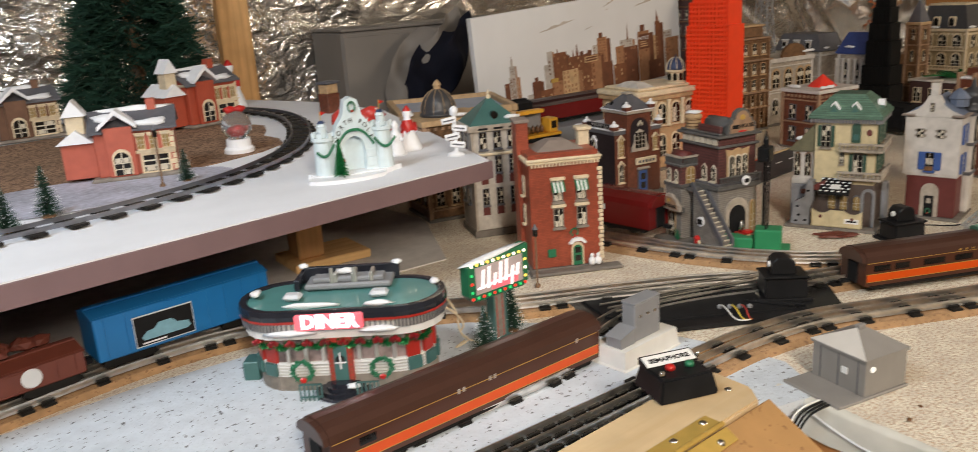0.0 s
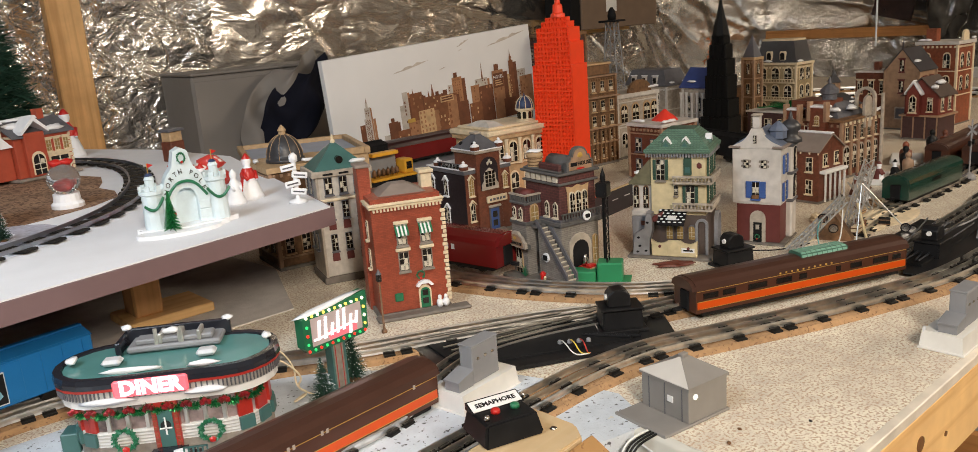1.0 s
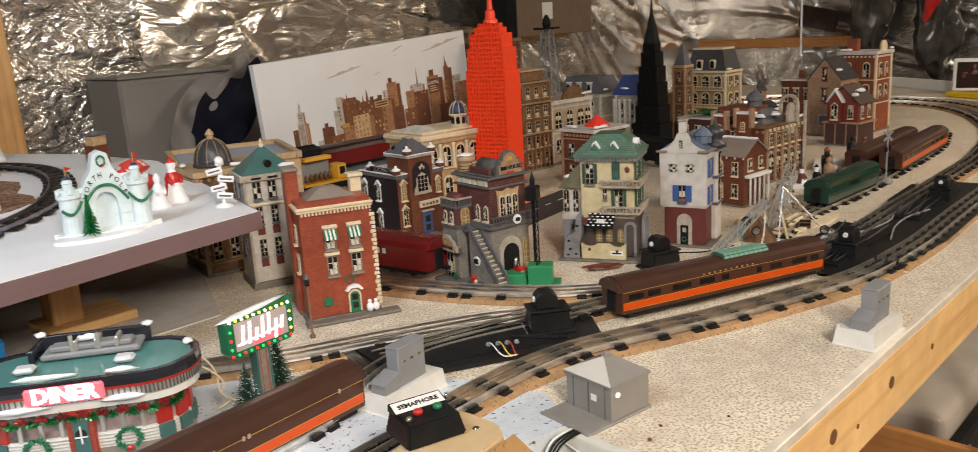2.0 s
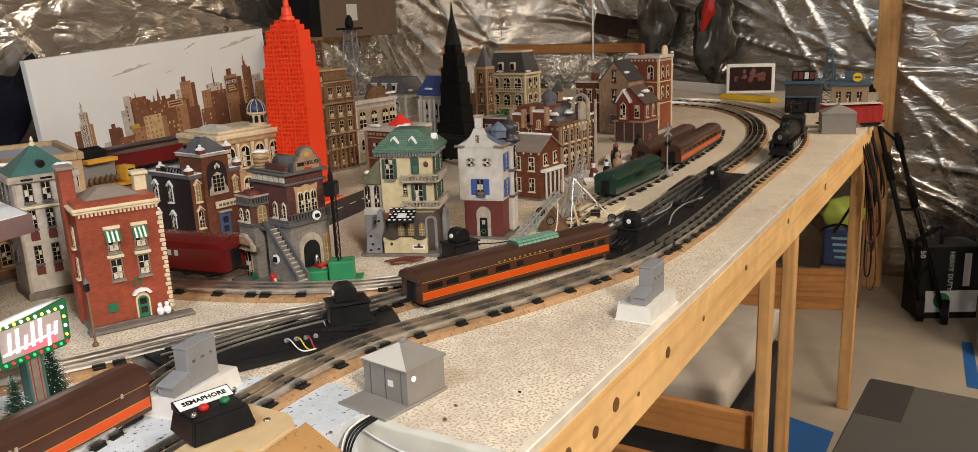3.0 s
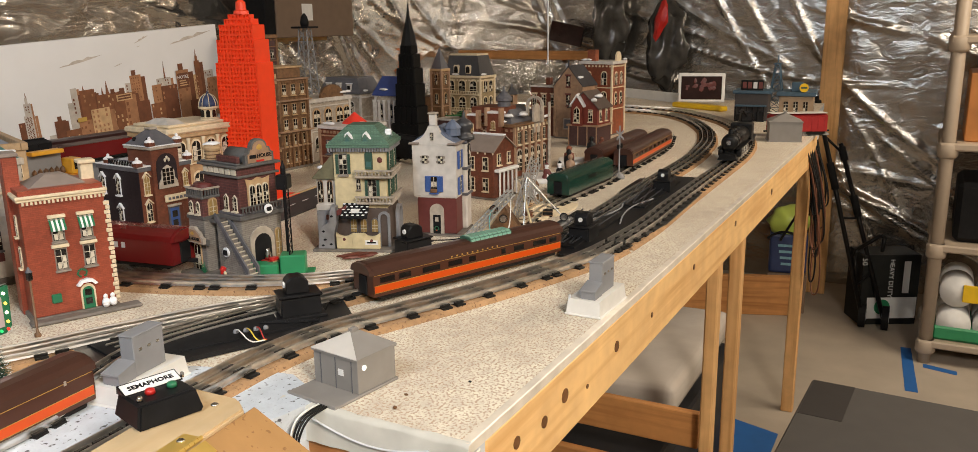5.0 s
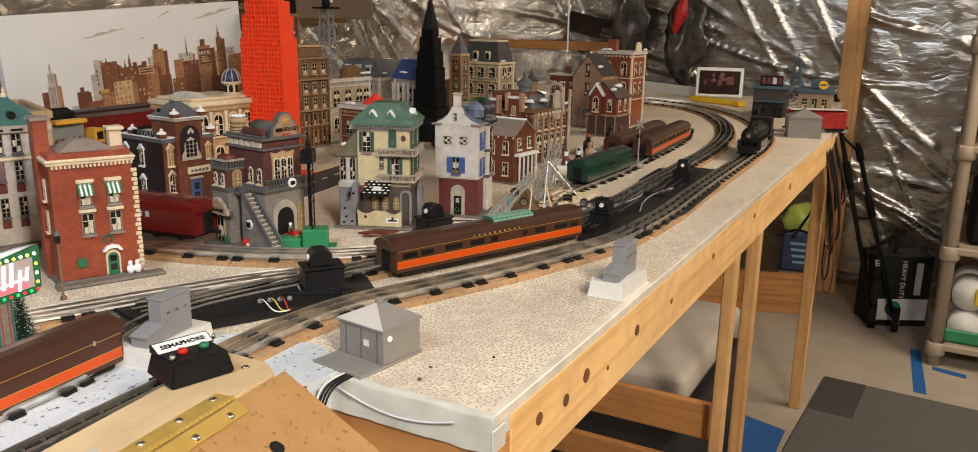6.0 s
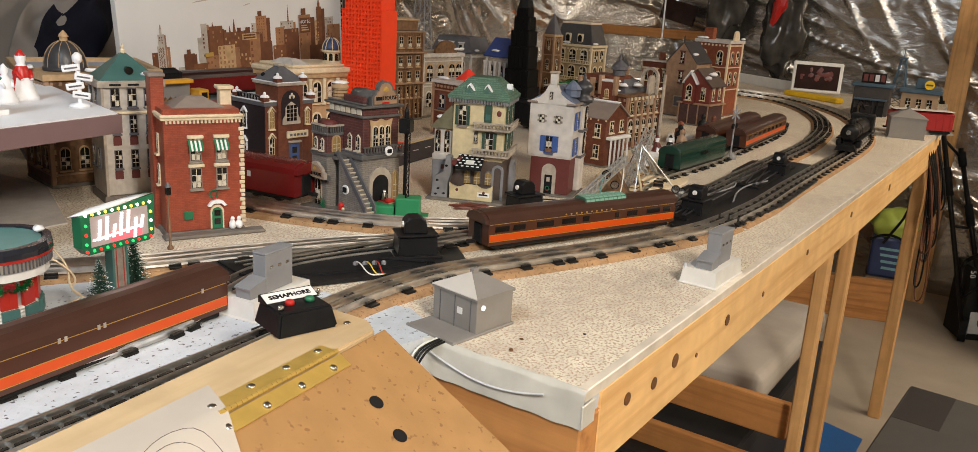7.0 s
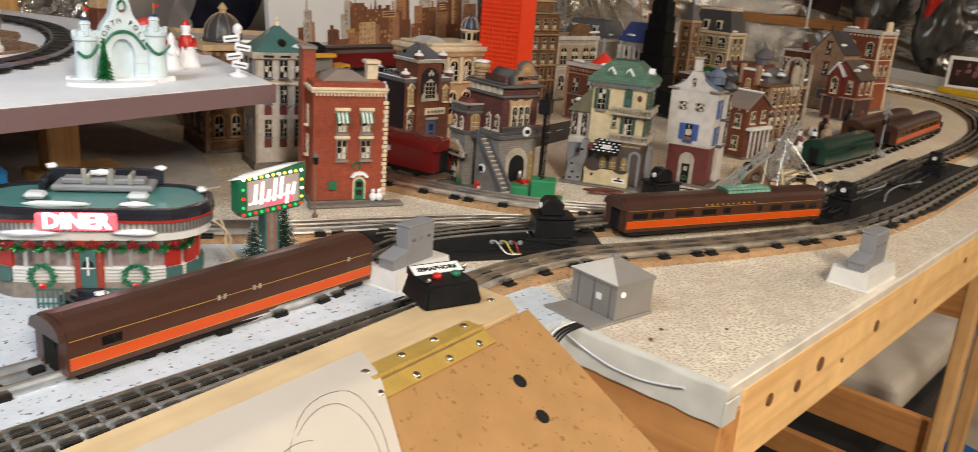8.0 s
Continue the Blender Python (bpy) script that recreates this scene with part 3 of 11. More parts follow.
def switch_motor(at, s=1.0, label="black plastic switch motor with a lantern top"):
    th = thing("switch_motor", label, "switch motor", at, group="switch motors")
    part("base", box(-0.031 * s, 0.031 * s, -0.024 * s, 0.024 * s, 0, 0.004, 0.001), M["black"], th)
    bm = bmesh.new()
    vs = [(-0.026, -0.019), (0.026, -0.019), (0.026, 0.019), (-0.026, 0.019)]
    lo = [bm.verts.new((x * s, y * s, 0.004)) for x, y in vs]
    hi = [bm.verts.new((x * s * 0.94, y * s * 0.94, 0.028 * s)) for x, y in vs]
    for i in range(4):
        bm.faces.new((lo[i], lo[(i + 1) % 4], hi[(i + 1) % 4], hi[i]))
    bm.faces.new(hi)
    bm.faces.new(lo[::-1])
    bmesh.ops.bevel(bm, geom=bm.edges[:], offset=0.0016, segments=2, affect="EDGES")
    part("housing", bm, M["black_sheen"], th)
    part("flange", box(-0.027 * s, 0.027 * s, -0.020 * s, 0.020 * s, 0.0275 * s, 0.0305 * s, 0.001), M["black"], th)
    bm = bmesh.new()
    prism(bm, [(-0.017 * s, 0.0305 * s), (0.013 * s, 0.0305 * s), (0.011 * s, 0.047 * s), (0.004 * s, 0.052 * s), (-0.010 * s, 0.052 * s), (-0.016 * s, 0.046 * s)], -0.012 * s, 0.012 * s, "y")
    bmesh.ops.bevel(bm, geom=bm.edges[:], offset=0.0014, segments=1, affect="EDGES")
    lan = part("lantern", bm, M["black"], th)
    bm = bmesh.new()
    tube(bm, (-0.0155 * s, 0, 0.041 * s), (-0.0185 * s, 0, 0.041 * s), 0.0042 * s, 0.0036 * s, 12)
    part("lens", bm, M["white"], lan, "white lens")
    return th


bm = bmesh.new()
prism(bm, [(0.770, 0.440), (0.800, 0.388), (0.911, 0.331), (0.979, 0.290), (1.028, 0.292), (1.075, 0.345), (1.03, 0.415), (0.95, 0.455), (0.84, 0.508), (0.790, 0.520)], 0.0012, 0.0062, "z")
sw_ = thing("track_switch", "long black plastic track switch plate with bright diverging rails", "track switch", pose(0, 0, T), group="track switches")
part("plate", bm, M["black_sheen"], sw_, "flat black plate")
bm = bmesh.new()
prism(bm, [(0.790, 0.450), (0.815, 0.408), (0.905, 0.358), (0.975, 0.318), (1.020, 0.330), (1.055, 0.352), (1.03, 0.405), (0.95, 0.448), (0.84, 0.500), (0.805, 0.512)], 0.0062, 0.0088, "z")
part("raised_plate", bm, M["black_matt"], sw_, "raised black deck under the rails")
for x0, y0 in ((0.945, 0.372), (0.956, 0.364)):
    bm = bmesh.new()
    tube(bm, (x0, y0, 0.0095), (x0 + 0.030, y0 - 0.052, 0.0095), 0.0022, 0.0022, 6)
    part("drive_bar", bm, M["black"], sw_)
for (p, q) in (((0.80, 0.455), (1.05, 0.385)), ((0.80, 0.470), (1.05, 0.395)), ((0.80, 0.441), (1.05, 0.372)), ((0.80, 0.515), (1.04, 0.408)), ((0.83, 0.495), (1.04, 0.398)), ((0.87, 0.455), (1.0, 0.400))):
    bm = bmesh.new()
    tube(bm, (*p, 0.0155), (*q, 0.0155), 0.0014, 0.0014, 6)
    part("rail", bm, M["rail"], sw_)
for k in range(4):
    bm = bmesh.new()
    lathe(bm, [(0.0032, 0), (0.0032, 0.003), (0.0015, 0.0045)], 8, 0.908 + k * 0.009, 0.376 - k * 0.0075, 0.0088)
    part("terminal", bm, M["grey_pl"], sw_)

switch_motor(pose(1.001, 0.357, T + 0.006, 0, 0, -38), 1.02)
switch_track(pose(1.44, 0.155, T + 0.006, 0, 0, 2), 0.26, 0.09, "black plastic track switch beside the outer line", 1)
bm = bmesh.new()
prism(bm, [(1.402, 0.166), (1.415, 0.092), (1.68, 0.070), (1.963, 0.080), (2.155, 0.13), (2.155, 0.19), (1.93, 0.218), (1.74, 0.227), (1.57, 0.228)], 0.0062, 0.0082, "z")
sp_ = thing("track_switch", "wide black switch plate between the two main tracks", "track switch", pose(0, 0, T), group="track switches")
part("plate", bm, M["black_sheen"], sp_, "flat black plate")
for pts in ([(1.60, 0.215, 0.014), (1.66, 0.190, 0.018), (1.74, 0.182, 0.012), (1.80, 0.195, 0.010)], [(1.62, 0.140, 0.012), (1.70, 0.160, 0.018), (1.78, 0.165, 0.020), (1.86, 0.150, 0.012)]):
    bm = bmesh.new()
    tp = smooth_path([(x, y) for x, y, z in pts], 0.01)
    wire(bm, [(q.x, q.y, 0.013) for q in tp], 0.0016, 6)
    tagged(part("wire", bm, M["grey_pl"], sp_, "grey control wire"), kind="stuff")
switch_motor(pose(1.515, 0.168, T + 0.002, 0, 0, 0), 1.0)
switch_track(pose(1.78, 0.145, T + 0.006, 0, 0, 3), 0.3, 0.09, "black plastic track switch beside the outer line", 1)
switch_motor(pose(1.98, 0.165, T + 0.002, 0, 0, 3), 1.0)
switch_motor(pose(1.325, 0.392, T, 0, 0, -20), 1.0, "black switch motor behind the dome car")


def wire_bundle(name, runs, r, cols, label):
    th = thing(name, label, "wires")
    for i, pts in enumerate(runs):
        cu = bpy.data.curves.new("strand", "CURVE")
        cu.dimensions, cu.bevel_depth, cu.bevel_resolution = "3D", r, 1
        sp = cu.splines.new("NURBS")
        sp.points.add(len(pts) - 1)
        for q, p in zip(sp.points, pts):
            q.co = (*p, 1)
        sp.use_endpoint_u, sp.order_u = True, 3
        cu.materials.append(cols[i % len(cols)])
        ob = new("strand", cu)
        ob.parent = th
    return th


M["w_yellow"] = mat("yellow_wire", (0.8, 0.6, 0.08), 0.4, 0, 0.05)
M["w_red"] = mat("red_wire", (0.5, 0.05, 0.04), 0.4, 0, 0.05)
M["w_white"] = mat("white_wire", (0.75, 0.75, 0.72), 0.4, 0, 0.05)
M["w_black"] = mat("black_wire", (0.012, 0.012, 0.012), 0.4, 0, 0.1)
wire_bundle("terminal_wires", [[(0.908 + 0.009 * i, 0.374 - 0.0075 * i, T + 0.013), (0.900 + 0.009 * i, 0.362 - 0.0075 * i, T + 0.018), (0.894 + 0.008 * i, 0.342 - 0.004 * i, T + 0.008), (0.902 + 0.004 * i, 0.333 - 0.001 * i, T + 0.007), (0.912, 0.331, T + 0.007)] for i in range(3)], 0.0009, [M["w_white"], M["w_yellow"], M["w_red"]], "thin coloured wires at the switch terminals")


# ---- rolling stock ----
def wheel_mesh(r, w, m, seg=18):
    bm = bmesh.new()
    lathe(bm, [(r * 0.25, -w), (r * 0.8, -w * 0.8), (r, -w * 0.6), (r, w * 0.4), (r * 1.12, w * 0.45), (r * 1.12, w), (r * 0.3, w)], seg)
    return mesh_of(bm, "wheel", m)


M["ic_brown"] = mat("chocolate_brown_paint", (0.075, 0.026, 0.014), 0.38, 0, 0.1, 30, coat=0.1)
M["ic_roof"] = mat("dark_brown_roof_paint", (0.060, 0.026, 0.018), 0.34, 0, 0.12, 30, coat=0.12)
M["orange"] = mat("orange_paint", (0.66, 0.080, 0.005), 0.36, 0, 0.05, 40)
M["yellow_line"] = mat("yellow_line_paint", (0.5, 0.31, 0.07), 0.45, 0, 0.05)
M["glass_dark"] = mat("dark_glass", (0.012, 0.011, 0.010), 0.12, 0, 0.2)
M["truck"] = mat("black_truck", (0.012, 0.011, 0.010), 0.55, 0.2, 0.3, 150)
M["wheel"] = mat("dark_wheel_steel", (0.1, 0.095, 0.09), 0.4, 0.9, 0.2, 100)
M["silver_grey"] = mat("silver_grey_paint", (0.5, 0.46, 0.42), 0.4, 0.3, 0.1, 60)
WHEEL = wheel_mesh(0.0085, 0.004, M["wheel"])


def car_section(w, h, z0, roof):
    """Half round-roofed coach section, as (y, z), going round."""
    pts = [(-w, z0), (-w, h - roof)]
    for i in range(1, 8):
        a = math.pi - math.pi * i / 8
        pts.append((w * math.cos(a), h - roof + roof * math.sin(a) ** 0.8))
    pts += [(w, h - roof), (w, z0)]
    return pts


def bogie(th, x, z=0.0):
    tr = part("truck", box(x - 0.030, x + 0.030, -0.019, 0.019, z + 0.006, z + 0.013, 0.002), M["truck"], th)
    for s in (-1, 1):
        bm = bmesh.new()
        prism(bm, [(x - 0.032, z + 0.008), (x - 0.02, z + 0.005), (x + 0.02, z + 0.005), (x + 0.032, z + 0.008), (x + 0.028, z + 0.014), (x - 0.028, z + 0.014)], s * 0.0205, s * 0.024, "y")
        part("side_frame", bm, M["truck"], tr)
        for k in (-0.02, 0.02):
            part("wheel", WHEEL, None, tr, at=pose(x + k, s * 0.0165, z + 0.0085, 90 * s, 0, 0))
    return tr


def passenger_car(at, length, label, wall, roof, stripe, windows, dome=False, name="passenger_car", letters_bar=True, low=0.0):
    """A streamlined coach: x along, wheels on z = 0."""
    th = thing(name, label, "train car", at, group="model train cars")
    L, w, zb, hb = length / 2, 0.0265, 0.012, 0.0625
    bm = bmesh.new()
    prism(bm, [(-w, zb), (-w, 0.0455), (w, 0.0455), (w, zb)], -L, L, "x")
    part("body", bm, wall, th)
    bm = bmesh.new()
    pts = car_section(w + 0.0005, hb, 0.0457, 0.0165)
    prism(bm, pts, -L + 0.001, L - 0.001, "x")
    part("roof", bm, roof, th, "rounded roof")
    # roof ends rounded down
    for s in (-1, 1):
        bm = bmesh.new()
        prism(bm, [(y * 0.97, z if z < 0.052 else z - 0.001) for y, z in pts], s * (L - 0.001), s * (L + 0.005), "x")
        part("end_cap", bm, roof, th)
        bm = box(s * L - 0.002, s * L + 0.006, -0.010, 0.010, zb, 0.042, 0.001)
        part("diaphragm", bm, M["black_matt"], th)
        bm = box(min(s * (L + 0.006), s * (L + 0.018)), max(s * (L + 0.006), s * (L + 0.018)), -0.004, 0.004, 0.012, 0.017, 0.001)
        part("coupler", bm, M["black"], th)
    part("skirt", box(-L * 0.94, L * 0.94, -w + 0.0006, w - 0.0006, 0.0058, zb, 0.002), M["truck"], th)
    for s in (-1, 1):
        if stripe:
            part("stripe", box(-L + 0.002, L - 0.002, min(s * w, s * (w + 0.0006)), max(s * w, s * (w + 0.0006)), 0.0185, 0.0285), stripe, th, "orange stripe")
            for z in (0.0179, 0.0289, 0.0448):
                part("pinstripe", box(-L + 0.002, L - 0.002, min(s * w, s * (w + 0.0007)), max(s * w, s * (w + 0.0007)), z - 0.00025, z + 0.00025), M["yellow_line"], th)
        for x0, x1 in windows:
            fr = part("window", box(x0, x1, min(s * w, s * (w + 0.0005)), max(s * w, s * (w + 0.0005)), 0.0325, 0.0408), M["glass_dark"], th)
        if letters_bar and stripe:
            for k in range(10):
                part("lettering", box(-0.045 + k * 0.0095, -0.0425 + k * 0.0095, min(s * w, s * (w + 0.0006)), max(s * w, s * (w + 0.0006)), 0.0465, 0.0490), M["yellow_line"], th)
    if dome:
        sec = [(-0.0150, 0.057), (-0.0132, 0.0645), (-0.0085, 0.0668), (0.0085, 0.0668), (0.0132, 0.0645), (0.0150, 0.057)]
        bm = bmesh.new()
        prism(bm, sec, 0.001, 0.081, "x")
        d = part("dome", bm, M["dome_rib"], th, "green glazed observation dome")
        for k in range(9):
            x = 0.0025 + k * 0.0087
            for q in range(5):
                (y0, z0), (y1, z1) = sec[q], sec[q + 1]
                nx = Vector((0, -(z1 - z0), y1 - y0)).normalized() * 0.0005
                bm = bmesh.new()
                v = [bm.verts.new((xx, y0 + (y1 - y0) * f + nx.y * e, z0 + (z1 - z0) * f + nx.z * e)) for e in (0, 1) for xx, f in ((x, 0.12), (x + 0.0072, 0.12), (x + 0.0072, 0.88), (x, 0.88))]
                for ff in ((0, 1, 2, 3), (7, 6, 5, 4), (0, 4, 5, 1), (1, 5, 6, 2), (2, 6, 7, 3), (3, 7, 4, 0)):
                    bm.faces.new([v[i] for i in ff])
                part("pane", fixed(bm), M["dome_glass_glare"], d)
    for o in th.children:
        o.location.z -= low
    for s in (-1, 1):
        bogie(th, s * (L - 0.055))
    return th


# Pane green is paled to stand for white reflections on the dome.
M["dome_glass_glare"] = mat("green_dome_glass_glare", (0.22, 0.42, 0.33), 0.06, 0, 0.15)
M["dome_rib"] = mat("green_dome_frame", (0.05, 0.13, 0.09), 0.35, 0, 0.05)
ZR = T + 0.0165
SLIM = Matrix.Diagonal((1, 0.94, 0.90, 1))
RZ = T + 0.0115


def along(p, q):
    """A pose at the middle of two plan points, with x pointing from p to q."""
    return ((p[0] + q[0]) / 2, (p[1] + q[1]) / 2, math.degrees(math.atan2(q[1] - p[1], q[0] - p[0])))


x, y, a = along((1.087, 0.319), (1.417, 0.186))
passenger_car(pose(x, y, RZ, 0, 0, a) @ SLIM, 0.352, "brown and orange streamlined dome car with a green dome", M["ic_brown"], M["ic_roof"], M["orange"], [(-0.165, -0.142), (-0.135, -0.115), (-0.095, -0.065), (-0.05, -0.025), (-0.012, 0.0), (0.05, 0.058), (0.075, 0.095), (0.115, 0.142), (0.15, 0.165)], True, low=0.0105)
x, y, a = along((0.386, 0.3650), (0.706, 0.3955))
baggage = passenger_car(pose(x, y, RZ - 0.006, 0, 0, a) @ SLIM, 0.326, "brown and orange streamlined baggage car", M["ic_brown"], M["ic_roof"], M["orange"], [(-0.135, -0.118)], False, letters_bar=False, low=0.009)
for x0 in (-0.028, -0.022, 0.010, 0.016, 0.128):
    part("door_grille", box(x0, x0 + 0.0028, -0.0273, -0.0265, 0.0335, 0.0385), M["silver_grey"], baggage, "small silver grille")
M["maroon"] = mat("maroon_gloss_paint", (0.16, 0.012, 0.012), 0.25, 0, 0.08, 30, coat=0.3)
maroon_car = passenger_car(pose(1.054, 0.776, RZ, 0, 0, 98) @ Matrix.Diagonal((1.12, 1.08, 1.04, 1)), 0.25, "glossy maroon passenger car on the curved track", M["maroon"], M["maroon"], None, [(-0.020, -0.012), (-0.036, -0.030), (-0.048, -0.042), (0.03, 0.036)])
for o in maroon_car.children:
    if o.name.startswith("window"):
        o.data.materials[0] = M["grey_light"]
M["pull_green"] = mat("dark_green_paint", (0.006, 0.042, 0.03), 0.22, 0, 0.15, 30, coat=0.4)
passenger_car(pose(1.925, 0.336, RZ - 0.006, 0, 0, -2) @ SLIM, 0.245, "dark green coach parked on the siding", M["pull_green"], M["pull_green"], None, [(-0.02, 0.02)])
passenger_car(pose(2.41, 0.346, RZ - 0.006, 0, 0, 3) @ SLIM, 0.42, "brown and orange coach parked on the siding", M["ic_brown"], M["ic_roof"], M["orange"], [(-0.18 + k * 0.045, -0.16 + k * 0.045) for k in range(8)])
passenger_car(pose(2.38, 0.412, RZ - 0.006, 0, 0, 2) @ SLIM, 0.40, "brown coach parked behind another", M["ic_brown"], M["ic_roof"], None, [])


def steam_engine(at):
    th = thing("steam_locomotive", "black steam locomotive with silver wheel rims on the outer track", "locomotive", at)
    m = M["loco"]
    bm = bmesh.new()
    pr = [(0.0, 0.0), (0.012, 0.0), (0.0205, 0.004), (0.0215, 0.012), (0.0215, 0.10), (0.024, 0.13), (0.024, 0.19)]
    lathe(bm, [(max(r, 0.001), z) for r, z in pr], 20)
    bmesh.ops.rotate(bm, verts=bm.verts[:], matrix=Matrix.Rotation(radians(90), 3, "Y"))
    bmesh.ops.translate(bm, verts=bm.verts[:], vec=(-0.13, 0, 0.046))
    part("boiler", bm, m, th, smooth=True)
    for x in (-0.10, -0.06, -0.02, 0.02, 0.05):
        bm = bmesh.new()
        lathe(bm, [(0.0222, 0), (0.0222, 0.003)], 20)
        bmesh.ops.rotate(bm, verts=bm.verts[:], matrix=Matrix.Rotation(radians(90), 3, "Y"))
        bmesh.ops.translate(bm, verts=bm.verts[:], vec=(x, 0, 0.046))
        part("boiler_band", bm, m, th)
    for x, r, h in ((-0.105, 0.007, 0.016), (-0.06, 0.008, 0.012), (-0.01, 0.008, 0.010)):
        bm = bmesh.new()
        lathe(bm, [(r * 1.1, 0), (r, 0.004), (r, h * 0.7), (r * 0.8, h)], 14, x, 0, 0.064)
        part("boiler_fitting", bm, m, th, smooth=True)
    part("cab", box(0.058, 0.100, -0.029, 0.029, 0.030, 0.076, 0.004, 2), m, th)
    for s in (-1, 1):
        part("cab_window", box(0.068, 0.088, min(s * 0.029, s * 0.0296), max(s * 0.029, s * 0.0296), 0.055, 0.068), M["glass_dark"], th)
        part("running_board", box(-0.125, 0.06, min(s * 0.018, s * 0.029), max(s * 0.018, s * 0.029), 0.030, 0.033), m, th)
        part("cylinder", box(-0.118, -0.088, min(s * 0.016, s * 0.029), max(s * 0.016, s * 0.029), 0.010, 0.028, 0.004, 2), m, th)
        for k in range(4):
            wx = -0.066 + k * 0.0315
            bm = bmesh.new()
            lathe(bm, [(0.0035, 0), (0.0035, 0.004), (0.011, 0.004), (0.0115, 0.0)], 24)
            hub = part("driving_wheel", bm, m, th, at=pose(wx, s * 0.0195, 0.0145, 90 * s, 0, 0))
            bm = bmesh.new()
            for i in range(24):
                a0, a1 = i * math.tau / 24, (i + 1) * math.tau / 24
                q = [bm.verts.new((r * math.cos(a), r * math.sin(a), z)) for a in (a0, a1) for r in (0.0112, 0.0142) for z in (-0.0045, 0.0)]
                for f in ((0, 2, 6, 4), (1, 5, 7, 3), (2, 3, 7, 6), (0, 4, 5, 1)):
                    bm.faces.new([q[j] for j in f])
            part("rim", bm, M["rim"], hub, "pale worn tyre")
            bm = bmesh.new()
            for i in range(10):
                a0 = i * math.tau / 10
                tube(bm, (0.003 * math.cos(a0), 0.003 * math.sin(a0), -0.003), (0.0115 * math.cos(a0), 0.0115 * math.sin(a0), -0.003), 0.0007, 0.0007, 4)
            part("spokes", bm, m, hub)
        bm = bmesh.new()
        tube(bm, (-0.066, s * 0.0255, 0.011), (0.030, s * 0.0255, 0.011), 0.0016, 0.0016, 6)
        part("side_rod", bm, M["steel"], th)
        for wx in (-0.112, -0.092, 0.065, 0.085):
            part("small_wheel", WHEEL, None, th, at=pose(wx, s * 0.0165, 0.0085, 90 * s, 0, 0))
    bm = bmesh.new()
    prism(bm, [(-0.025, 0.004), (0.025, 0.004), (0.018, 0.02), (-0.018, 0.02)], -0.148, -0.128, "x")
    part("pilot", bm, m, th)
    bm = bmesh.new()
    tube(bm, (-0.137, 0, 0.048), (-0.130, 0, 0.048), 0.006, 0.006, 14)
    part("headlamp", bm, M["steel"], th)
    part("frame", box(-0.12, 0.10, -0.012, 0.012, 0.014, 0.030), m, th)
    return th


M["loco"] = mat("black_locomotive_paint", (0.012, 0.012, 0.012), 0.4, 0.1, 0.3, 80, 0.1)
M["rim"] = mat("pale_wheel_rim", (0.6, 0.58, 0.54), 0.35, 0.3, 0.1)
steam_engine(pose(2.50, 0.1195, RZ + 0.005, 0, 0, 3.0))


def bare_tender(at):
    th = thing("tender", "black tender chassis with its electronics laid bare", "tender", at)
    part("chassis", box(-0.075, 0.075, -0.026, 0.026, 0.014, 0.020, 0.002), M["loco"], th)
    for s in (-1, 1):
        bogie(th, s * 0.042)
    part("circuit_board", box(-0.06, 0.0, -0.018, 0.018, 0.021, 0.030, 0.002), M["grey_pl"], th)
    part("motor_block", box(-0.045, -0.01, -0.012, 0.012, 0.030, 0.042, 0.003), M["grey_light"], th)
    bm = bmesh.new()
    tube(bm, (0.03, 0, 0.02), (0.03, 0, 0.034), 0.016, 0.016, 18)
    part("speaker", bm, M["black_matt"], th)
    rnd = random.Random(3)
    for k, mm in enumerate(("w_white", "w_black", "w_red", "w_yellow", "w_white", "w_black")):
        bm = bmesh.new()
        p = [(-0.05 + 0.018 * j + rnd.uniform(-.006, .006), rnd.uniform(-0.018, 0.018), 0.034 + rnd.uniform(0, 0.016)) for j in range(6)]
        wire(bm, p, 0.0009, 5)
        part("wire", bm, M[mm], th)
    return th


bare_tender(pose(2.700, 0.1375, RZ + 0.005, 0, 0, 7.5))

# ---- porcelain town buildings ----
M["pane"] = mat("dark_window", (0.014, 0.012, 0.010), 0.15, 0, 0.4, 300)
M["pane_lit"] = mat("yellow_window", (0.30, 0.20, 0.07), 0.3, 0, 0.2, 200)
M["stone"] = mat("grey_stone_paint", (0.25, 0.215, 0.18), 0.6, 0, 0.3, 120, 0.4, 300)
M["cream"] = mat("cream_glaze", (0.62, 0.52, 0.32), 0.4, 0, 0.18, 90, 0.1)
M["hotel_tan"] = mat("ochre_stone_paint", (0.36, 0.275, 0.155), 0.45, 0, 0.25, 90, 0.15)
M["cream_trim"] = mat("cream_trim", (0.72, 0.6, 0.42), 0.5, 0, 0.15, 150)
M["brick_red"] = mat("red_brick_paint", (0.34, 0.072, 0.036), 0.42, 0, 0.2, 100, 0.2, None, None, 0, None, (0.006, 0.0024, (0.72, 0.66, 0.62)))
M["brick_dark"] = mat("dark_brick_paint", (0.075, 0.034, 0.033), 0.55, 0, 0.2, 120, 0.2, None, None, 0, None, (0.006, 0.0024, (0.6, 0.55, 0.5)))
M["brick_brown"] = mat("brown_brick_paint", (0.17, 0.055, 0.03), 0.42, 0, 0.3, 100, 0.2, None, None, 0, None, (0.006, 0.0024, (0.7, 0.6, 0.55)))
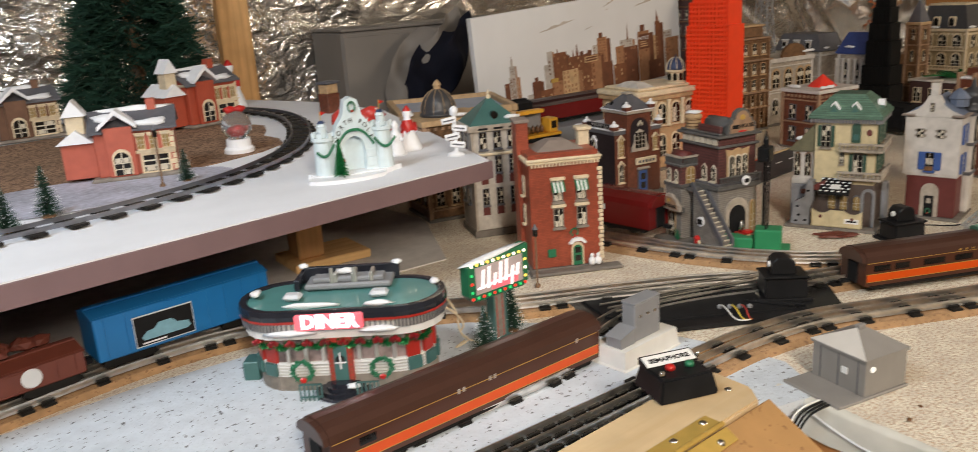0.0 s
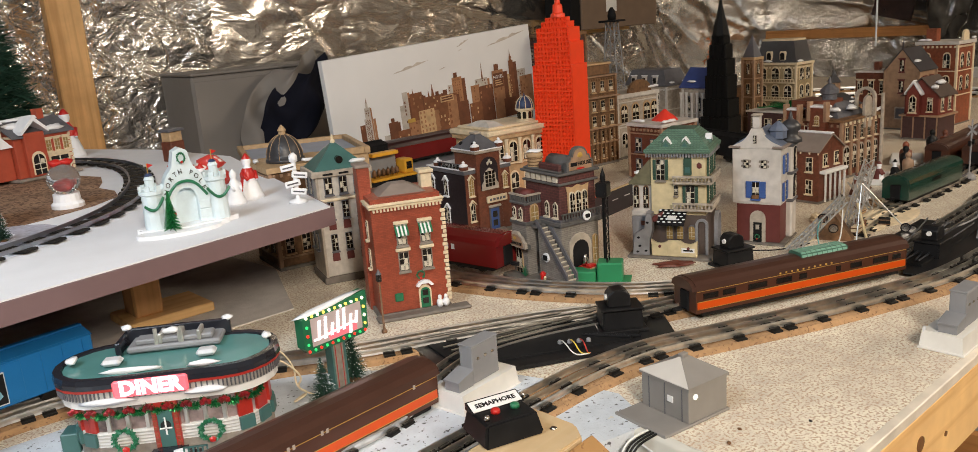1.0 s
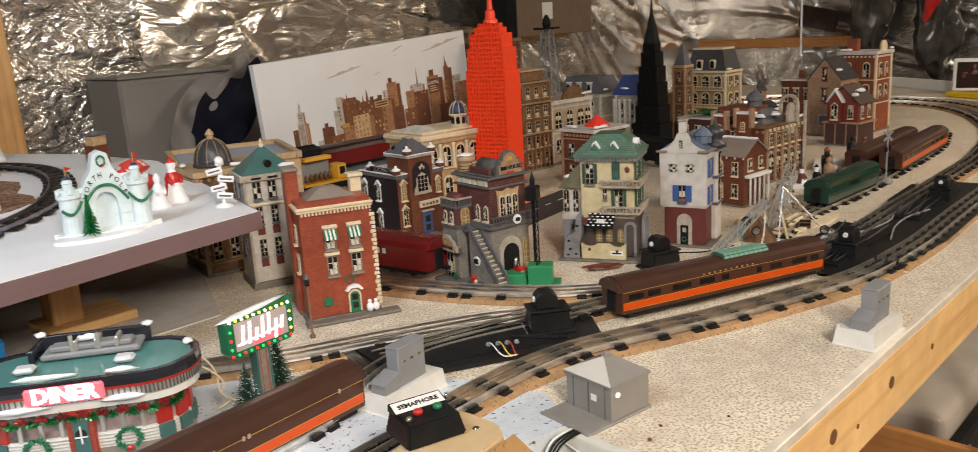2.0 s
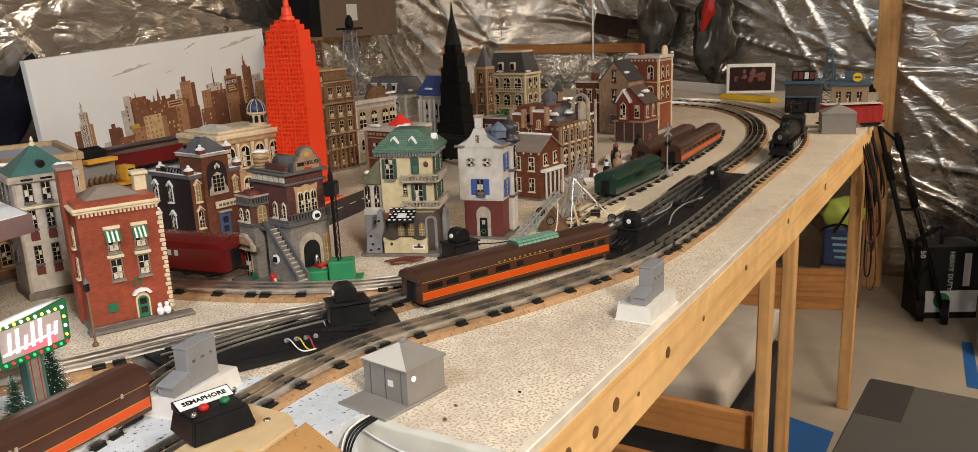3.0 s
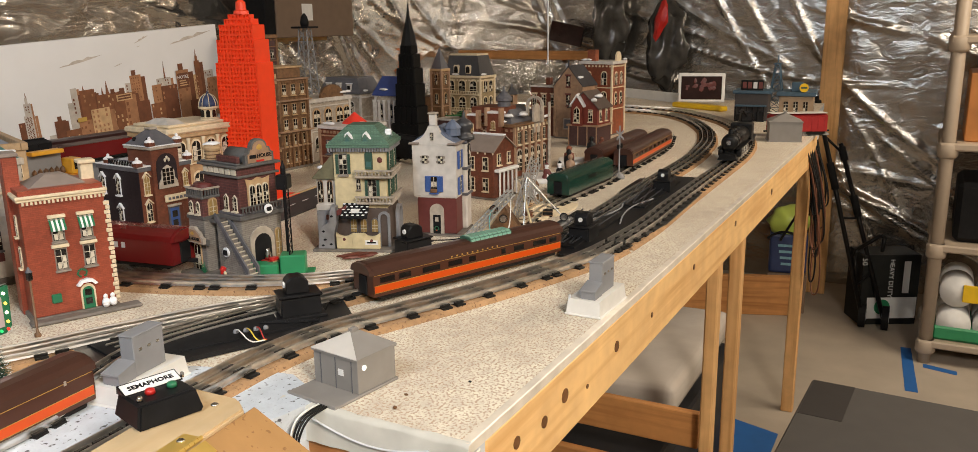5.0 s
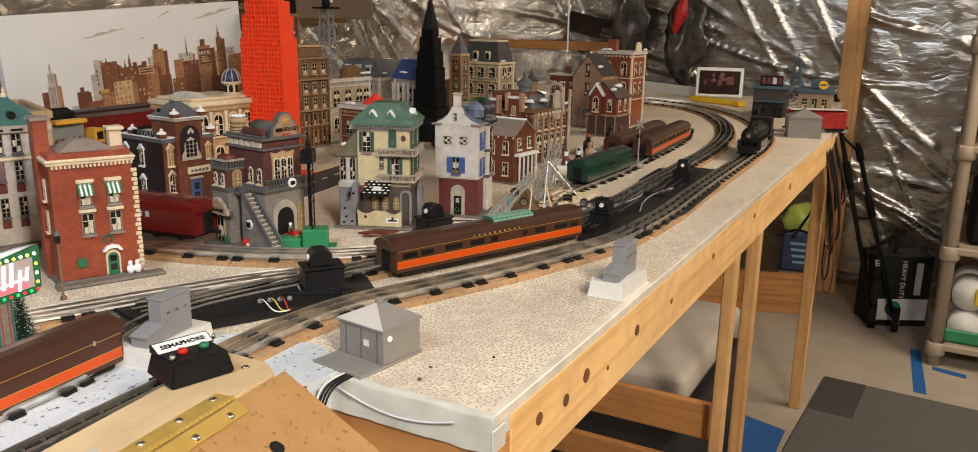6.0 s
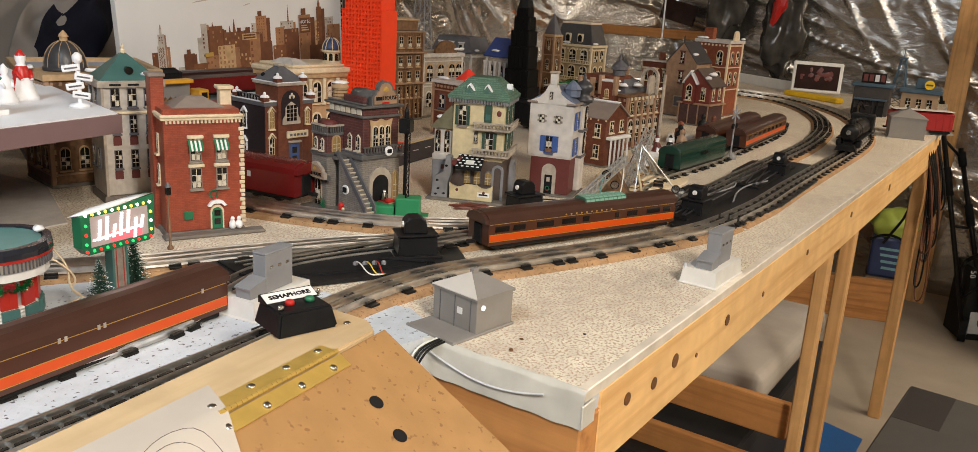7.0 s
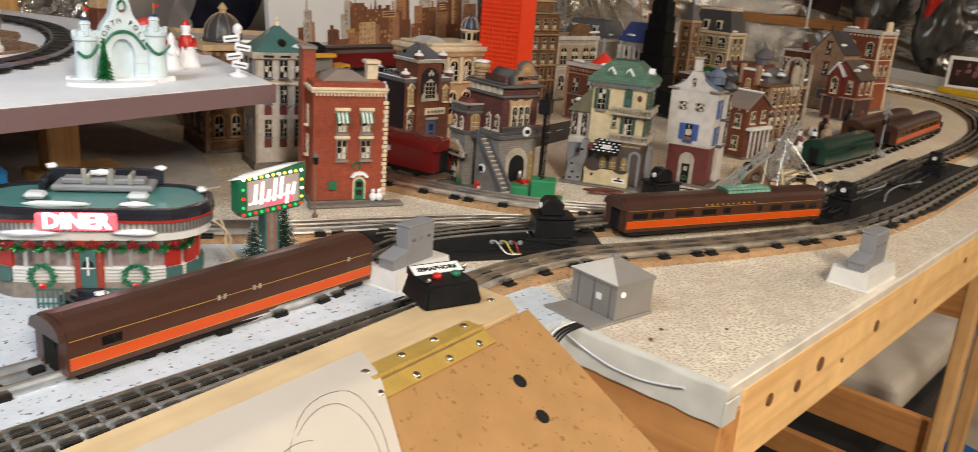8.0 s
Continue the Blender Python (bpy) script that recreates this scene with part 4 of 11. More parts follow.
M["brick_orange"] = mat("orange_brown_brick_paint", (0.27, 0.075, 0.033), 0.5, 0, 0.3, 100, 0.2, None, None, 0, None, (0.006, 0.0024, (0.72, 0.66, 0.62)))
M["tan"] = mat("tan_stone_paint", (0.165, 0.086, 0.040), 0.5, 0, 0.5, 120, 0.3)
M["gold_stone"] = mat("sandstone_paint", (0.46, 0.31, 0.17), 0.55, 0, 0.22, 110, 0.2)
M["greywash"] = mat("pale_grey_stone_paint", (0.42, 0.365, 0.305), 0.40, 0, 0.32, 90, 0.2)
M["whitewash"] = mat("white_stucco_paint", (0.60, 0.565, 0.53), 0.40, 0, 0.18, 70, 0.15)
M["teal"] = mat("teal_copper_paint", (0.055, 0.14, 0.13), 0.4, 0, 0.12, 60)
M["green_tile"] = mat("green_shingle_paint", (0.12, 0.22, 0.16), 0.5, 0, 0.2, 90, 0.4, None, None, 0, None, (0.005, 0.003, (0.5, 0.5, 0.5)))
M["slate"] = mat("slate_paint", (0.11, 0.11, 0.125), 0.5, 0, 0.2, 90, 0.2)
M["taupe"] = mat("taupe_roof_paint", (0.26, 0.21, 0.18), 0.6, 0, 0.12, 60)
M["red_gloss"] = mat("red_gloss_paint", (0.5, 0.02, 0.015), 0.3, 0, 0.1, 60)
M["green_gloss"] = mat("green_gloss_paint", (0.02, 0.16, 0.075), 0.35, 0, 0.12, 60)
M["blue_paint"] = mat("blue_paint", (0.05, 0.11, 0.34), 0.45, 0, 0.1, 60)
M["navy"] = mat("navy_roof_paint", (0.035, 0.055, 0.13), 0.45, 0, 0.15, 60)
M["maroon_wall"] = mat("maroon_wall_paint", (0.13, 0.03, 0.026), 0.5, 0, 0.12, 80, 0.1)
M["tan_wall"] = mat("tan_wall_paint", (0.34, 0.215, 0.135), 0.48, 0, 0.28, 80, 0.2)
M["plaza"] = mat("grey_base_paint", (0.17, 0.15, 0.13), 0.6, 0, 0.25, 90, 0.2)

M["pub_stone"] = mat("pale_pub_siding", (0.27, 0.245, 0.22), 0.55, 0, 0.18, 90, 0.3, None, None, 0, None, (0.012, 0.003, (0.55, 0.55, 0.55)))
WINS = {}
M["olive_tile"] = mat("olive_roof_paint", (0.15, 0.14, 0.085), 0.5, 0, 0.25, 120, 0.2)
M["win_white"] = mat("ivory_window_paint", (0.62, 0.56, 0.45), 0.5, 0, 0.12, 200)


def arch_outline(w, h, seg=8):
    r = w / 2
    return [(-r, 0), (r, 0)] + [(r * math.cos(i * math.pi / seg), h - r + r * math.sin(i * math.pi / seg)) for i in range(seg + 1)]


def head_outline(style, w, h, f=0.0):
    """Outline of a window head: round, pointed or square, grown by f."""
    if "arch" in style:
        return arch_outline(w + 2 * f, h + 2 * f)
    x = w / 2 + f
    if "gothic" in style:
        return [(-x, -f), (x, -f), (x, h * 0.8 + f), (0, h + 1.6 * f), (-x, h * 0.8 + f)]
    return [(-x, -f), (x, -f), (x, h + f), (-x, h + f)]


def window_meshes(w, h, style, trim, pane):
    key = (round(w, 4), round(h, 4), style, trim, pane)
    if key in WINS:
        return WINS[key]
    f = max(0.0007, w * 0.105)
    bm = bmesh.new()
    prism(bm, head_outline(style, w, h, f), -0.0018, 0.0004, "y")
    if "sill" in style:
        quadbox(bm, -w * 0.72, w * 0.72, -0.0050, -0.0002, -0.0026 - f, -0.0003 - f)
    if "lintel" in style:
        quadbox(bm, -w * 0.78, w * 0.78, -0.0042, -0.0002, h + f + 0.0003, h + f + 0.0034)
        quadbox(bm, -w * 0.86, w * 0.86, -0.0050, -0.0002, h + f + 0.0034, h + f + 0.0046)
    if "hood" in style:
        prism(bm, [(-w * 0.85, h * 0.86), (0, h + 3.2 * f), (w * 0.85, h * 0.86), (w * 0.85, h * 0.86 + 1.6 * f), (0, h + 6 * f), (-w * 0.85, h * 0.86 + 1.6 * f)], -0.0042, 0.0, "y")
    frame_me = mesh_of(bm, "window", M[trim])
    bm = bmesh.new()
    prism(bm, head_outline(style, w, h), -0.0021, -0.0018, "y")
    pane_me = mesh_of(bm, "pane", M[pane])
    bm = bmesh.new()
    t = max(0.00026, w * 0.032)
    rnd = random.Random(int(w * 1e5 + h * 1e6 + len(style)))
    quadbox(bm, -t, t, -0.0026, -0.0021, 0.0004, h - 0.0004)
    rows_ = 4 if h > 2.4 * w else 3
    top = h * (0.78 if ("gothic" in style or "arch" in style) else 1.0)
    for k in range(1, rows_):
        quadbox(bm, -w / 2 + 0.0002, w / 2 - 0.0002, -0.0025, -0.0021, top * k / rows_ - t, top * k / rows_ + t)
    # Random panes get pale quads: bright glare painted in with the muntins.
    if pane != "pane_lit":
        for k in range(rows_):
            for c in (0, 1):
                if rnd.random() < 0.26:
                    x0 = -w / 2 + c * w / 2
                    quadbox(bm, x0 + w * 0.07, x0 + w * 0.43, -0.0023, -0.00205, top * k / rows_ + h * 0.03, top * (k + 1) / rows_ - h * 0.03)
    bars_me = mesh_of(bm, "muntin", M["win_white"])
    WINS[key] = (frame_me, pane_me, bars_me)
    return WINS[key]


def face_pose(th_dims, face, u, z, out=0.0):
    """Pose on a wall: face A looks to local -y, face B to local +x; u runs to the right as seen from outside."""
    wA, wB = th_dims
    if face == "A":
        return pose(-wA + u, -out, z)
    return pose(out, u, z, 0, 0, 90)


def add_window(th, dims, face, u, z, w, h, style="sill lintel", trim="cream_trim", pane="pane", out=0.0):
    fr, pa, ba = window_meshes(w, h, style, trim, pane)
    o = part("window", fr, None, th, at=face_pose(dims, face, u, z, out))
    part("pane", pa, None, o)
    part("muntin", ba, None, o)
    return o


def add_slab(th, dims, name, m, grow, z0, z1, label="", bevel=0.0008):
    wA, wB = dims
    return part(name, box(-wA - grow, grow, -grow, wB + grow, z0, z1, bevel), m, th, label)


def hip_roof(th, dims, m, z0, h, grow=0.003, top=0.0, label="", name="roof"):
    """A roof sloping on four sides to a flat top that keeps the share top of the plan."""
    wA, wB = dims
    bm = bmesh.new()
    lo = [(-wA - grow, -grow), (grow, -grow), (grow, wB + grow), (-wA - grow, wB + grow)]
    cx, cy = -wA / 2, wB / 2
    a = [bm.verts.new((x, y, z0)) for x, y in lo]
    b = [bm.verts.new((cx + (x - cx) * max(top, 0.01), cy + (y - cy) * max(top, 0.01), z0 + h)) for x, y in lo]
    for i in range(4):
        bm.faces.new((a[i], a[(i + 1) % 4], b[(i + 1) % 4], b[i]))
    bm.faces.new(b)
    bm.faces.new(a[::-1])
    return part(name, bm, m, th, label)


def gable_roof(th, dims, m, z0, h, along_axis="y", grow=0.003, label="", wall=None):
    """A pitched roof; the ridge runs along local x or y. Gable walls are filled in the wall's material."""
    wA, wB = dims
    bm = bmesh.new()
    t = 0.003
    if along_axis == "y":
        pts = [(-wA - grow, z0 - grow * h / (wA / 2)), (-wA / 2, z0 + h), (grow, z0 - grow * h / (wA / 2)), (grow, z0 - grow * h / (wA / 2) + t), (-wA / 2, z0 + h + t), (-wA - grow, z0 - grow * h / (wA / 2) + t)]
        prism(bm, pts, -grow, wB + grow, "y")
        g = bmesh.new()
        prism(g, [(-wA, z0), (0, z0), (-wA / 2, z0 + h)], 0, wB, "y")
    else:
        pts = [(-grow, z0 - grow * h / (wB / 2)), (wB / 2, z0 + h), (wB + grow, z0 - grow * h / (wB / 2)), (wB + grow, z0 - grow * h / (wB / 2) + t), (wB / 2, z0 + h + t), (-grow, z0 - grow * h / (wB / 2) + t)]
        prism(bm, pts, -wA - grow, grow, "x")
        g = bmesh.new()
        prism(g, [(0, z0), (wB, z0), (wB / 2, z0 + h)], -wA, 0, "x")
    part("gable", g, wall or m, th)
    return part("roof", bm, m, th, label)


def snow_cap(th, x, y, z, rx, ry, rz, seed):
    bm = bmesh.new()
    blob(bm, (x, y, z), (rx, ry, rz), seed, 0.5)
    return part("snow", bm, M["snow"], th, "white glazed snow", smooth=True)


def town(name, label, C, yaw, wA, wB, h, wall, base=0.004, base_grow=0.006, base_mat="plaza", z=T):
    """A building standing on its nearest corner C: local x runs along face A to the corner, y along face B."""
    th = thing(name, label, "building", pose(C[0], C[1], z, 0, 0, yaw), group="porcelain town buildings")
    dims = (wA, wB)
    if base:
        add_slab(th, dims, "base", M[base_mat], base_grow, 0, base)
    part("wall", box(-wA, 0, 0, wB, base, h, 0.0008), M[wall], th)
    return th, dims


def rows(th, dims, face, us, zs, w, h, style="sill lintel", trim="cream_trim", pane="pane"):
    for zz in zs:
        for u in us:
            add_window(th, dims, face, u, zz, w, h, style, trim, pane)


def quoins(th, dims, m, z0, z1, step=0.006):
    k, zz = 0, z0
    while zz < z1 - step:
        s = 0.007 if k % 2 else 0.0045
        part("quoin", box(-s, 0.0012, -0.0012, s, zz, zz + step * 0.85, 0.0004), m, th)
        zz, k = zz + step, k + 1


def dress(th, dims, h, m, courses=(), dentils=0, snow=0, seed=0, low=0.006):
    """Mouldings of a painted porcelain front: string courses, corner posts, dentils and snow on the parapet."""
    wA, wB = dims
    for z in courses:
        add_slab(th, dims, "string_course", M[m], 0.0022, z, z + 0.0032)
    for x, y in ((0, 0), (-wA, 0), (0, wB)):
        part("corner_post", box(x - 0.0034, x + 0.0034, y - 0.0034, y + 0.0034, low, h - 0.0005, 0.0006), M[m], th)
    for k in range(dentils):
        f = (k + 0.5) / dentils
        part("dentil", box(-wA * f - 0.0022, -wA * f + 0.0022, -0.0046, -0.0002, h - 0.012, h - 0.0065), M[m], th)
        part("dentil", box(0.0002, 0.0046, wB * f - 0.0022, wB * f + 0.0022, h - 0.012, h - 0.0065), M[m], th)
    rng = random.Random(seed)
    for k in range(snow):
        f = rng.random()
        x, y = (-wA * f, -0.001) if k % 2 else (0.001, wB * f)
        snow_cap(th, x, y, h + 0.0115, rng.uniform(0.008, 0.016) if k % 2 else 0.006, 0.006 if k % 2 else rng.uniform(0.008, 0.016), 0.0035, seed + k)


def wreath(th, at, r, m=None, seed=0):
    bm = bmesh.new()
    rnd = random.Random(seed)
    for i in range(40):
        a = i * math.tau / 40
        c = (r * math.cos(a), -0.0012, r * math.sin(a))
        for k in range(3):
            d = Vector((rnd.uniform(-1, 1), rnd.uniform(-1, 0.4), rnd.uniform(-1, 1))).normalized() * r * 0.36
            tube(bm, c, (c[0] + d.x, c[1] + d.y, c[2] + d.z), r * 0.17, r * 0.05, 4)
    w = part("wreath", bm, M["green_gloss"], th, "green wreath with a red bow", at=at)
    bm = bmesh.new()
    blob(bm, (0, -0.003, -r * 0.95), (r * 0.4, r * 0.25, r * 0.35), seed, 0.3, 1)
    part("bow", bm, M["red_gloss"], w, "red bow")
    return w


def door(th, dims, face, u, z, w, h, m, frame_m, arch=False):
    pts = arch_outline(w * 1.3, h * 1.12) if arch else [(-w * 0.65, 0), (w * 0.65, 0), (w * 0.65, h * 1.1), (-w * 0.65, h * 1.1)]
    bm = bmesh.new()
    prism(bm, pts, -0.0022, 0.0003, "y")
    fr = part("door", bm, M[frame_m], th, at=face_pose(dims, face, u, z))
    pts = arch_outline(w, h) if arch else [(-w / 2, 0), (w / 2, 0), (w / 2, h), (-w / 2, h)]
    bm = bmesh.new()
    prism(bm, pts, -0.0027, -0.0023, "y")
    leaf = part("door_leaf", bm, M[m], fr)
    for k in (0.2, 0.6):
        part("door_panel", box(-w * 0.3, w * 0.3, -0.0032, -0.0026, h * k, h * (k + 0.28), 0.0003), M["pane"], leaf)
    return fr


# brick townhouse with awnings
th, d = town("brick_townhouse", "red brick townhouse with striped green awnings and wreath", (0.837, 0.654), -114, 0.089, 0.100, 0.172, "brick_red", 0.006, 0.004)
part("plinth", box(0.0, 0.022, -0.008, 0.128, 0, 0.005, 0.002), M["plaza"], th)
rows(th, d, "B", (0.040, 0.074), (0.104,), 0.0125, 0.026, "sill", "stone")
rows(th, d, "B", (0.040, 0.074), (0.066,), 0.0125, 0.026, "sill", "stone")
for u in (0.040, 0.074):
    for zz in (0.0945, 0.1335):
        part("lintel", box(-0.0105, 0.0105, -0.005, 0, 0, 0.0045, 0.0006), M["cream_trim"], th, at=face_pose(d, "B", u, zz))
rows(th, d, "A", (0.055,), (0.11, 0.068), 0.008, 0.026, "sill", "cream_trim")
for u in (0.040, 0.074):
    aw = part("awning", box(-0.0095, 0.0095, -0.0012, 0, 0, 0.001), M["white"], th, "green and white striped awning", at=face_pose(d, "B", u, 0.131))
    for k in range(7):
        bm = bmesh.new()
        x0 = -0.0095 + k * 0.0027
        prism(bm, [(0.0, 0.002), (-0.010, -0.010), (-0.0106, -0.013), (-0.0094, -0.010), (0.0, 0.0005)], x0, x0 + 0.0025, "x")
        part("stripe", bm, M["green_gloss"] if k % 2 == 0 else M["white"], aw)
door(th, d, "B", 0.066, 0.007, 0.014, 0.030, "green_gloss", "cream_trim", True)
bm = bmesh.new()
prism(bm, [(-0.013, 0), (-0.008, 0.006), (0.0, 0.0085), (0.008, 0.006), (0.013, 0), (0.009, -0.001), (0.005, 0.003), (-0.005, 0.003), (-0.009, -0.001)], -0.006, 0, "y")
part("door_hood", bm, M["snow"], th, "snow-covered door hood", at=face_pose(d, "B", 0.066, 0.040))
wreath(th, face_pose(d, "B", 0.062, 0.056), 0.0052, seed=4)
bm = bmesh.new()
for y0 in (0.085, 0.094):
    blob(bm, (0.008, y0, 0.012), (0.0052, 0.0052, 0.007), y0 * 100, 0.1)
    blob(bm, (0.008, y0, 0.0205), (0.003, 0.003, 0.0035), 1, 0.1)
part("urn", bm, M["snow"], th, "pair of snow-topped urns", smooth=True)
part("wall_box", box(0.0, 0.004, 0.022, 0.034, 0.022, 0.034, 0.001), M["green_gloss"], th, "dark green wall planter")
add_slab(th, d, "cornice", M["cream_trim"], 0.003, 0.158, 0.161)
for k in range(20):
    part("dentil", box(0.0003, 0.0035, 0.003 + k * 0.005, 0.0055 + k * 0.005, 0.154, 0.1578), M["cream_trim"], th)
add_slab(th, d, "parapet", M["cream_trim"], 0.0045, 0.1612, 0.1655, "", 0.0012)
hip_roof(th, d, M["taupe"], 0.1655, 0.019, -0.004, 0.25, "taupe hipped roof")
snow_cap(th, -0.01, 0.06, 0.166, 0.006, 0.04, 0.0035, 3)
part("chimney", box(-0.075, -0.045, -0.006, 0.012, 0.0, 0.212, 0.001), M["brick_red"], th, "tall red brick chimney")
part("chimney_cap", box(-0.077, -0.043, -0.008, 0.014, 0.210, 0.215, 0.001), M["taupe"], th)
part("dormer", box(-0.06, -0.043, 0.085, 0.101, 0.16, 0.193, 0.001), M["cream_trim"], th)
part("dormer_cap", box(-0.063, -0.040, 0.082, 0.104, 0.1928, 0.198, 0.001), M["cream_trim"], th)
for k in range(22):
    zz = 0.012 + k * 0.0062
    s = 0.006 if k % 2 else 0.004
    part("quoin", box(-0.001, 0.0013, 0.104 - s, 0.1053, zz, zz + 0.005, 0.0004), M["cream_trim"], th)

# lantern post beside the townhouse
def street_lamp(x, y, h, label):
    lp = thing("street_lamp", label, "street lamp", pose(x, y, T), group="toy street lamps")
    bm = bmesh.new()
    lathe(bm, [(0.004, 0), (0.004, 0.003), (0.0016, 0.006), (0.0013, h * 0.85)], 10)
    part("pole", bm, M["tan"], lp, smooth=True)
    part("lantern", box(-0.003, 0.003, -0.003, 0.003, h * 0.85, h * 0.97, 0.0008), M["pane"], lp)
    bm = bmesh.new()
    lathe(bm, [(0.0045, 0), (0.002, 0.004), (0.0005, 0.007)], 10, 0, 0, h * 0.97)
    part("cap", bm, M["slate"], lp)
    return lp


street_lamp(0.808, 0.607, 0.085, "thin brown toy street lamp beside the townhouse")

# grey tower with a teal pyramid roof
M["hall_grey"] = mat("light_grey_stone_paint", (0.54, 0.50, 0.45), 0.42, 0, 0.22, 90, 0.2)
th, d = town("grey_town_hall", "pale grey town hall with a teal pyramid roof", (0.878, 0.862), -108, 0.075, 0.088, 0.182, "hall_grey", 0.012, 0.003)
us = (0.020, 0.044, 0.068)
rows(th, d, "B", us, (0.148,), 0.011, 0.026, "sill", "slate")
rows(th, d, "B", us, (0.108, 0.055), 0.009, 0.026, "sill", "slate")
for u in us:
    for zz in (0.089, 0.037):
        bm = bmesh.new()
        prism(bm, arch_outline(0.012, 0.016), -0.001, 0.0003, "y")
        part("panel", bm, M["maroon_wall"], th, at=face_pose(d, "B", u, zz))
rows(th, d, "A", (0.02, 0.05), (0.148, 0.108, 0.055), 0.009, 0.026, "sill", "slate")
add_slab(th, d, "string_course", M["cream_trim"], 0.003, 0.136, 0.140)
add_slab(th, d, "cornice", M["greywash"], 0.005, 0.176, 0.186)
for k in range(3):
    letters_bar = part("frieze_letter", box(0.0052, 0.0058, 0.012 + k * 0.026, 0.028 + k * 0.026, 0.179, 0.182), M["black_matt"], th)
hip_roof(th, d, M["teal"], 0.186, 0.040, 0.0, 0.04, "teal pyramid roof")
bm = bmesh.new()
tube(bm, (-0.020, 0.044, 0.200), (-0.006, 0.044, 0.200), 0.006, 0.006, 14)
part("oculus", bm, M["pane"], th, "round roof window")
bm = bmesh.new()
lathe(bm, [(0.004, 0), (0.004, 0.006), (0.002, 0.008), (0.0025, 0.011), (0.0005, 0.016)], 10, -0.0375, 0.044, 0.222)
part("finial", bm, M["cream_trim"], th)
snow_cap(th, -0.008, 0.074, 0.195, 0.008, 0.012, 0.004, 2)
part("pilaster", box(0.0, 0.003, 0.0, 0.004, 0.012, 0.183), M["greywash"], th)
part("pilaster", box(0.0, 0.003, 0.084, 0.088, 0.012, 0.183), M["greywash"], th)

# domed bank behind
th, d = town("domed_bank", "tan stone bank with a dark ribbed dome", (0.872, 1.000), -100, 0.11, 0.12, 0.176, "tan", 0.006, 0.004)
dress(th, d, 0.176, "tan_wall", (0.02, 0.085), 9, 3, 10)
rows(th, d, "B", (0.02, 0.05, 0.08), (0.03, 0.10), 0.014, 0.034, "arch sill", "gold_stone")
rows(th, d, "A", (0.02, 0.055, 0.09), (0.03, 0.10), 0.014, 0.034, "arch sill", "gold_stone")
quoins(th, (0, 0), M["gold_stone"], 0.01, 0.16, 0.009)
add_slab(th, d, "cornice", M["gold_stone"], 0.006, 0.172, 0.182)
bm = bmesh.new()
lathe(bm, [(0.034, 0), (0.034, 0.006)] + [(0.032 * math.cos(a * math.pi / 16), 0.006 + 0.042 * math.sin(a * math.pi / 16)) for a in range(8)] + [(0.004, 0.048)], 20, -0.055, 0.05, 0.182)
part("dome", bm, M["slate_dark"], th, "dark ribbed dome", smooth=True)
for i in range(10):
    a = i * math.tau / 10
    bm = bmesh.new()
    wire(bm, [(-0.055 + 0.0326 * math.cos(b * math.pi / 12) * math.cos(a), 0.05 + 0.0326 * math.cos(b * math.pi / 12) * math.sin(a), 0.188 + 0.0425 * math.sin(b * math.pi / 12)) for b in range(6)], 0.0005, 5)
    part("rib", bm, M["gold_stone"], th)
bm = bmesh.new()
lathe(bm, [(0.006, 0), (0.006, 0.007), (0.008, 0.008), (0.006, 0.012), (0.001, 0.018)], 12, -0.055, 0.05, 0.228)
part("lantern", bm, M["gold_stone"], th, "sandstone lantern")

# wide flat-roofed station behind
th, d = town("flat_roofed_station", "wide station with a flat pale blue roof and tan rim", (0.955, 1.24), -112, 0.24, 0.24, 0.150, "gold_stone", 0.004, 0.004)
part("roof_deck", box(-0.232, -0.01, 0.01, 0.23, 0.1502, 0.155), M["roof_blue"], th, "pale blue flat roof")
for a_ in ((-0.244, 0.004, -0.004, 0.008), (-0.244, 0.004, 0.232, 0.244), (-0.244, -0.232, 0.0085, 0.2315), (-0.008, 0.004, 0.0085, 0.2315)):
    part("parapet", box(*a_, 0.150, 0.164, 0.001), M["gold_stone"], th)
rows(th, d, "B", (0.03, 0.08, 0.13, 0.18, 0.22), (0.04, 0.10), 0.016, 0.034, "arch", "cream_trim")
rows(th, d, "A", (0.03, 0.08, 0.13, 0.18), (0.04, 0.10), 0.016, 0.034, "arch", "cream_trim")

# dark brownstone with snowy cresting
M["black_brick"] = mat("black_purple_brick", (0.028, 0.02, 0.024), 0.5, 0, 0.2, 120, 0.2, None, None, 0, None, (0.006, 0.0024, (0.7, 0.7, 0.7)))
th, d = town("brownstone_mansion", "dark brownstone mansion with white-trimmed windows and slate turret", (1.193, 0.869), -95, 0.118, 0.106, 0.130, "black_brick", 0.008, 0.006)
part("side_wall", box(0.0004, 0.0014, 0.0, 0.106, 0.008, 0.129), M["brick_brown"], th, "brown brick front")
part("turret_wall", box(-0.062, 0.007, 0.024, 0.080, 0.008, 0.163, 0.001), M["brick_brown"], th, "projecting brown turret")
add_slab(th, d, "cornice", M["slate"], 0.003, 0.124, 0.131)
add_slab(th, d, "cornice_snow", M["snow"], 0.0035, 0.1312, 0.1335)
for u in (0.012, 0.057):
    for zz in (0.080, 0.026):
        add_window(th, d, "A", u, zz, 0.0105, 0.032, "gothic hood sill", "snow")
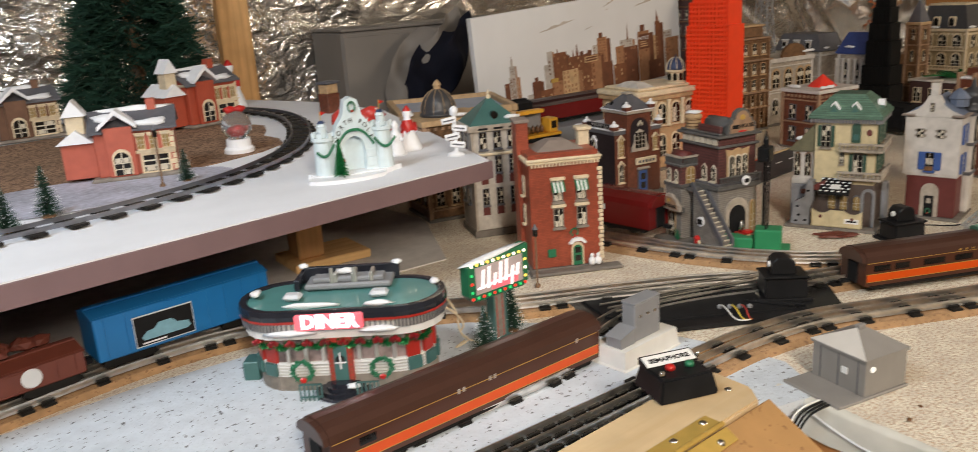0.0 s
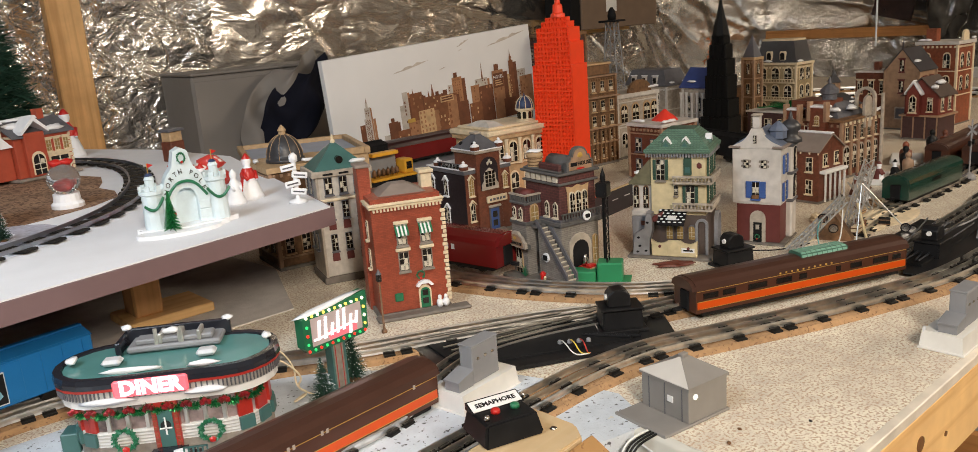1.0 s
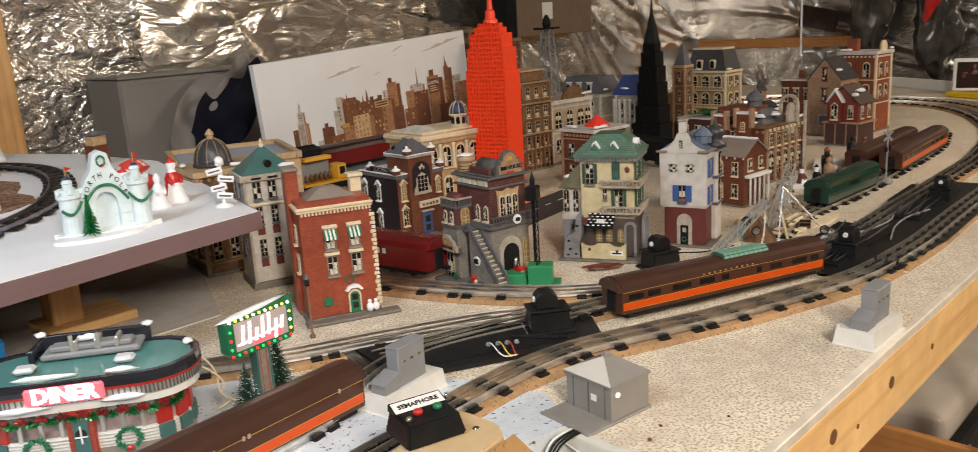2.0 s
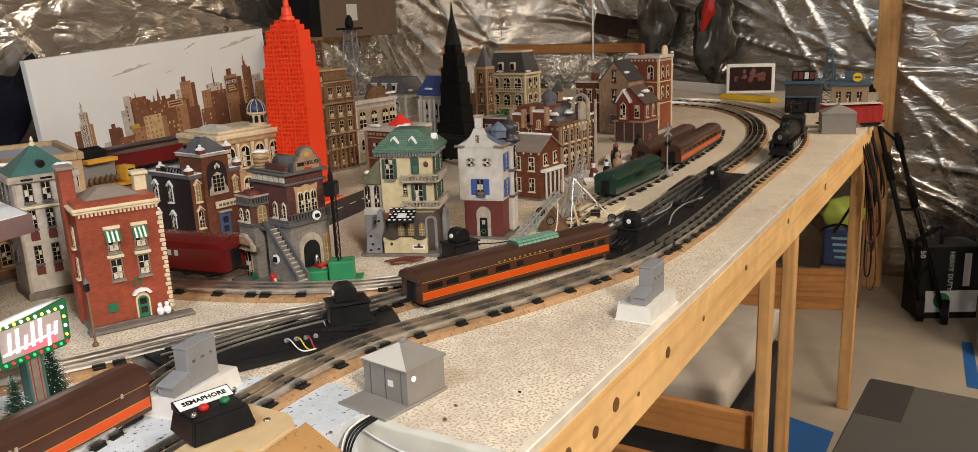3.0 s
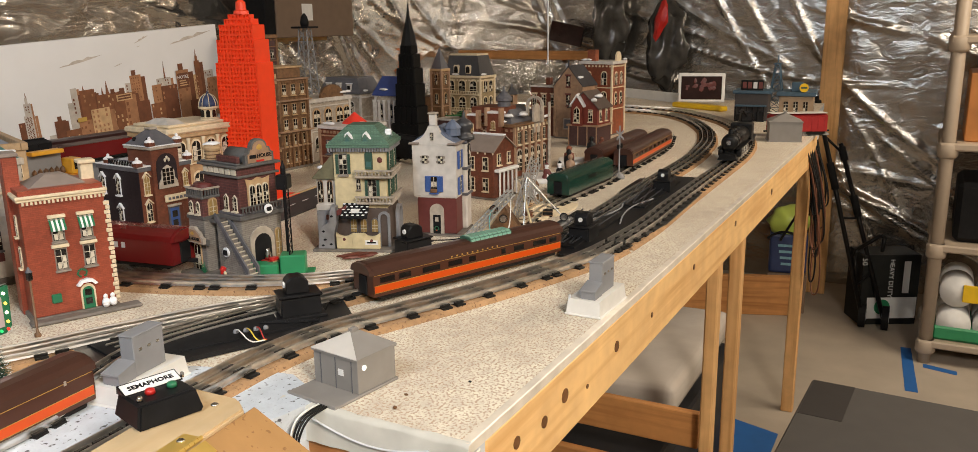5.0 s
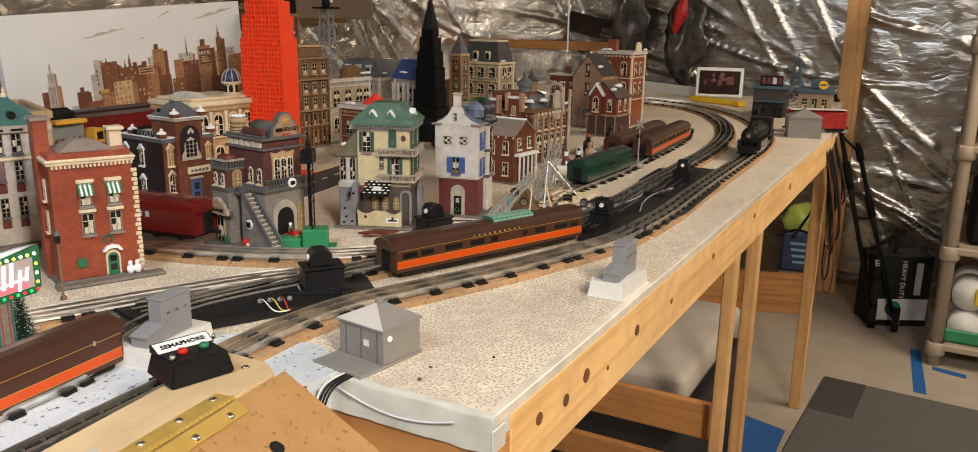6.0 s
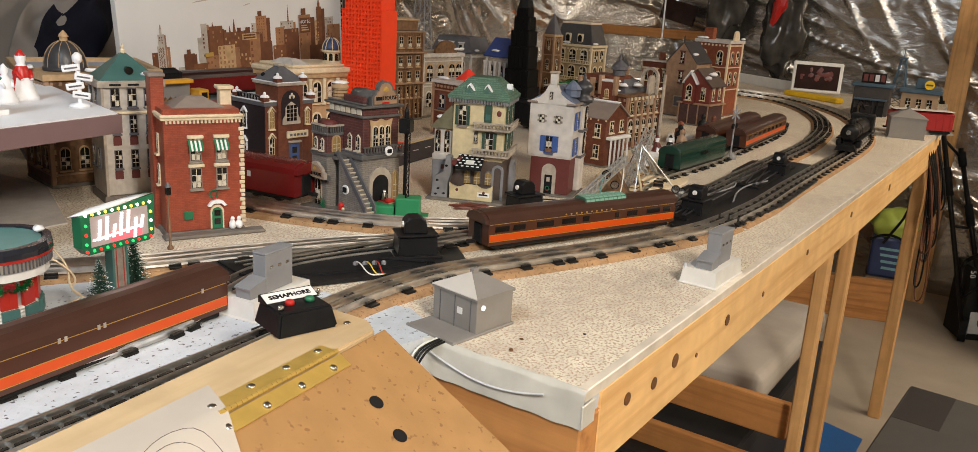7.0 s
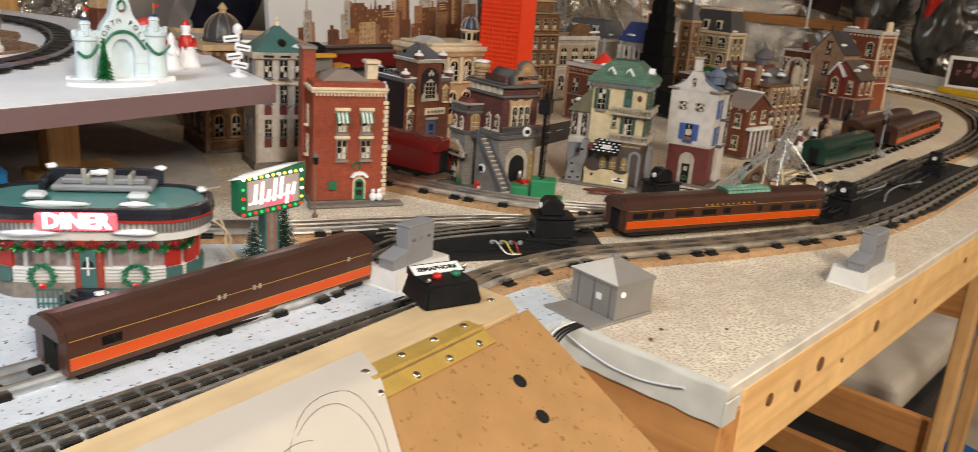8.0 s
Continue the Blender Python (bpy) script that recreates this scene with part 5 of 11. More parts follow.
for u, zz in ((0.0125, 0.084), (0.0125, 0.036)):
    add_window(th, d, "B", u, zz, 0.0095, 0.034, "gothic hood sill", "cream_trim", "pane_lit" if zz > 0.05 else "pane", out=0.0014)
add_window(th, d, "B", 0.093, 0.088, 0.0085, 0.026, "gothic hood sill", "cream_trim", "pane_lit", out=0.0014)
# great traceried window in a round recess
bm = bmesh.new()
prism(bm, arch_outline(0.042, 0.062), -0.0005, 0.0005, "y")
rc = part("window_recess", bm, M["black_brick"], th, at=pose(0.0072, 0.052, 0.090, 0, 0, 90))
bm = bmesh.new()
prism(bm, [(-0.020, 0), (0.020, 0), (0.019, 0.010), (0.014, 0.017), (0.013, 0.030), (0.008, 0.036), (0, 0.041), (-0.008, 0.036), (-0.013, 0.030), (-0.014, 0.017), (-0.019, 0.010)], -0.003, -0.0006, "y")
part("tracery", bm, M["greywash"], rc, "grey traceried window")
for i in range(3):
    for j in range(4):
        part("pane", box(-0.0115 + i * 0.0079, -0.0052 + i * 0.0079, -0.0034, -0.0029, 0.006 + j * 0.0075, 0.0125 + j * 0.0075), M["pane"], rc)
for a_ in (-1, 0, 1):
    bm = bmesh.new()
    blob(bm, (a_ * 0.004, -0.003, 0.050 + (0.004 if a_ == 0 else 0)), (0.0028, 0.001, 0.004), a_ + 2, 0.1, 1)
    part("fleuron", bm, M["win_white"], rc, smooth=True)
part("sign_board", box(0.0074, 0.012, 0.041, 0.089, 0.064, 0.077, 0.001), M["cream_trim"], th, "cream sign board over the door")
for k in range(5):
    part("lettering", box(0.0121, 0.0125, 0.046 + k * 0.008, 0.0515 + k * 0.008, 0.068, 0.0725), M["slate"], th)
door(th, (0.0, 0.0), "B", 0.058, 0.010, 0.018, 0.042, "blue_paint", "slate").matrix_local = face_pose(d, "B", 0.058, 0.010, 0.0072)
part("door_hood", box(0.0072, 0.014, 0.045, 0.072, 0.055, 0.059, 0.001), M["greywash"], th)
for k in range(3):
    part("door_step", box(0.0072, 0.022 - k * 0.004, 0.040, 0.078, 0.008 + k * 0.0022 - 0.0021, 0.008 + k * 0.0022, 0.0004), M["stone"], th)
part("turret_cornice", box(-0.066, 0.011, 0.020, 0.084, 0.160, 0.165, 0.001), M["greywash"], th)
part("turret_snow", box(-0.067, 0.012, 0.019, 0.085, 0.1652, 0.1672, 0.0008), M["snow"], th)
bm = bmesh.new()
a = [bm.verts.new(v) for v in ((-0.064, 0.022, 0.1672), (0.009, 0.022, 0.1672), (0.009, 0.082, 0.1672), (-0.064, 0.082, 0.1672))]
b = [bm.verts.new(v) for v in ((-0.034, 0.046, 0.192), (-0.020, 0.046, 0.192), (-0.020, 0.058, 0.192), (-0.034, 0.058, 0.192))]
for i in range(4):
    bm.faces.new((a[i], a[(i + 1) % 4], b[(i + 1) % 4], b[i]))
bm.faces.new(b)
bm.faces.new(a[::-1])
part("turret_roof", bm, M["slate"], th, "blue-grey slate hipped roof")
part("turret_cap", box(-0.036, -0.018, 0.044, 0.060, 0.1922, 0.196, 0.001), M["greywash"], th)
for x, y in ((-0.012, 0.034), (-0.010, 0.066), (-0.045, 0.030)):
    bm = bmesh.new()
    blob(bm, (x, y, 0.176), (0.0045, 0.0045, 0.0045), 3, 0.05, 1)
    part("roof_oculus", bm, M["black_matt"], th, smooth=True)
for x, y, z0 in ((0.0, 0.0, 0.1335), (-0.09, 0.004, 0.1335), (0.0, 0.103, 0.1335), (0.006, 0.024, 0.167), (0.006, 0.080, 0.167)):
    pier = part("pier", box(x - 0.0065, x + 0.0065, y - 0.0065, y + 0.0065, z0, z0 + 0.007, 0.001), M["brick_brown"], th)
    bm = bmesh.new()
    lathe(bm, [(0.0085, 0), (0.0085, 0.002), (0.006, 0.004), (0.0025, 0.0055), (0.003, 0.008), (0.001, 0.010)], 10, x, y, z0 + 0.007)
    part("pier_cap", bm, M["snow"], pier)
part("chimney", box(-0.100, -0.078, 0.052, 0.074, 0.1335, 0.158, 0.001), M["brick_brown"], th, "brick chimney")
part("chimney_cap", box(-0.104, -0.074, 0.048, 0.078, 0.158, 0.162, 0.001), M["snow"], th)
for k in range(4):
    bm = bmesh.new()
    lathe(bm, [(0.003, 0), (0.0025, 0.006)], 8, -0.098 + k * 0.006, 0.063, 0.162)
    part("chimney_pot", bm, M["slate"], th)
for k in range(17):
    part("cresting", box(-0.084 + k * 0.0046, -0.0825 + k * 0.0046, -0.001, 0.0005, 0.1335, 0.142), M["black_matt"], th)
part("cresting_rail", box(-0.086, -0.006, -0.0014, 0.0009, 0.142, 0.1434), M["slate"], th)

# the pub with outside stairs
M["brick_purple"] = mat("purple_brick_paint", (0.10, 0.038, 0.036), 0.5, 0, 0.25, 120, 0.3, None, None, 0, None, (0.010, 0.0042, (1.5, 1.4, 1.35)))
M["pub_grey"] = mat("dark_grey_stone_paint", (0.11, 0.107, 0.105), 0.5, 0, 0.25, 90, 0.2)
th, d = town("brick_engine_house", "dark brick engine house with arched sign gable and outside stairs", (1.111, 0.555), -99, 0.090, 0.074, 0.088, "pub_stone", 0.006, 0.004)
part("front_base", box(-0.094, 0.030, -0.050, 0.0, 0, 0.006, 0.002), M["plaza"], th)
part("upper_wall", box(-0.088, -0.002, 0.002, 0.072, 0.088, 0.166, 0.001), M["brick_purple"], th, "purple-brown brick upper wall")
part("string_course", box(-0.093, 0.004, -0.004, 0.078, 0.086, 0.093, 0.001), M["pub_grey"], th)
part("string_course", box(-0.092, 0.003, -0.003, 0.077, 0.093, 0.0965, 0.001), M["slate"], th)
for s_ in range(14):
    part("railing_post", box(0.0042, 0.0060, 0.0 + s_ * 0.0056, 0.0020 + s_ * 0.0056, 0.0965, 0.105), M["pub_grey"], th)
part("railing", box(0.0038, 0.0066, -0.002, 0.076, 0.105, 0.107), M["pub_grey"], th)
part("cornice", box(-0.092, 0.002, -0.002, 0.076, 0.1495, 0.153, 0.001), M["pub_grey"], th)
part("cornice", box(-0.094, 0.004, -0.004, 0.078, 0.1645, 0.1685, 0.001), M["pub_grey"], th)
for k in range(6):
    part("frieze_block", box(-0.084 + k * 0.0137, -0.0735 + k * 0.0137, -0.0005, 0.0021, 0.154, 0.1635, 0.0004), M["win_white"], th)
part("parapet", box(-0.090, 0.0, 0.0, 0.008, 0.1687, 0.172, 0.001), M["pub_grey"], th)
part("parapet", box(-0.050, 0.0, 0.001, 0.007, 0.172, 0.182, 0.001), M["brick_purple"], th)
bm = bmesh.new()
tube(bm, (-0.066, 0.040, 0.174), (-0.006, 0.040, 0.174), 0.015, 0.015, 16)
part("barrel_roof", bm, M["pub_grey"], th, "grey barrel roof", smooth=True)
# sign gable over the street front
prof = [(-0.026, 0), (0.026, 0), (0.026, 0.014), (0.021, 0.017), (0.019, 0.023)] + [(0.015 * math.cos(a * math.pi / 10), 0.023 + 0.014 * math.sin(a * math.pi / 10)) for a in range(11)] + [(-0.019, 0.023), (-0.021, 0.017), (-0.026, 0.014)]
bm = bmesh.new()
prism(bm, prof, -0.004, 0.004, "y")
g = part("sign_gable", bm, M["pub_grey"], th, "arched grey sign gable", at=pose(-0.001, 0.040, 0.1687, 0, 0, 90))
bm = bmesh.new()
prism(bm, [(x * 0.84, 0.002 + z * 0.86) for x, z in prof], -0.0048, -0.0041, "y")
part("sign_panel", bm, M["tan_wall"], g, "tan sign panel")
letters("lettering", "HOUSE", 0.0085, M["black_matt"], g, pose(0.008, -0.0052, 0.011, 90, 0, 0), "dark lettering")
part("lettering_bar", box(-0.019, -0.007, -0.0054, -0.0049, 0.008, 0.0135), M["black_matt"], g)
bm = bmesh.new()
blob(bm, (0, -0.005, 0.024), (0.006, 0.001, 0.0045), 5, 0.4, 1)
part("emblem", bm, M["yellow_line"], g, "yellow emblem")
part("red_mark", box(-0.007, 0.007, -0.0052, -0.0049, 0.0025, 0.0050, 0.0005), M["red_gloss"], g)
bm = bmesh.new()
lathe(bm, [(0.0115, 0), (0.0115, 0.018), (0.0135, 0.019), (0.0135, 0.022), (0.010, 0.0255), (0.002, 0.027)], 14, -0.074, 0.012, 0.1687)
part("chimney", bm, M["gold_stone"], th, "round tan brick chimney")
for k in range(3):
    bm = bmesh.new()
    lathe(bm, [(0.0121, 0), (0.0121, 0.0014)], 14, -0.074, 0.012, 0.174 + k * 0.005)
    part("chimney_band", bm, M["tan"], th)
snow_cap(th, -0.074, 0.012, 0.1955, 0.0125, 0.0125, 0.003, 6)
# side wing with a roof terrace
part("wing", box(-0.089, -0.049, -0.030, 0.0015, 0.006, 0.088, 0.001), M["pub_stone"], th, "projecting side wing")
part("wing_upper", box(-0.088, -0.050, -0.029, 0.0015, 0.088, 0.118, 0.001), M["brick_purple"], th)
part("wing_course", box(-0.091, -0.047, -0.032, 0.0015, 0.086, 0.092, 0.001), M["pub_grey"], th)
part("terrace", box(-0.090, -0.048, -0.031, 0.0015, 0.118, 0.122, 0.001), M["pub_grey"], th)
for k in range(8):
    part("terrace_post", box(-0.089 + k * 0.0053, -0.0866 + k * 0.0053, -0.030, -0.0275, 0.122, 0.132), M["pub_grey"], th)
for k in range(6):
    part("terrace_post", box(-0.0515, -0.049, -0.024 + k * 0.0045, -0.022 + k * 0.0045, 0.122, 0.132), M["pub_grey"], th)
part("terrace_rail", box(-0.090, -0.048, -0.031, -0.027, 0.132, 0.1345), M["greywash"], th)
part("terrace_rail", box(-0.0525, -0.048, -0.0268, 0.0015, 0.132, 0.1345), M["greywash"], th)
bm = bmesh.new()
tube(bm, (-0.086, -0.012, 0.130), (-0.056, -0.012, 0.130), 0.010, 0.010, 14)
part("red_barrel", bm, M["maroon_wall"], th, smooth=True)
for u in (0.011, 0.028):
    add_window(th, d, "A", u, 0.096, 0.0072, 0.017, "gothic sill", "win_white", out=0.029)
add_window(th, d, "B", -0.013, 0.0925, 0.013, 0.024, "arch", "gold_stone", "pane_lit", out=-0.0498)
for u in (0.056, 0.077):
    add_window(th, d, "A", u, 0.1005, 0.0085, 0.022, "gothic sill", "win_white", out=-0.002)
# street front: one great gothic group, then the engine arch
bm = bmesh.new()
prism(bm, [(-0.020, 0), (0.020, 0), (0.020, 0.032), (0.0225, 0.043), (0.010, 0.040), (0.0, 0.044), (-0.010, 0.040), (-0.0225, 0.043), (-0.020, 0.032)], -0.001, 0.0, "y")
gg = part("window_surround", bm, M["gold_stone"], th, "pale gothic window surround", at=face_pose(d, "B", 0.036, 0.104, -0.0018))
for k in (-1, 0, 1):
    fr, pa, ba = window_meshes(0.0085, 0.030, "arch", "win_white", "pane")
    o = part("window", fr, None, th, at=face_pose(d, "B", 0.036 + k * 0.0122, 0.106, -0.0008))
    part("pane", pa, None, o)
    part("muntin", ba, None, o)
bm = bmesh.new()
lathe(bm, [(0.0075, 0), (0.0075, 0.0025), (0.001, 0.003)], 16)
bmesh.ops.rotate(bm, verts=bm.verts[:], matrix=Matrix.Rotation(radians(90), 3, "Y"))
rs = part("round_sign", bm, M["snow"], th, "white round sign", at=pose(0.0066, 0.045, 0.098))
part("round_mark", box(0.003, 0.0036, -0.004, 0.004, -0.003, 0.003, 0.001), M["black_matt"], rs)
bm = bmesh.new()
prism(bm, arch_outline(0.044, 0.066), -0.003, 0.0, "y")
ar = part("engine_arch", bm, M["greywash"], th, "pale stone engine arch", at=face_pose(d, "B", 0.034, 0.006))
bm = bmesh.new()
prism(bm, arch_outline(0.031, 0.055), -0.0036, -0.0031, "y")
part("opening", bm, M["black_matt"], ar, "dark open doorway")
add_window(th, d, "B", 0.065, 0.012, 0.009, 0.050, "arch", "gold_stone", "pane_lit")
# side door and porch gable
part("porch", box(-0.089, -0.038, -0.037, -0.030, 0.050, 0.058, 0.001), M["pub_grey"], th)
bm = bmesh.new()
prism(bm, [(-0.025, 0), (0.025, 0), (0.025, 0.009), (0.020, 0.011), (0.017, 0.017), (0.010, 0.020), (0.006, 0.0245), (-0.006, 0.0245), (-0.010, 0.020), (-0.017, 0.017), (-0.020, 0.011), (-0.025, 0.009)], -0.005, 0.0, "y")
pg = part("porch_gable", bm, M["greywash"], th, "stepped porch gable with a sign", at=pose(-0.0635, -0.0372, 0.053))
bm = bmesh.new()
prism(bm, [(-0.021, 0.002), (0.021, 0.002), (0.019, 0.009), (0.015, 0.014), (0.006, 0.020), (-0.006, 0.020), (-0.015, 0.014), (-0.019, 0.009)], -0.0056, -0.0051, "y")
part("porch_sign", bm, M["tan_wall"], pg)
letters("lettering", "HOUSE", 0.0070, M["black_matt"], pg, pose(0.007, -0.0060, 0.0065, 90, 0, 0), "dark lettering")
part("lettering_bar", box(-0.017, -0.006, -0.0062, -0.0057, 0.004, 0.009), M["black_matt"], pg)
bm = bmesh.new()
blob(bm, (0, -0.0058, 0.0145), (0.005, 0.0008, 0.003), 5, 0.3, 1)
part("emblem", bm, M["yellow_line"], pg)
add_window(th, d, "A", 0.020, 0.008, 0.014, 0.040, "arch", "gold_stone", "pane", out=0.030)
bm = bmesh.new()
rnd = random.Random(8)
for i in range(26):
    c = Vector((rnd.uniform(-0.005, 0.005), rnd.uniform(-0.004, 0.004), rnd.uniform(0, 0.018)))
    tube(bm, (0, 0, 0.002), c + Vector((0, 0, 0.003)), 0.0006, 0.0003, 4)
part("shrub", bm, M["green_gloss"], th, "small green shrub by the door", at=pose(-0.048, -0.038, 0.005))
# outside stair coming down past the corner
st = part("stair", box(-0.050, -0.034, -0.021, -0.002, 0.082, 0.087, 0.0006), M["pub_grey"], th, "grey outside stair")
for k in range(13):
    x0 = -0.034 + k * 0.0053
    part("step", box(x0, x0 + 0.0053, -0.019, -0.003, 0.0065, 0.082 - k * 0.0058, 0.0004), M["pub_stone"], st)
    part("step_edge", box(x0 + 0.0030, x0 + 0.0057, -0.0189, -0.0031, 0.082 - k * 0.0058, 0.0834 - k * 0.0058), M["win_white"], st, "pale worn edge")
for y0 in (-0.0220, -0.0028):
    bm = bmesh.new()
    prism(bm, [(-0.038, 0.094), (-0.034, 0.098), (0.036, 0.022), (0.036, 0.010)], y0, y0 + 0.0028, "y")
    part("stair_rail", bm, M["slate"], st, "dark stair rail")
bm = bmesh.new()
lathe(bm, [(0.0075, 0), (0.0075, 0.002), (0.001, 0.0025)], 16)
bmesh.ops.rotate(bm, verts=bm.verts[:], matrix=Matrix.Rotation(radians(90), 3, "X"))
rs = part("round_sign", bm, M["snow"], th, "white round sign", at=pose(-0.015, -0.0192, 0.040))
part("round_mark", box(-0.0045, 0.0045, -0.0032, -0.0026, -0.004, 0.004, 0.001), M["black_matt"], rs)
# hydrant and dog on the pavement
bm = bmesh.new()
lathe(bm, [(0.0055, 0), (0.0055, 0.003), (0.004, 0.004), (0.004, 0.013), (0.0052, 0.014), (0.002, 0.018)], 12, -0.004, -0.036, 0.006)
part("hydrant", bm, M["red_gloss"], th, "red fire hydrant")
bm = bmesh.new()
blob(bm, (0.006, -0.037, 0.009), (0.006, 0.003, 0.0028), 2, 0.2)
blob(bm, (0.002, -0.037, 0.015), (0.0025, 0.0025, 0.003), 3, 0.2)
wire(bm, [(0.004, -0.037, 0.010), (0.001, -0.037, 0.012), (0.002, -0.037, 0.015)], 0.0016, 6)
part("dog_figure", bm, M["cream_trim"], th, "cream toy dog", smooth=True)
# fire engine rolling out of the arch
fe = thing("toy_fire_engine", "small red and silver toy fire engine under the arch", "toy vehicle", pose(1.111, 0.555, T + 0.006, 0, 0, -99) @ pose(0.012, 0.036, 0))
part("body", box(-0.010, 0.016, -0.010, 0.010, 0.004, 0.014, 0.002), M["red_gloss"], fe)
part("hood", box(0.006, 0.018, -0.007, 0.007, 0.014, 0.020, 0.002), M["red_gloss"], fe)
part("grille", box(0.0181, 0.0195, -0.008, 0.008, 0.004, 0.016, 0.001), M["gold_stone"], fe)
bm = bmesh.new()
lathe(bm, [(0.005, 0), (0.005, 0.010), (0.003, 0.014), (0.003, 0.018)], 12, -0.002, 0, 0.014)
part("boiler", bm, M["steel"], fe, "silver boiler", smooth=True)
for x in (-0.005, 0.011):
    for y in (-0.0115, 0.0115):
        bm = bmesh.new()
        tube(bm, (x, y - 0.0015, 0.004), (x, y + 0.0015, 0.004), 0.004, 0.004, 12)
        part("wheel", bm, M["black_matt"], fe)

# sandstone hall with a small blue dome
th, d = town("sandstone_hall", "ornate sandstone hall with a small blue dome", (1.379, 0.999), -95, 0.121, 0.16, 0.160, "gold_stone", 0.006, 0.005)
rows(th, d, "B", (0.025, 0.062, 0.10, 0.138), (0.10,), 0.020, 0.042, "arch sill", "cream_trim")
rows(th, d, "B", (0.025, 0.062, 0.10, 0.138), (0.03,), 0.020, 0.046, "arch", "cream_trim")
rows(th, d, "A", (0.02, 0.06, 0.10), (0.10, 0.03), 0.018, 0.042, "arch sill", "cream_trim")
for k in range(5):
    bm = bmesh.new()
    lathe(bm, [(0.005, 0), (0.004, 0.004), (0.0035, 0.05), (0.005, 0.056)], 10, 0.003, 0.006 + k * 0.037, 0.094)
    part("column", bm, M["cream_trim"], th, smooth=True)
add_slab(th, d, "entablature", M["gold_stone"], 0.006, 0.151, 0.160)
add_slab(th, d, "cornice", M["cream_trim"], 0.010, 0.160, 0.172, "", 0.003)
part("roof_deck", box(-0.118, -0.003, 0.003, 0.157, 0.1722, 0.178, 0.002), M["cream_trim"], th)
hip_roof(th, (0.10, 0.06), M["whitewash"], 0.178, 0.010, -0.01, 0.5, "pale low roof", "roof_light")
bm = bmesh.new()
lathe(bm, [(0.020, 0), (0.020, 0.005), (0.016, 0.006), (0.016, 0.024), (0.021, 0.026), (0.021, 0.030)], 16, -0.028, 0.125, 0.176)
part("drum", bm, M["cream_trim"], th)
bm = bmesh.new()
lathe(bm, [(0.019 * math.cos(a * math.pi / 14), 0.03 + 0.026 * math.sin(a * math.pi / 14)) for a in range(7)] + [(0.0015, 0.057), (0.001, 0.062)], 16, -0.028, 0.125, 0.176)
part("dome", bm, M["navy"], th, "blue dome", smooth=True)
for i in range(8):
    a = i * math.tau / 8 + 0.2
    bm = bmesh.new()
    wire(bm, [(-0.028 + 0.0196 * math.cos(b * math.pi / 12) * math.cos(a), 0.125 + 0.0196 * math.cos(b * math.pi / 12) * math.sin(a), 0.206 + 0.0265 * math.sin(b * math.pi / 12)) for b in range(6)], 0.0009, 5)
    part("rib", bm, M["cream_trim"], th)
    bm = bmesh.new()
    prism(bm, arch_outline(0.008, 0.015), -0.0168, -0.0155, "y")
    part("opening", bm, M["pane"], th, at=pose(-0.028, 0.125, 0.184, 0, 0, i * 45))

# orange printed skyscraper
M["orange_print"] = mat("orange_red_plastic", (0.9, 0.06, 0.012), 0.42, 0, 0.05, 60)
def skyscraper(name, label, C, yaw, tiers, m, cellw, cellh, spire):
    """Stacked tiers (inset, z0, z1) of a slab tower with a recessed window grid."""
    th = thing(name, label, "model skyscraper", pose(C[0], C[1], T, 0, 0, yaw), group="printed skyscrapers")
    for inset, wa, wb, z0, z1 in tiers:
        part("tier", box(-wa + inset, -inset, inset, wb - inset, z0, z1, 0.0006), m, th)
        bm = bmesh.new()
        nz = max(1, round((z1 - z0) / cellh))
        span, u0 = wa - 2 * inset, -wa + inset
        nu = max(1, round(span / cellw))
        cw, ch = span / nu, (z1 - z0) / nz
        for i in range(nu + 1):
            r = cw * (0.34 if i in (nu // 3, nu - nu // 3) else 0.2)
            quadbox(bm, u0 + max(0, i * cw - r), u0 + min(span, i * cw + r), inset - 0.0042, inset + 0.0002, z0, z1)
        for j in range(nz + 1):
            quadbox(bm, u0, u0 + span, inset - 0.0040, inset + 0.0002, max(z0, z0 + j * ch - ch * 0.22), min(z1, z0 + j * ch + ch * 0.22))
        tagged(part("window_grid", bm, m, th), kind="stuff")
    x, y = -tiers[-1][1] / 2, tiers[-1][2] / 2
    bm = bmesh.new()
    lathe(bm, spire, 12, x, y, 0)
    part("spire", bm, m, th)
    return th


skyscraper("orange_skyscraper", "bright orange plastic stepped skyscraper with a spire", (1.539, 0.901), -80,
           [(0.0, 0.098, 0.060, 0.004, 0.295), (0.004, 0.098, 0.060, 0.295, 0.342), (0.009, 0.098, 0.060, 0.342, 0.372), (0.017, 0.098, 0.060, 0.372, 0.384), (0.023, 0.098, 0.060, 0.384, 0.393)],
           M["orange_print"], 0.0082, 0.0090, [(0.016, 0.393), (0.015, 0.400), (0.011, 0.402), (0.010, 0.418), (0.006, 0.421), (0.005, 0.440), (0.0015, 0.446), (0.001, 0.475)])
solid("orange_plinth", box(-0.13, 0.02, -0.04, 0.10, 0, 0.004, 0.001), M["orange_print"], "flat orange plastic plinth under the tower", "plinth", at=pose(1.539, 0.901, T, 0, 0, -80))
M["black_print"] = mat("black_printed_plastic", (0.004, 0.004, 0.004), 0.6, 0, 0.2, 60)
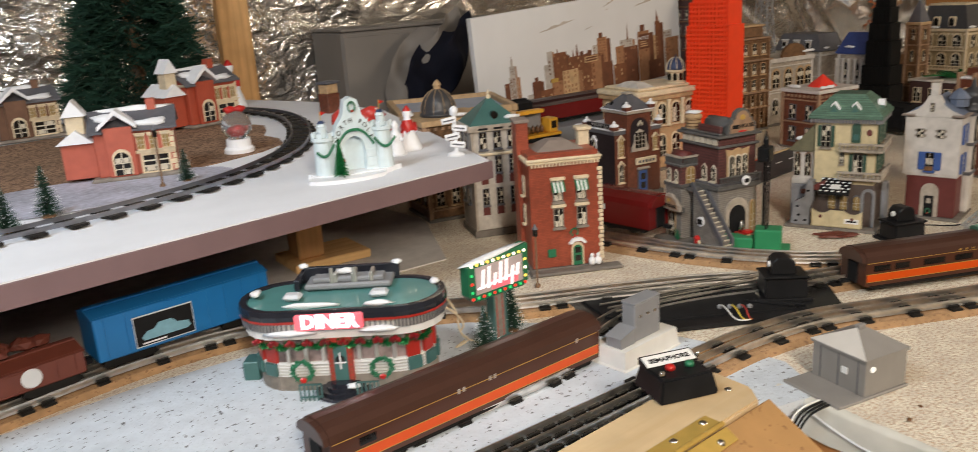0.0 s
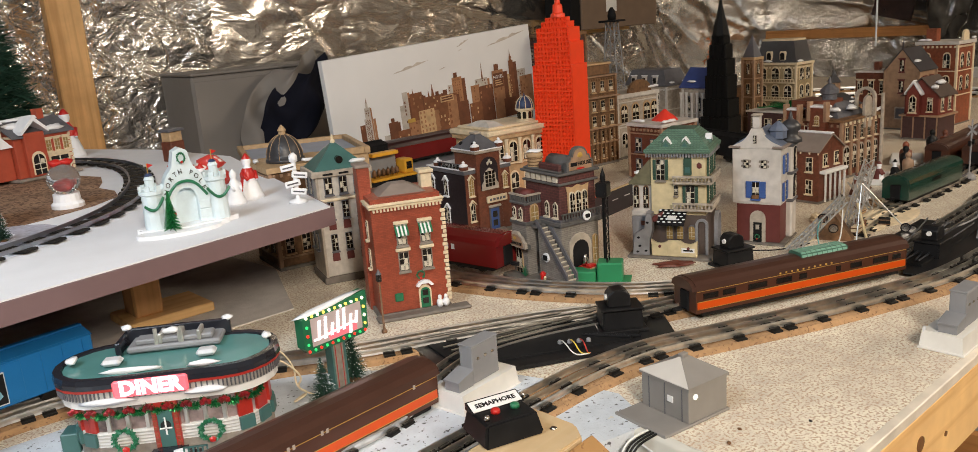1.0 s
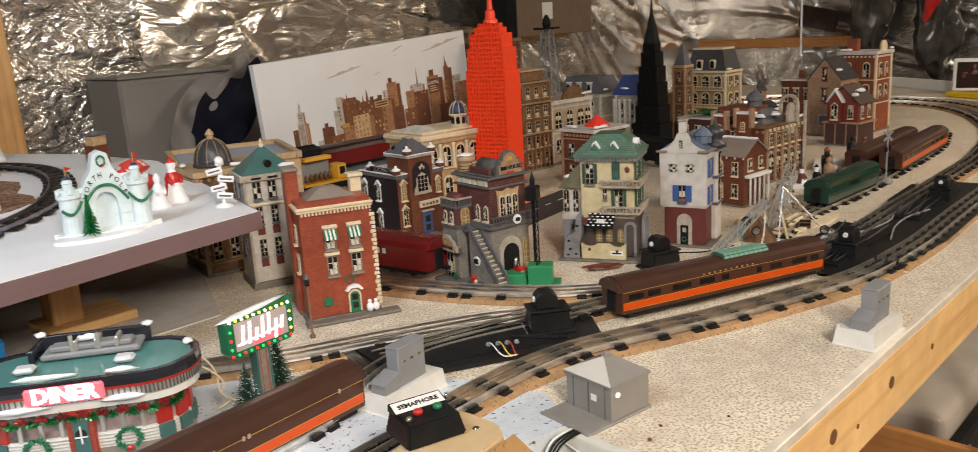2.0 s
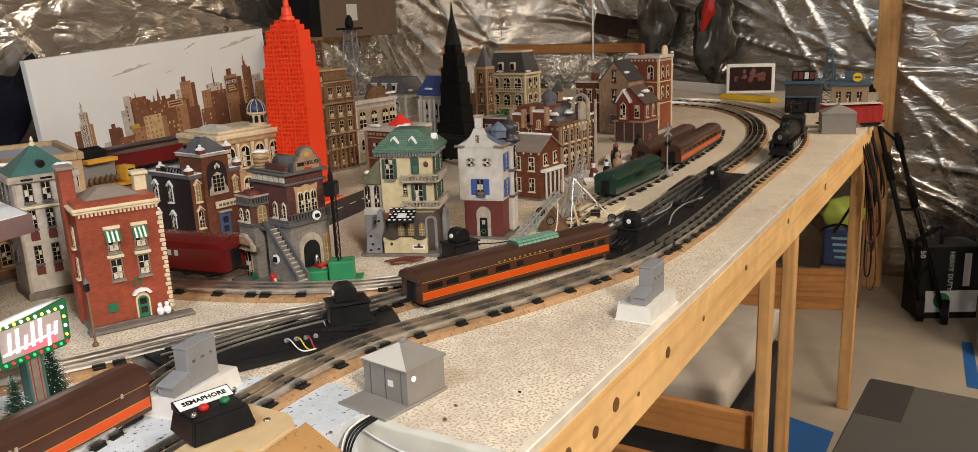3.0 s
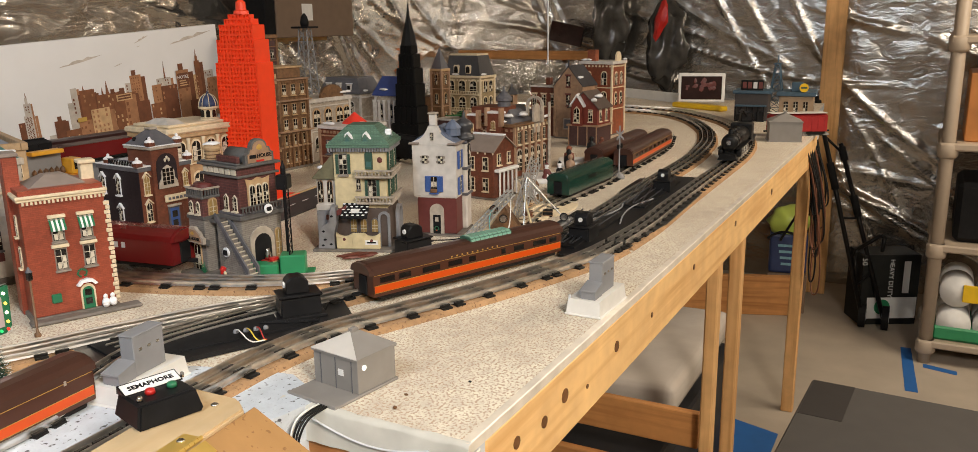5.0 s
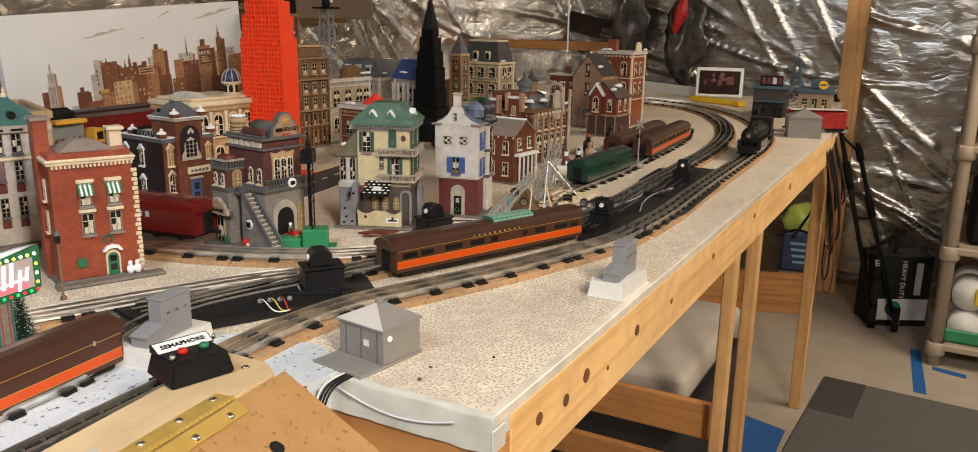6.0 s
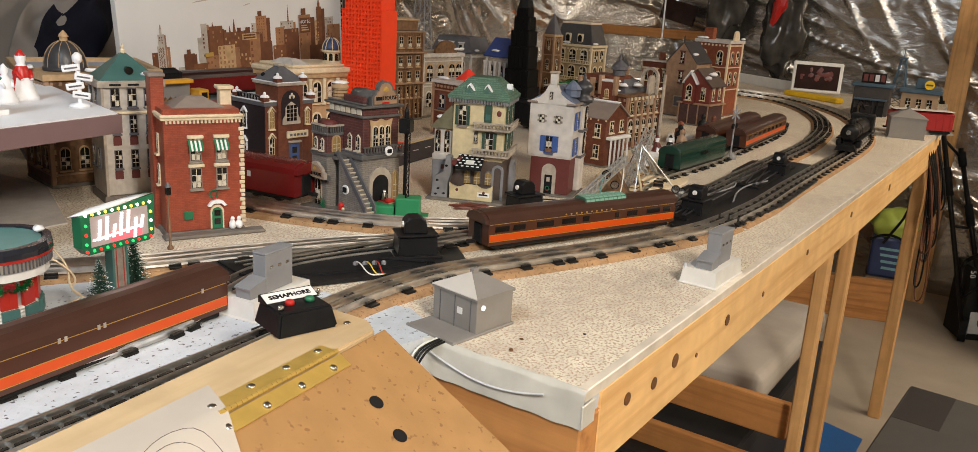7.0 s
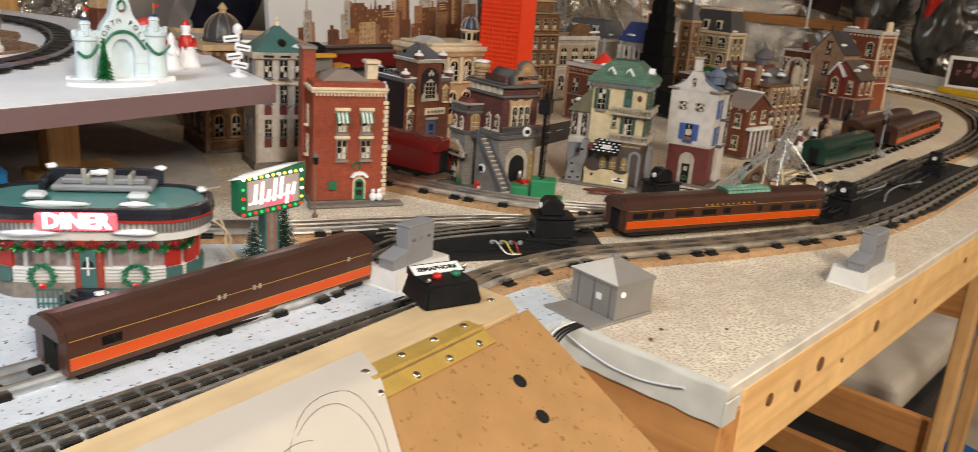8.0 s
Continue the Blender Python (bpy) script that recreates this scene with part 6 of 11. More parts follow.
th = thing("black_skyscraper", "matt black plastic stepped tower with a sharp spire", "model skyscraper", pose(2.27, 0.985, T, 0, 0, -88), group="printed skyscrapers")
for x0, x1, y0, y1, z0, z1 in ((-0.088, 0.004, -0.004, 0.064, 0.0, 0.085), (-0.082, 0.0, 0.0, 0.060, 0.085, 0.135), (-0.076, -0.005, 0.003, 0.057, 0.135, 0.20), (-0.072, -0.009, 0.006, 0.054, 0.20, 0.245), (-0.066, -0.014, 0.010, 0.050, 0.245, 0.285), (-0.060, -0.020, 0.014, 0.046, 0.285, 0.312)):
    part("tier", box(x0, x1, y0, y1, z0, z1, 0.002), M["black_print"], th)
    for k in range(5):
        xx = x0 + (x1 - x0) * (k + 0.5) / 5
        part("pier", box(xx - 0.003, xx + 0.003, y0 - 0.002, y0 + 0.001, z0, z1 - 0.004), M["black_print"], th)
bm = bmesh.new()
lathe(bm, [(0.024, 0.308), (0.019, 0.335), (0.012, 0.362), (0.005, 0.392), (0.001, 0.428)], 8, -0.040, 0.030, 0)
part("spire", bm, M["black_print"], th)

# tall tan tower block
th, d = town("tan_tower_block", "tall tan stone tower block with tiered windows", (1.866, 1.144), -95, 0.121, 0.10, 0.235, "tan", 0.006, 0.004)
dress(th, d, 0.235, "tan", (0.03, 0.092, 0.137, 0.188), 11, 0, 15)
for zz in (0.02, 0.065, 0.105, 0.145, 0.195):
    rows(th, d, "A", (0.02, 0.05, 0.08, 0.105), (zz,), 0.013, 0.026, "sill", "gold_stone", "pane")
    rows(th, d, "B", (0.018, 0.05, 0.082), (zz,), 0.013, 0.026, "sill", "gold_stone", "pane")
for zz in (0.058, 0.098, 0.178, 0.232):
    add_slab(th, d, "string_course", M["tan_wall"], 0.0095 if zz in (0.098, 0.178) else 0.005, zz, zz + 0.004)
    for k in range(9):
        part("bracket", box(-0.118 + k * 0.0143, -0.114 + k * 0.0143, -0.008, 0.0, zz - 0.007, zz), M["gold_stone"], th)
for k in range(7):
    part("pier", box(0.0, 0.0052, 0.001 + k * 0.0160, 0.0055 + k * 0.0160, 0.006, 0.097, 0.0006), M["tan"], th)
for u in (-0.121, -0.0935, -0.0625, -0.029, -0.004):
    part("pilaster", box(u - 0.003, u + 0.003, -0.003, 0.0, 0.006, 0.232, 0.0006), M["tan"], th)
for k in range(7):
    part("balustrade_post", box(-0.117 + k * 0.018, -0.111 + k * 0.018, -0.006, -0.001, 0.238, 0.250), M["gold_stone"], th)
part("top_tier", box(-0.111, -0.01, 0.01, 0.09, 0.237, 0.262, 0.001), M["tan"], th)
part("top_cornice", box(-0.115, -0.006, 0.006, 0.094, 0.262, 0.267, 0.001), M["gold_stone"], th)

# dark block behind the tower, with a roof flag
th, d = town("dark_tower_block", "dark brown tower block behind the tan one", (1.98, 1.36), -95, 0.12, 0.12, 0.34, "brick_dark", 0.004, 0.002)
dress(th, d, 0.34, "tan", (0.19, 0.23, 0.27, 0.31), 8, 2, 16)
rows(th, d, "B", (0.02, 0.05, 0.08, 0.10), (0.20, 0.24, 0.28), 0.012, 0.022, "sill", "stone")
rows(th, d, "A", (0.02, 0.05, 0.08, 0.10), (0.20, 0.24, 0.28), 0.012, 0.022, "sill", "stone")
add_slab(th, d, "cornice", M["tan"], 0.004, 0.335, 0.345)

# white library with an arcade
th, d = town("arcaded_library", "grey-white library with arched arcade and rounded gable", (1.984, 1.146), -95, 0.10, 0.158, 0.175, "greywash", 0.006, 0.004)
dress(th, d, 0.175, "whitewash", (0.085, 0.092, 0.152), 10, 5, 15)
rows(th, d, "B", (0.025, 0.07, 0.115, 0.145), (0.10,), 0.024, 0.045, "arch", "gold_stone")
rows(th, d, "B", (0.025, 0.07, 0.115, 0.145), (0.03,), 0.020, 0.04, "arch", "whitewash")
add_slab(th, d, "cornice", M["whitewash"], 0.006, 0.165, 0.176)
bm = bmesh.new()
prism(bm, [(-0.045, 0)] + [(0.045 * math.cos(math.pi - a * math.pi / 10), 0.034 * math.sin(a * math.pi / 10)) for a in range(11)], -0.004, 0.004, "y")
part("rounded_gable", bm, M["tan"], th, at=pose(-0.002, 0.09, 0.176, 0, 0, 90))

# red-brown block in front of the library
th, d = town("red_brick_shop", "low dark red brick shop with a snow-edged flat roof", (1.79, 0.862), -95, 0.10, 0.12, 0.13, "brick_brown", 0.004, 0.003)
dress(th, d, 0.13, "tan_wall", (0.06, 0.11), 9, 5, 14)
add_slab(th, d, "cornice", M["whitewash"], 0.005, 0.128, 0.136)
rows(th, d, "A", (0.03, 0.075), (0.07, 0.02), 0.016, 0.03, "sill", "slate")
rows(th, d, "B", (0.03, 0.075, 0.11), (0.07, 0.02), 0.016, 0.03, "sill", "slate")
bm = bmesh.new()
lathe(bm, [(0.032, 0), (0.024, 0.008), (0.011, 0.018), (0.002, 0.026)], 12, -0.05, 0.07, 0.136)
part("red_tent", bm, M["red_tent"], th, "bright red tent roof")

# grey mansard terrace
th, d = town("grey_mansard_terrace", "grey terrace with a slate mansard roof and dormers", (2.42, 1.30), -95, 0.17, 0.10, 0.15, "greywash", 0.004, 0.002)
dress(th, d, 0.15, "whitewash", (0.075, 0.14), 12, 3, 20)
hip_roof(th, d, M["slate"], 0.152, 0.05, 0.004, 0.75, "slate mansard roof")
rows(th, d, "A", (0.03, 0.065, 0.10, 0.135), (0.09, 0.03), 0.014, 0.035, "arch", "whitewash")
for k in range(3):
    dm = part("dormer", box(-0.145 + k * 0.045, -0.125 + k * 0.045, -0.003, 0.02, 0.156, 0.182, 0.002), M["whitewash"], th, "pale dormer")
    part("dormer_pane", box(-0.141 + k * 0.045, -0.129 + k * 0.045, -0.0038, -0.003, 0.160, 0.177), M["pane"], dm)
    part("dormer_snow", box(-0.147 + k * 0.045, -0.123 + k * 0.045, -0.005, 0.016, 0.182, 0.1855, 0.0015), M["snow"], dm, "white glazed snow")

# blue-roofed bank with columns
th, d = town("columned_bank", "white columned bank with a bright blue gable roof", (2.335, 1.080), -95, 0.105, 0.09, 0.165, "greywash", 0.006, 0.004)
dress(th, d, 0.165, "whitewash", (0.080, 0.155), 8, 2, 13)
for k in range(6):
    bm = bmesh.new()
    lathe(bm, [(0.006, 0), (0.0045, 0.006), (0.004, 0.125), (0.006, 0.132)], 10, -0.108 + k * 0.02, -0.006, 0.012)
    part("column", bm, M["whitewash"], th, smooth=True)
rows(th, d, "A", (0.02, 0.058, 0.096), (0.03, 0.09), 0.014, 0.04, "arch", "slate")
gable_roof(th, d, M["blue_roof"], 0.165, 0.045, "x", 0.008, "blue roof", M["greywash"])

# slender church tower
th, d = town("church_tower", "slender brown church tower with a dark spire", (2.515, 1.05), -95, 0.040, 0.040, 0.225, "tan", 0.006, 0.01)
dress(th, d, 0.225, "tan_wall", (0.05, 0.11, 0.165), 4, 0, 12)
rows(th, d, "A", (0.02,), (0.06, 0.12, 0.18), 0.012, 0.032, "arch", "gold_stone")
rows(th, d, "B", (0.02,), (0.06, 0.12, 0.18), 0.012, 0.032, "arch", "gold_stone")
add_slab(th, d, "cornice", M["gold_stone"], 0.004, 0.222, 0.230)
hip_roof(th, d, M["slate"], 0.230, 0.065, 0.0, 0.02, "dark spire")
part("nave", box(-0.10, -0.041, 0.0, 0.10, 0.0, 0.14, 0.001), M["tan"], th)

# cream mansard hotel
th, d = town("mansard_hotel", "cream hotel with arched balconies and a dark mansard roof", (2.775, 1.052), -95, 0.150, 0.09, 0.185, "hotel_tan", 0.006, 0.004)
dress(th, d, 0.185, "cream_trim", (0.012, 0.070), 12, 3, 13)
us = (0.028, 0.075, 0.122)
rows(th, d, "A", us, (0.135, 0.078, 0.02), 0.026, 0.040, "arch", "cream_trim")
rows(th, d, "B", (0.03, 0.065), (0.135, 0.078, 0.02), 0.020, 0.040, "arch", "cream_trim")
for zz in (0.126, 0.068):
    part("balcony", box(-0.148, -0.002, -0.014, 0.0, zz, zz + 0.003), M["cream_trim"], th)
    for k in range(15):
        part("baluster", box(-0.146 + k * 0.0102, -0.143 + k * 0.0102, -0.013, -0.011, zz + 0.003, zz + 0.012), M["cream_trim"], th)
    part("balcony_rail", box(-0.148, -0.002, -0.0145, -0.0095, zz + 0.012, zz + 0.0145), M["cream_trim"], th)
add_slab(th, d, "cornice", M["cream_trim"], 0.006, 0.184, 0.192)
hip_roof(th, d, M["slate_dark"], 0.192, 0.068, 0.0, 0.78, "dark mansard roof")
for u in (0.05, 0.10):
    dm = part("dormer", box(-0.15 + u - 0.012, -0.15 + u + 0.012, -0.001, 0.03, 0.198, 0.228, 0.003), M["cream_trim"], th, "cream dormer")
    bm = bmesh.new()
    prism(bm, arch_outline(0.015, 0.023), -0.0022, -0.001, "y")
    part("dormer_pane", bm, M["pane"], dm, at=pose(-0.15 + u, 0, 0.201))
part("roof_cresting", box(-0.133, -0.017, 0.01, 0.08, 0.2602, 0.266), M["cream_trim"], th)

# brown brick row
th, d = town("brown_brick_row", "brown brick row with arched windows and snowy dormers", (1.993, 0.535), -95, 0.141, 0.163, 0.128, "brick_brown", 0.006, 0.003)
dress(th, d, 0.128, "tan_wall", (0.078,), 10, 6, 15)
rows(th, d, "B", (0.02, 0.05, 0.08, 0.11, 0.14), (0.02,), 0.020, 0.05, "arch", "greywash")
rows(th, d, "B", (0.02, 0.05, 0.08, 0.11, 0.14), (0.085,), 0.012, 0.028, "sill", "cream_trim")
rows(th, d, "A", (0.025, 0.06, 0.10), (0.085, 0.03), 0.013, 0.03, "sill", "cream_trim")
add_slab(th, d, "cornice", M["tan"], 0.005, 0.126, 0.132)
part("upper_house", box(-0.13, -0.05, 0.01, 0.09, 0.132, 0.170, 0.001), M["brick_brown"], th)
hip_roof(th, d, M["slate"], 0.132, 0.03, -0.02, 0.4)
bm = bmesh.new()
lathe(bm, [(0.016, 0), (0.016, 0.012), (0.020, 0.014), (0.020, 0.022), (0.012, 0.03), (0.004, 0.036), (0.0015, 0.05)], 12, -0.06, 0.05, 0.17)
part("cupola", bm, M["slate"], th)
bm = bmesh.new()
prism(bm, arch_outline(0.03, 0.07), -0.003, 0.003, "y")
part("arch_gable", bm, M["greywash"], th, at=pose(0.002, 0.10, 0.105, 0, 0, 90))
for u, w_, h_ in ((0.028, 0.034, 0.150), (0.090, 0.040, 0.158)):
    by = part("bay", box(-0.141 + u - w_ / 2, -0.141 + u + w_ / 2, -0.014, 0.0, 0.006, h_, 0.001), M["brick_brown"], th, "brick bay with a snowy top")
    part("bay_snow", box(-0.141 + u - w_ / 2 - 0.002, -0.141 + u + w_ / 2 + 0.002, -0.016, 0.012, h_, h_ + 0.005, 0.002), M["snow"], by, "white glazed snow")
    for q in (-1, 1):
        part("bay_pier", box(-0.141 + u + q * w_ / 2 - 0.004, -0.141 + u + q * w_ / 2 + 0.004, -0.017, -0.002, h_ - 0.03, h_ + 0.014, 0.001), M["tan_wall"], by)
    add_window(th, d, "A", u, h_ - 0.036, 0.010, 0.018, "arch sill", "cream_trim", "pane_lit", out=0.014)
    add_window(th, d, "A", u, h_ - 0.085, 0.010, 0.026, "sill lintel", "cream_trim", out=0.014)
for x, y in ((-0.075, 0.07), (-0.045, 0.10), (-0.10, 0.12)):
    part("snow", box(x - 0.014, x + 0.014, y - 0.008, y + 0.008, 0.147, 0.153, 0.0025), M["snow"], th, "white glazed snow", at=pose(0, 0, 0))
for k in range(9):
    part("dentil", box(0.003, 0.0062, 0.006 + k * 0.0175, 0.012 + k * 0.0175, 0.119, 0.1258), M["cream_trim"], th)

sc = part("screen_post", box(0.006, 0.012, 0.150, 0.157, 0.004, 0.175, 0.001), M["greywash"], th, "pale stone screen")
part("screen_post", box(-0.026, -0.020, 0.150, 0.157, 0.004, 0.160, 0.001), M["greywash"], th)
bm = bmesh.new()
prism(bm, [(0.024 * math.cos(a * math.pi / 12), 0.024 * math.sin(a * math.pi / 12)) for a in range(13)] + [(0.018 * math.cos(a * math.pi / 12), 0.018 * math.sin(a * math.pi / 12)) for a in range(12, -1, -1)], -0.004, 0.004, "y")
part("screen_arch", bm, M["greywash"], th, "open stone arch", at=pose(-0.012, 0.118, 0.168))
for q in (-0.021, 0.021):
    part("screen_leg", box(-0.012 + q - 0.003, -0.012 + q + 0.003, 0.114, 0.122, 0.128, 0.168), M["greywash"], th)
bm = bmesh.new()
rnd_ = random.Random(41)
for k in range(70):
    f = k / 70
    a, r = k * 2.4, 0.014 * (1 - f) + 0.002
    tube(bm, (-0.012, 0.132, 0.132 + 0.042 * f), (-0.012 + r * math.cos(a), 0.132 + r * math.sin(a), 0.128 + 0.042 * f), 0.0016, 0.0004, 4)
part("roof_tree", bm, M["tinsel"], th, "small green tree on the roof")
for x, y, rx, ry in ((-0.04, 0.03, 0.020, 0.010), (-0.02, 0.075, 0.010, 0.016), (-0.10, 0.05, 0.016, 0.010)):
    snow_cap(th, x, y, 0.150, rx, ry, 0.005, x * 31)
for u in (0.035, 0.065, 0.095, 0.125):
    part("pilaster", box(0.0, 0.006, u - 0.0035, u + 0.0035, 0.006, 0.126, 0.0008), M["tan_wall"], th)

# low brown house with columns
th, d = town("brown_porch_house", "brown brick house with a white porch beside the crane", (1.76, 0.47), -95, 0.075, 0.085, 0.105, "brick_brown", 0.004, 0.003)
gable_roof(th, d, M["taupe"], 0.105, 0.028, "x", 0.004, "taupe snowy roof", M["brick_brown"])
for k in range(5):
    part("porch_post", box(0.008, 0.011, 0.008 + k * 0.017, 0.011 + k * 0.017, 0.004, 0.06), M["white"], th)
part("porch_roof", box(0.0, 0.014, 0.002, 0.083, 0.060, 0.066, 0.001), M["white"], th)
rows(th, d, "A", (0.02, 0.055), (0.02, 0.065), 0.012, 0.026, "sill", "cream_trim")
rows(th, d, "B", (0.02, 0.06), (0.075,), 0.012, 0.022, "sill", "cream_trim")
for k in range(5):
    part("roof_rib", box(-0.078 + k * 0.019, -0.0755 + k * 0.019, -0.0035, 0.0, 0.098, 0.106, 0.0006), M["cream_trim"], th)
part("snow", box(-0.077, 0.003, 0.036, 0.049, 0.1335, 0.1375, 0.0018), M["snow"], th, "ridge of glazed snow")

# cream cafe with balconies
M["cafe_grey"] = mat("blue_grey_stone_paint", (0.23, 0.23, 0.245), 0.5, 0, 0.2, 90, 0.25)
th, d = town("cream_cafe", "cream cafe house with green shingled roof, shutters and balconies", (1.338, 0.449), -67, 0.088, 0.084, 0.170, "cream", 0.0, 0.0)
part("base", box(-0.124, 0.012, -0.026, 0.090, 0, 0.005, 0.001), M["plaza"], th)
part("lower_wall", box(-0.0895, 0.0015, -0.0015, 0.0855, 0.005, 0.070, 0.001), M["stone_dark"], th, "dark lower storey")
# walled terrace in front
for x0, x1, z1 in ((-0.084, -0.056, 0.026), (-0.058, -0.036, 0.032), (-0.038, -0.010, 0.026)):
    part("terrace_wall", box(x0, x1, -0.024, -0.018, 0.005, z1, 0.0015), M["cream"], th, "cream terrace wall")
for x0, x1, z1 in ((-0.084, -0.056, 0.026), (-0.038, -0.010, 0.026)):
    bm = bmesh.new()
    n = 8
    top = [(x0 + (x1 - x0) * k / n, z1 + 0.0006 + 0.006 * abs(2 * k / n - 1) ** 2) for k in range(n + 1)]
    prism(bm, [(x0, z1 - 0.001)] + [(x1, z1 - 0.001)] + top[::-1], -0.0238, -0.0182, "y")
    part("wall_crest", bm, M["cream"], th)
part("notice", box(-0.035, -0.014, -0.0246, -0.0241, 0.013, 0.0205), M["white"], th, "white notice plate")
part("lettering_bar", box(-0.032, -0.017, -0.0251, -0.0247, 0.0155, 0.018), M["black_matt"], th)
for x in (-0.070, -0.024):
    bm = bmesh.new()
    blob(bm, (x, -0.0245, 0.020 if x > -0.05 else 0.022), (0.003, 0.001, 0.003), 4, 0.2, 1)
    part("ornament", bm, M["maroon_wall"], th)
for u in (0.030, 0.047, 0.066):
    add_window(th, d, "A", u, 0.030, 0.010, 0.022, "arch", "slate", "pane_lit", out=0.002)
bm = bmesh.new()
prism(bm, [(-0.0015, 0.079), (-0.026, 0.060), (-0.026, 0.0575), (-0.0015, 0.0755)], -0.074, -0.030, "x")
aw = part("awning", bm, M["black_matt"], th, "dark awning with white snow lattice")
rnd = random.Random(5)
for i in range(10):
    for j in range(5):
        if (i + j) % 2:
            continue
        y = -0.004 - j * 0.0048
        z = 0.079 - (0.0015 - y - 0.003) * 0.775 + 0.0008
        bm = bmesh.new()
        blob(bm, (-0.072 + i * 0.0044, y, z), (0.0030, 0.0030, 0.0012), i * 7 + j, 0.2, 1)
        part("snow_lattice", bm, M["snow"], aw, smooth=True)
part("awning_sign", box(-0.058, -0.044, -0.0215, -0.016, 0.0655, 0.0725, 0.001), M["white"], aw)
# side wing
part("side_wing", box(-0.122, -0.0900, 0.010, 0.074, 0.005, 0.118, 0.001), M["whitewash"], th, "lower side wing")
bm = bmesh.new()
prism(bm, [(-0.128, 0.118), (-0.088, 0.162), (-0.088, 0.118)], 0.005, 0.080, "y")
wr = part("wing_roof", bm, M["olive_tile"], th, "olive ribbed roof")
for k in range(9):
    bm = bmesh.new()
    tube(bm, (-0.1275, 0.008 + k * 0.0085, 0.1190), (-0.0895, 0.008 + k * 0.0085, 0.1608), 0.0011, 0.0011, 5)
    part("roof_rib", bm, M["olive_tile"], wr)
snow_cap(th, -0.112, 0.010, 0.137, 0.007, 0.005, 0.004, 5)
for u in (-0.115, -0.099):
    fr, pa, ba = window_meshes(0.0075, 0.036, "arch", "tan", "pane")
    o = part("window", fr, None, th, at=pose(u, 0.010, 0.078))
    part("pane", pa, None, o)
    part("muntin", ba, None, o)
part("wing_band", box(-0.124, -0.0895, 0.007, 0.076, 0.064, 0.074, 0.001), M["whitewash"], th)
part("wing_base", box(-0.1235, -0.0895, 0.0075, 0.076, 0.005, 0.064, 0.001), M["cafe_grey"], th, "grey brick lower wing")
part("brick_patch", box(-0.108, -0.096, 0.0068, 0.0076, 0.048, 0.056, 0.0004), M["brick_brown"], th)
bm = bmesh.new()
prism(bm, [(-0.116, 0.005), (-0.088, 0.005), (-0.088, 0.030), (-0.083, 0.048), (-0.084, 0.075), (-0.092, 0.077), (-0.096, 0.050), (-0.112, 0.040)], -0.020, -0.002, "y")
cw = part("curved_stair_wall", bm, M["cafe_grey"], th, "grey curved stair wall with dark niches")
for x, z in ((-0.106, 0.034), (-0.104, 0.020), (-0.094, 0.012), (-0.091, 0.060), (-0.108, 0.010)):
    bm = bmesh.new()
    blob(bm, (x, -0.0202, z), (0.003, 0.0008, 0.002), x * 999, 0.2, 1)
    part("niche", bm, M["black_matt"], cw)
bm = bmesh.new()
prism(bm, [(-0.084, 0.068), (-0.066, 0.078), (-0.069, 0.068), (-0.074, 0.062), (-0.084, 0.060)], -0.014, -0.009, "y")
part("swallow_sign", bm, M["maroon_wall"], th, "dark red hanging sign")
# openings with shutters
for (f, u, zz, w_, h_, sh) in (("A", 0.0165, 0.128, 0.0125, 0.033, 1), ("A", 0.064, 0.088, 0.0125, 0.030, 1), ("B", 0.022, 0.132, 0.0125, 0.032, 1), ("B", 0.022, 0.088, 0.0125, 0.030, 1), ("B", 0.060, 0.132, 0.0125, 0.032, 1), ("B", 0.060, 0.088, 0.0125, 0.030, 1)):
    add_window(th, d, f, u, zz, w_, h_, "sill", "stone")
    for s_ in (-1, 1):
        sp = part("shutter", box(-0.0024, 0.0024, -0.003, -0.0003, 0, h_, 0.0004), M["green_dark"], th, "grey-green shutter", at=face_pose(d, f, u + s_ * 0.0098, zz))
        for q in range(6):
            part("louvre", box(-0.0019, 0.0019, -0.0036, -0.003, h_ * (0.06 + q * 0.15), h_ * (0.15 + q * 0.15)), M["green_dark"], sp)
bm = bmesh.new()
prism(bm, arch_outline(0.0125, 0.031), -0.003, 0.0, "y")
dr = part("door", bm, M["green_dark"], th, "closed green arched door", at=face_pose(d, "A", 0.060, 0.136))
part("door_panel", box(-0.004, 0.004, -0.0036, -0.003, 0.004, 0.013, 0.0004), M["teal"], dr)
bm = bmesh.new()
blob(bm, (0, -0.001, 0), (0.0045, 0.001, 0.0055), 3, 0.4, 1)
part("leaf_ornament", bm, M["maroon_wall"], th, "dark red leaf ornament", at=face_pose(d, "A", 0.078, 0.151))
add_window(th, d, "A", 0.041, 0.103, 0.0055, 0.016, "arch sill", "stone")
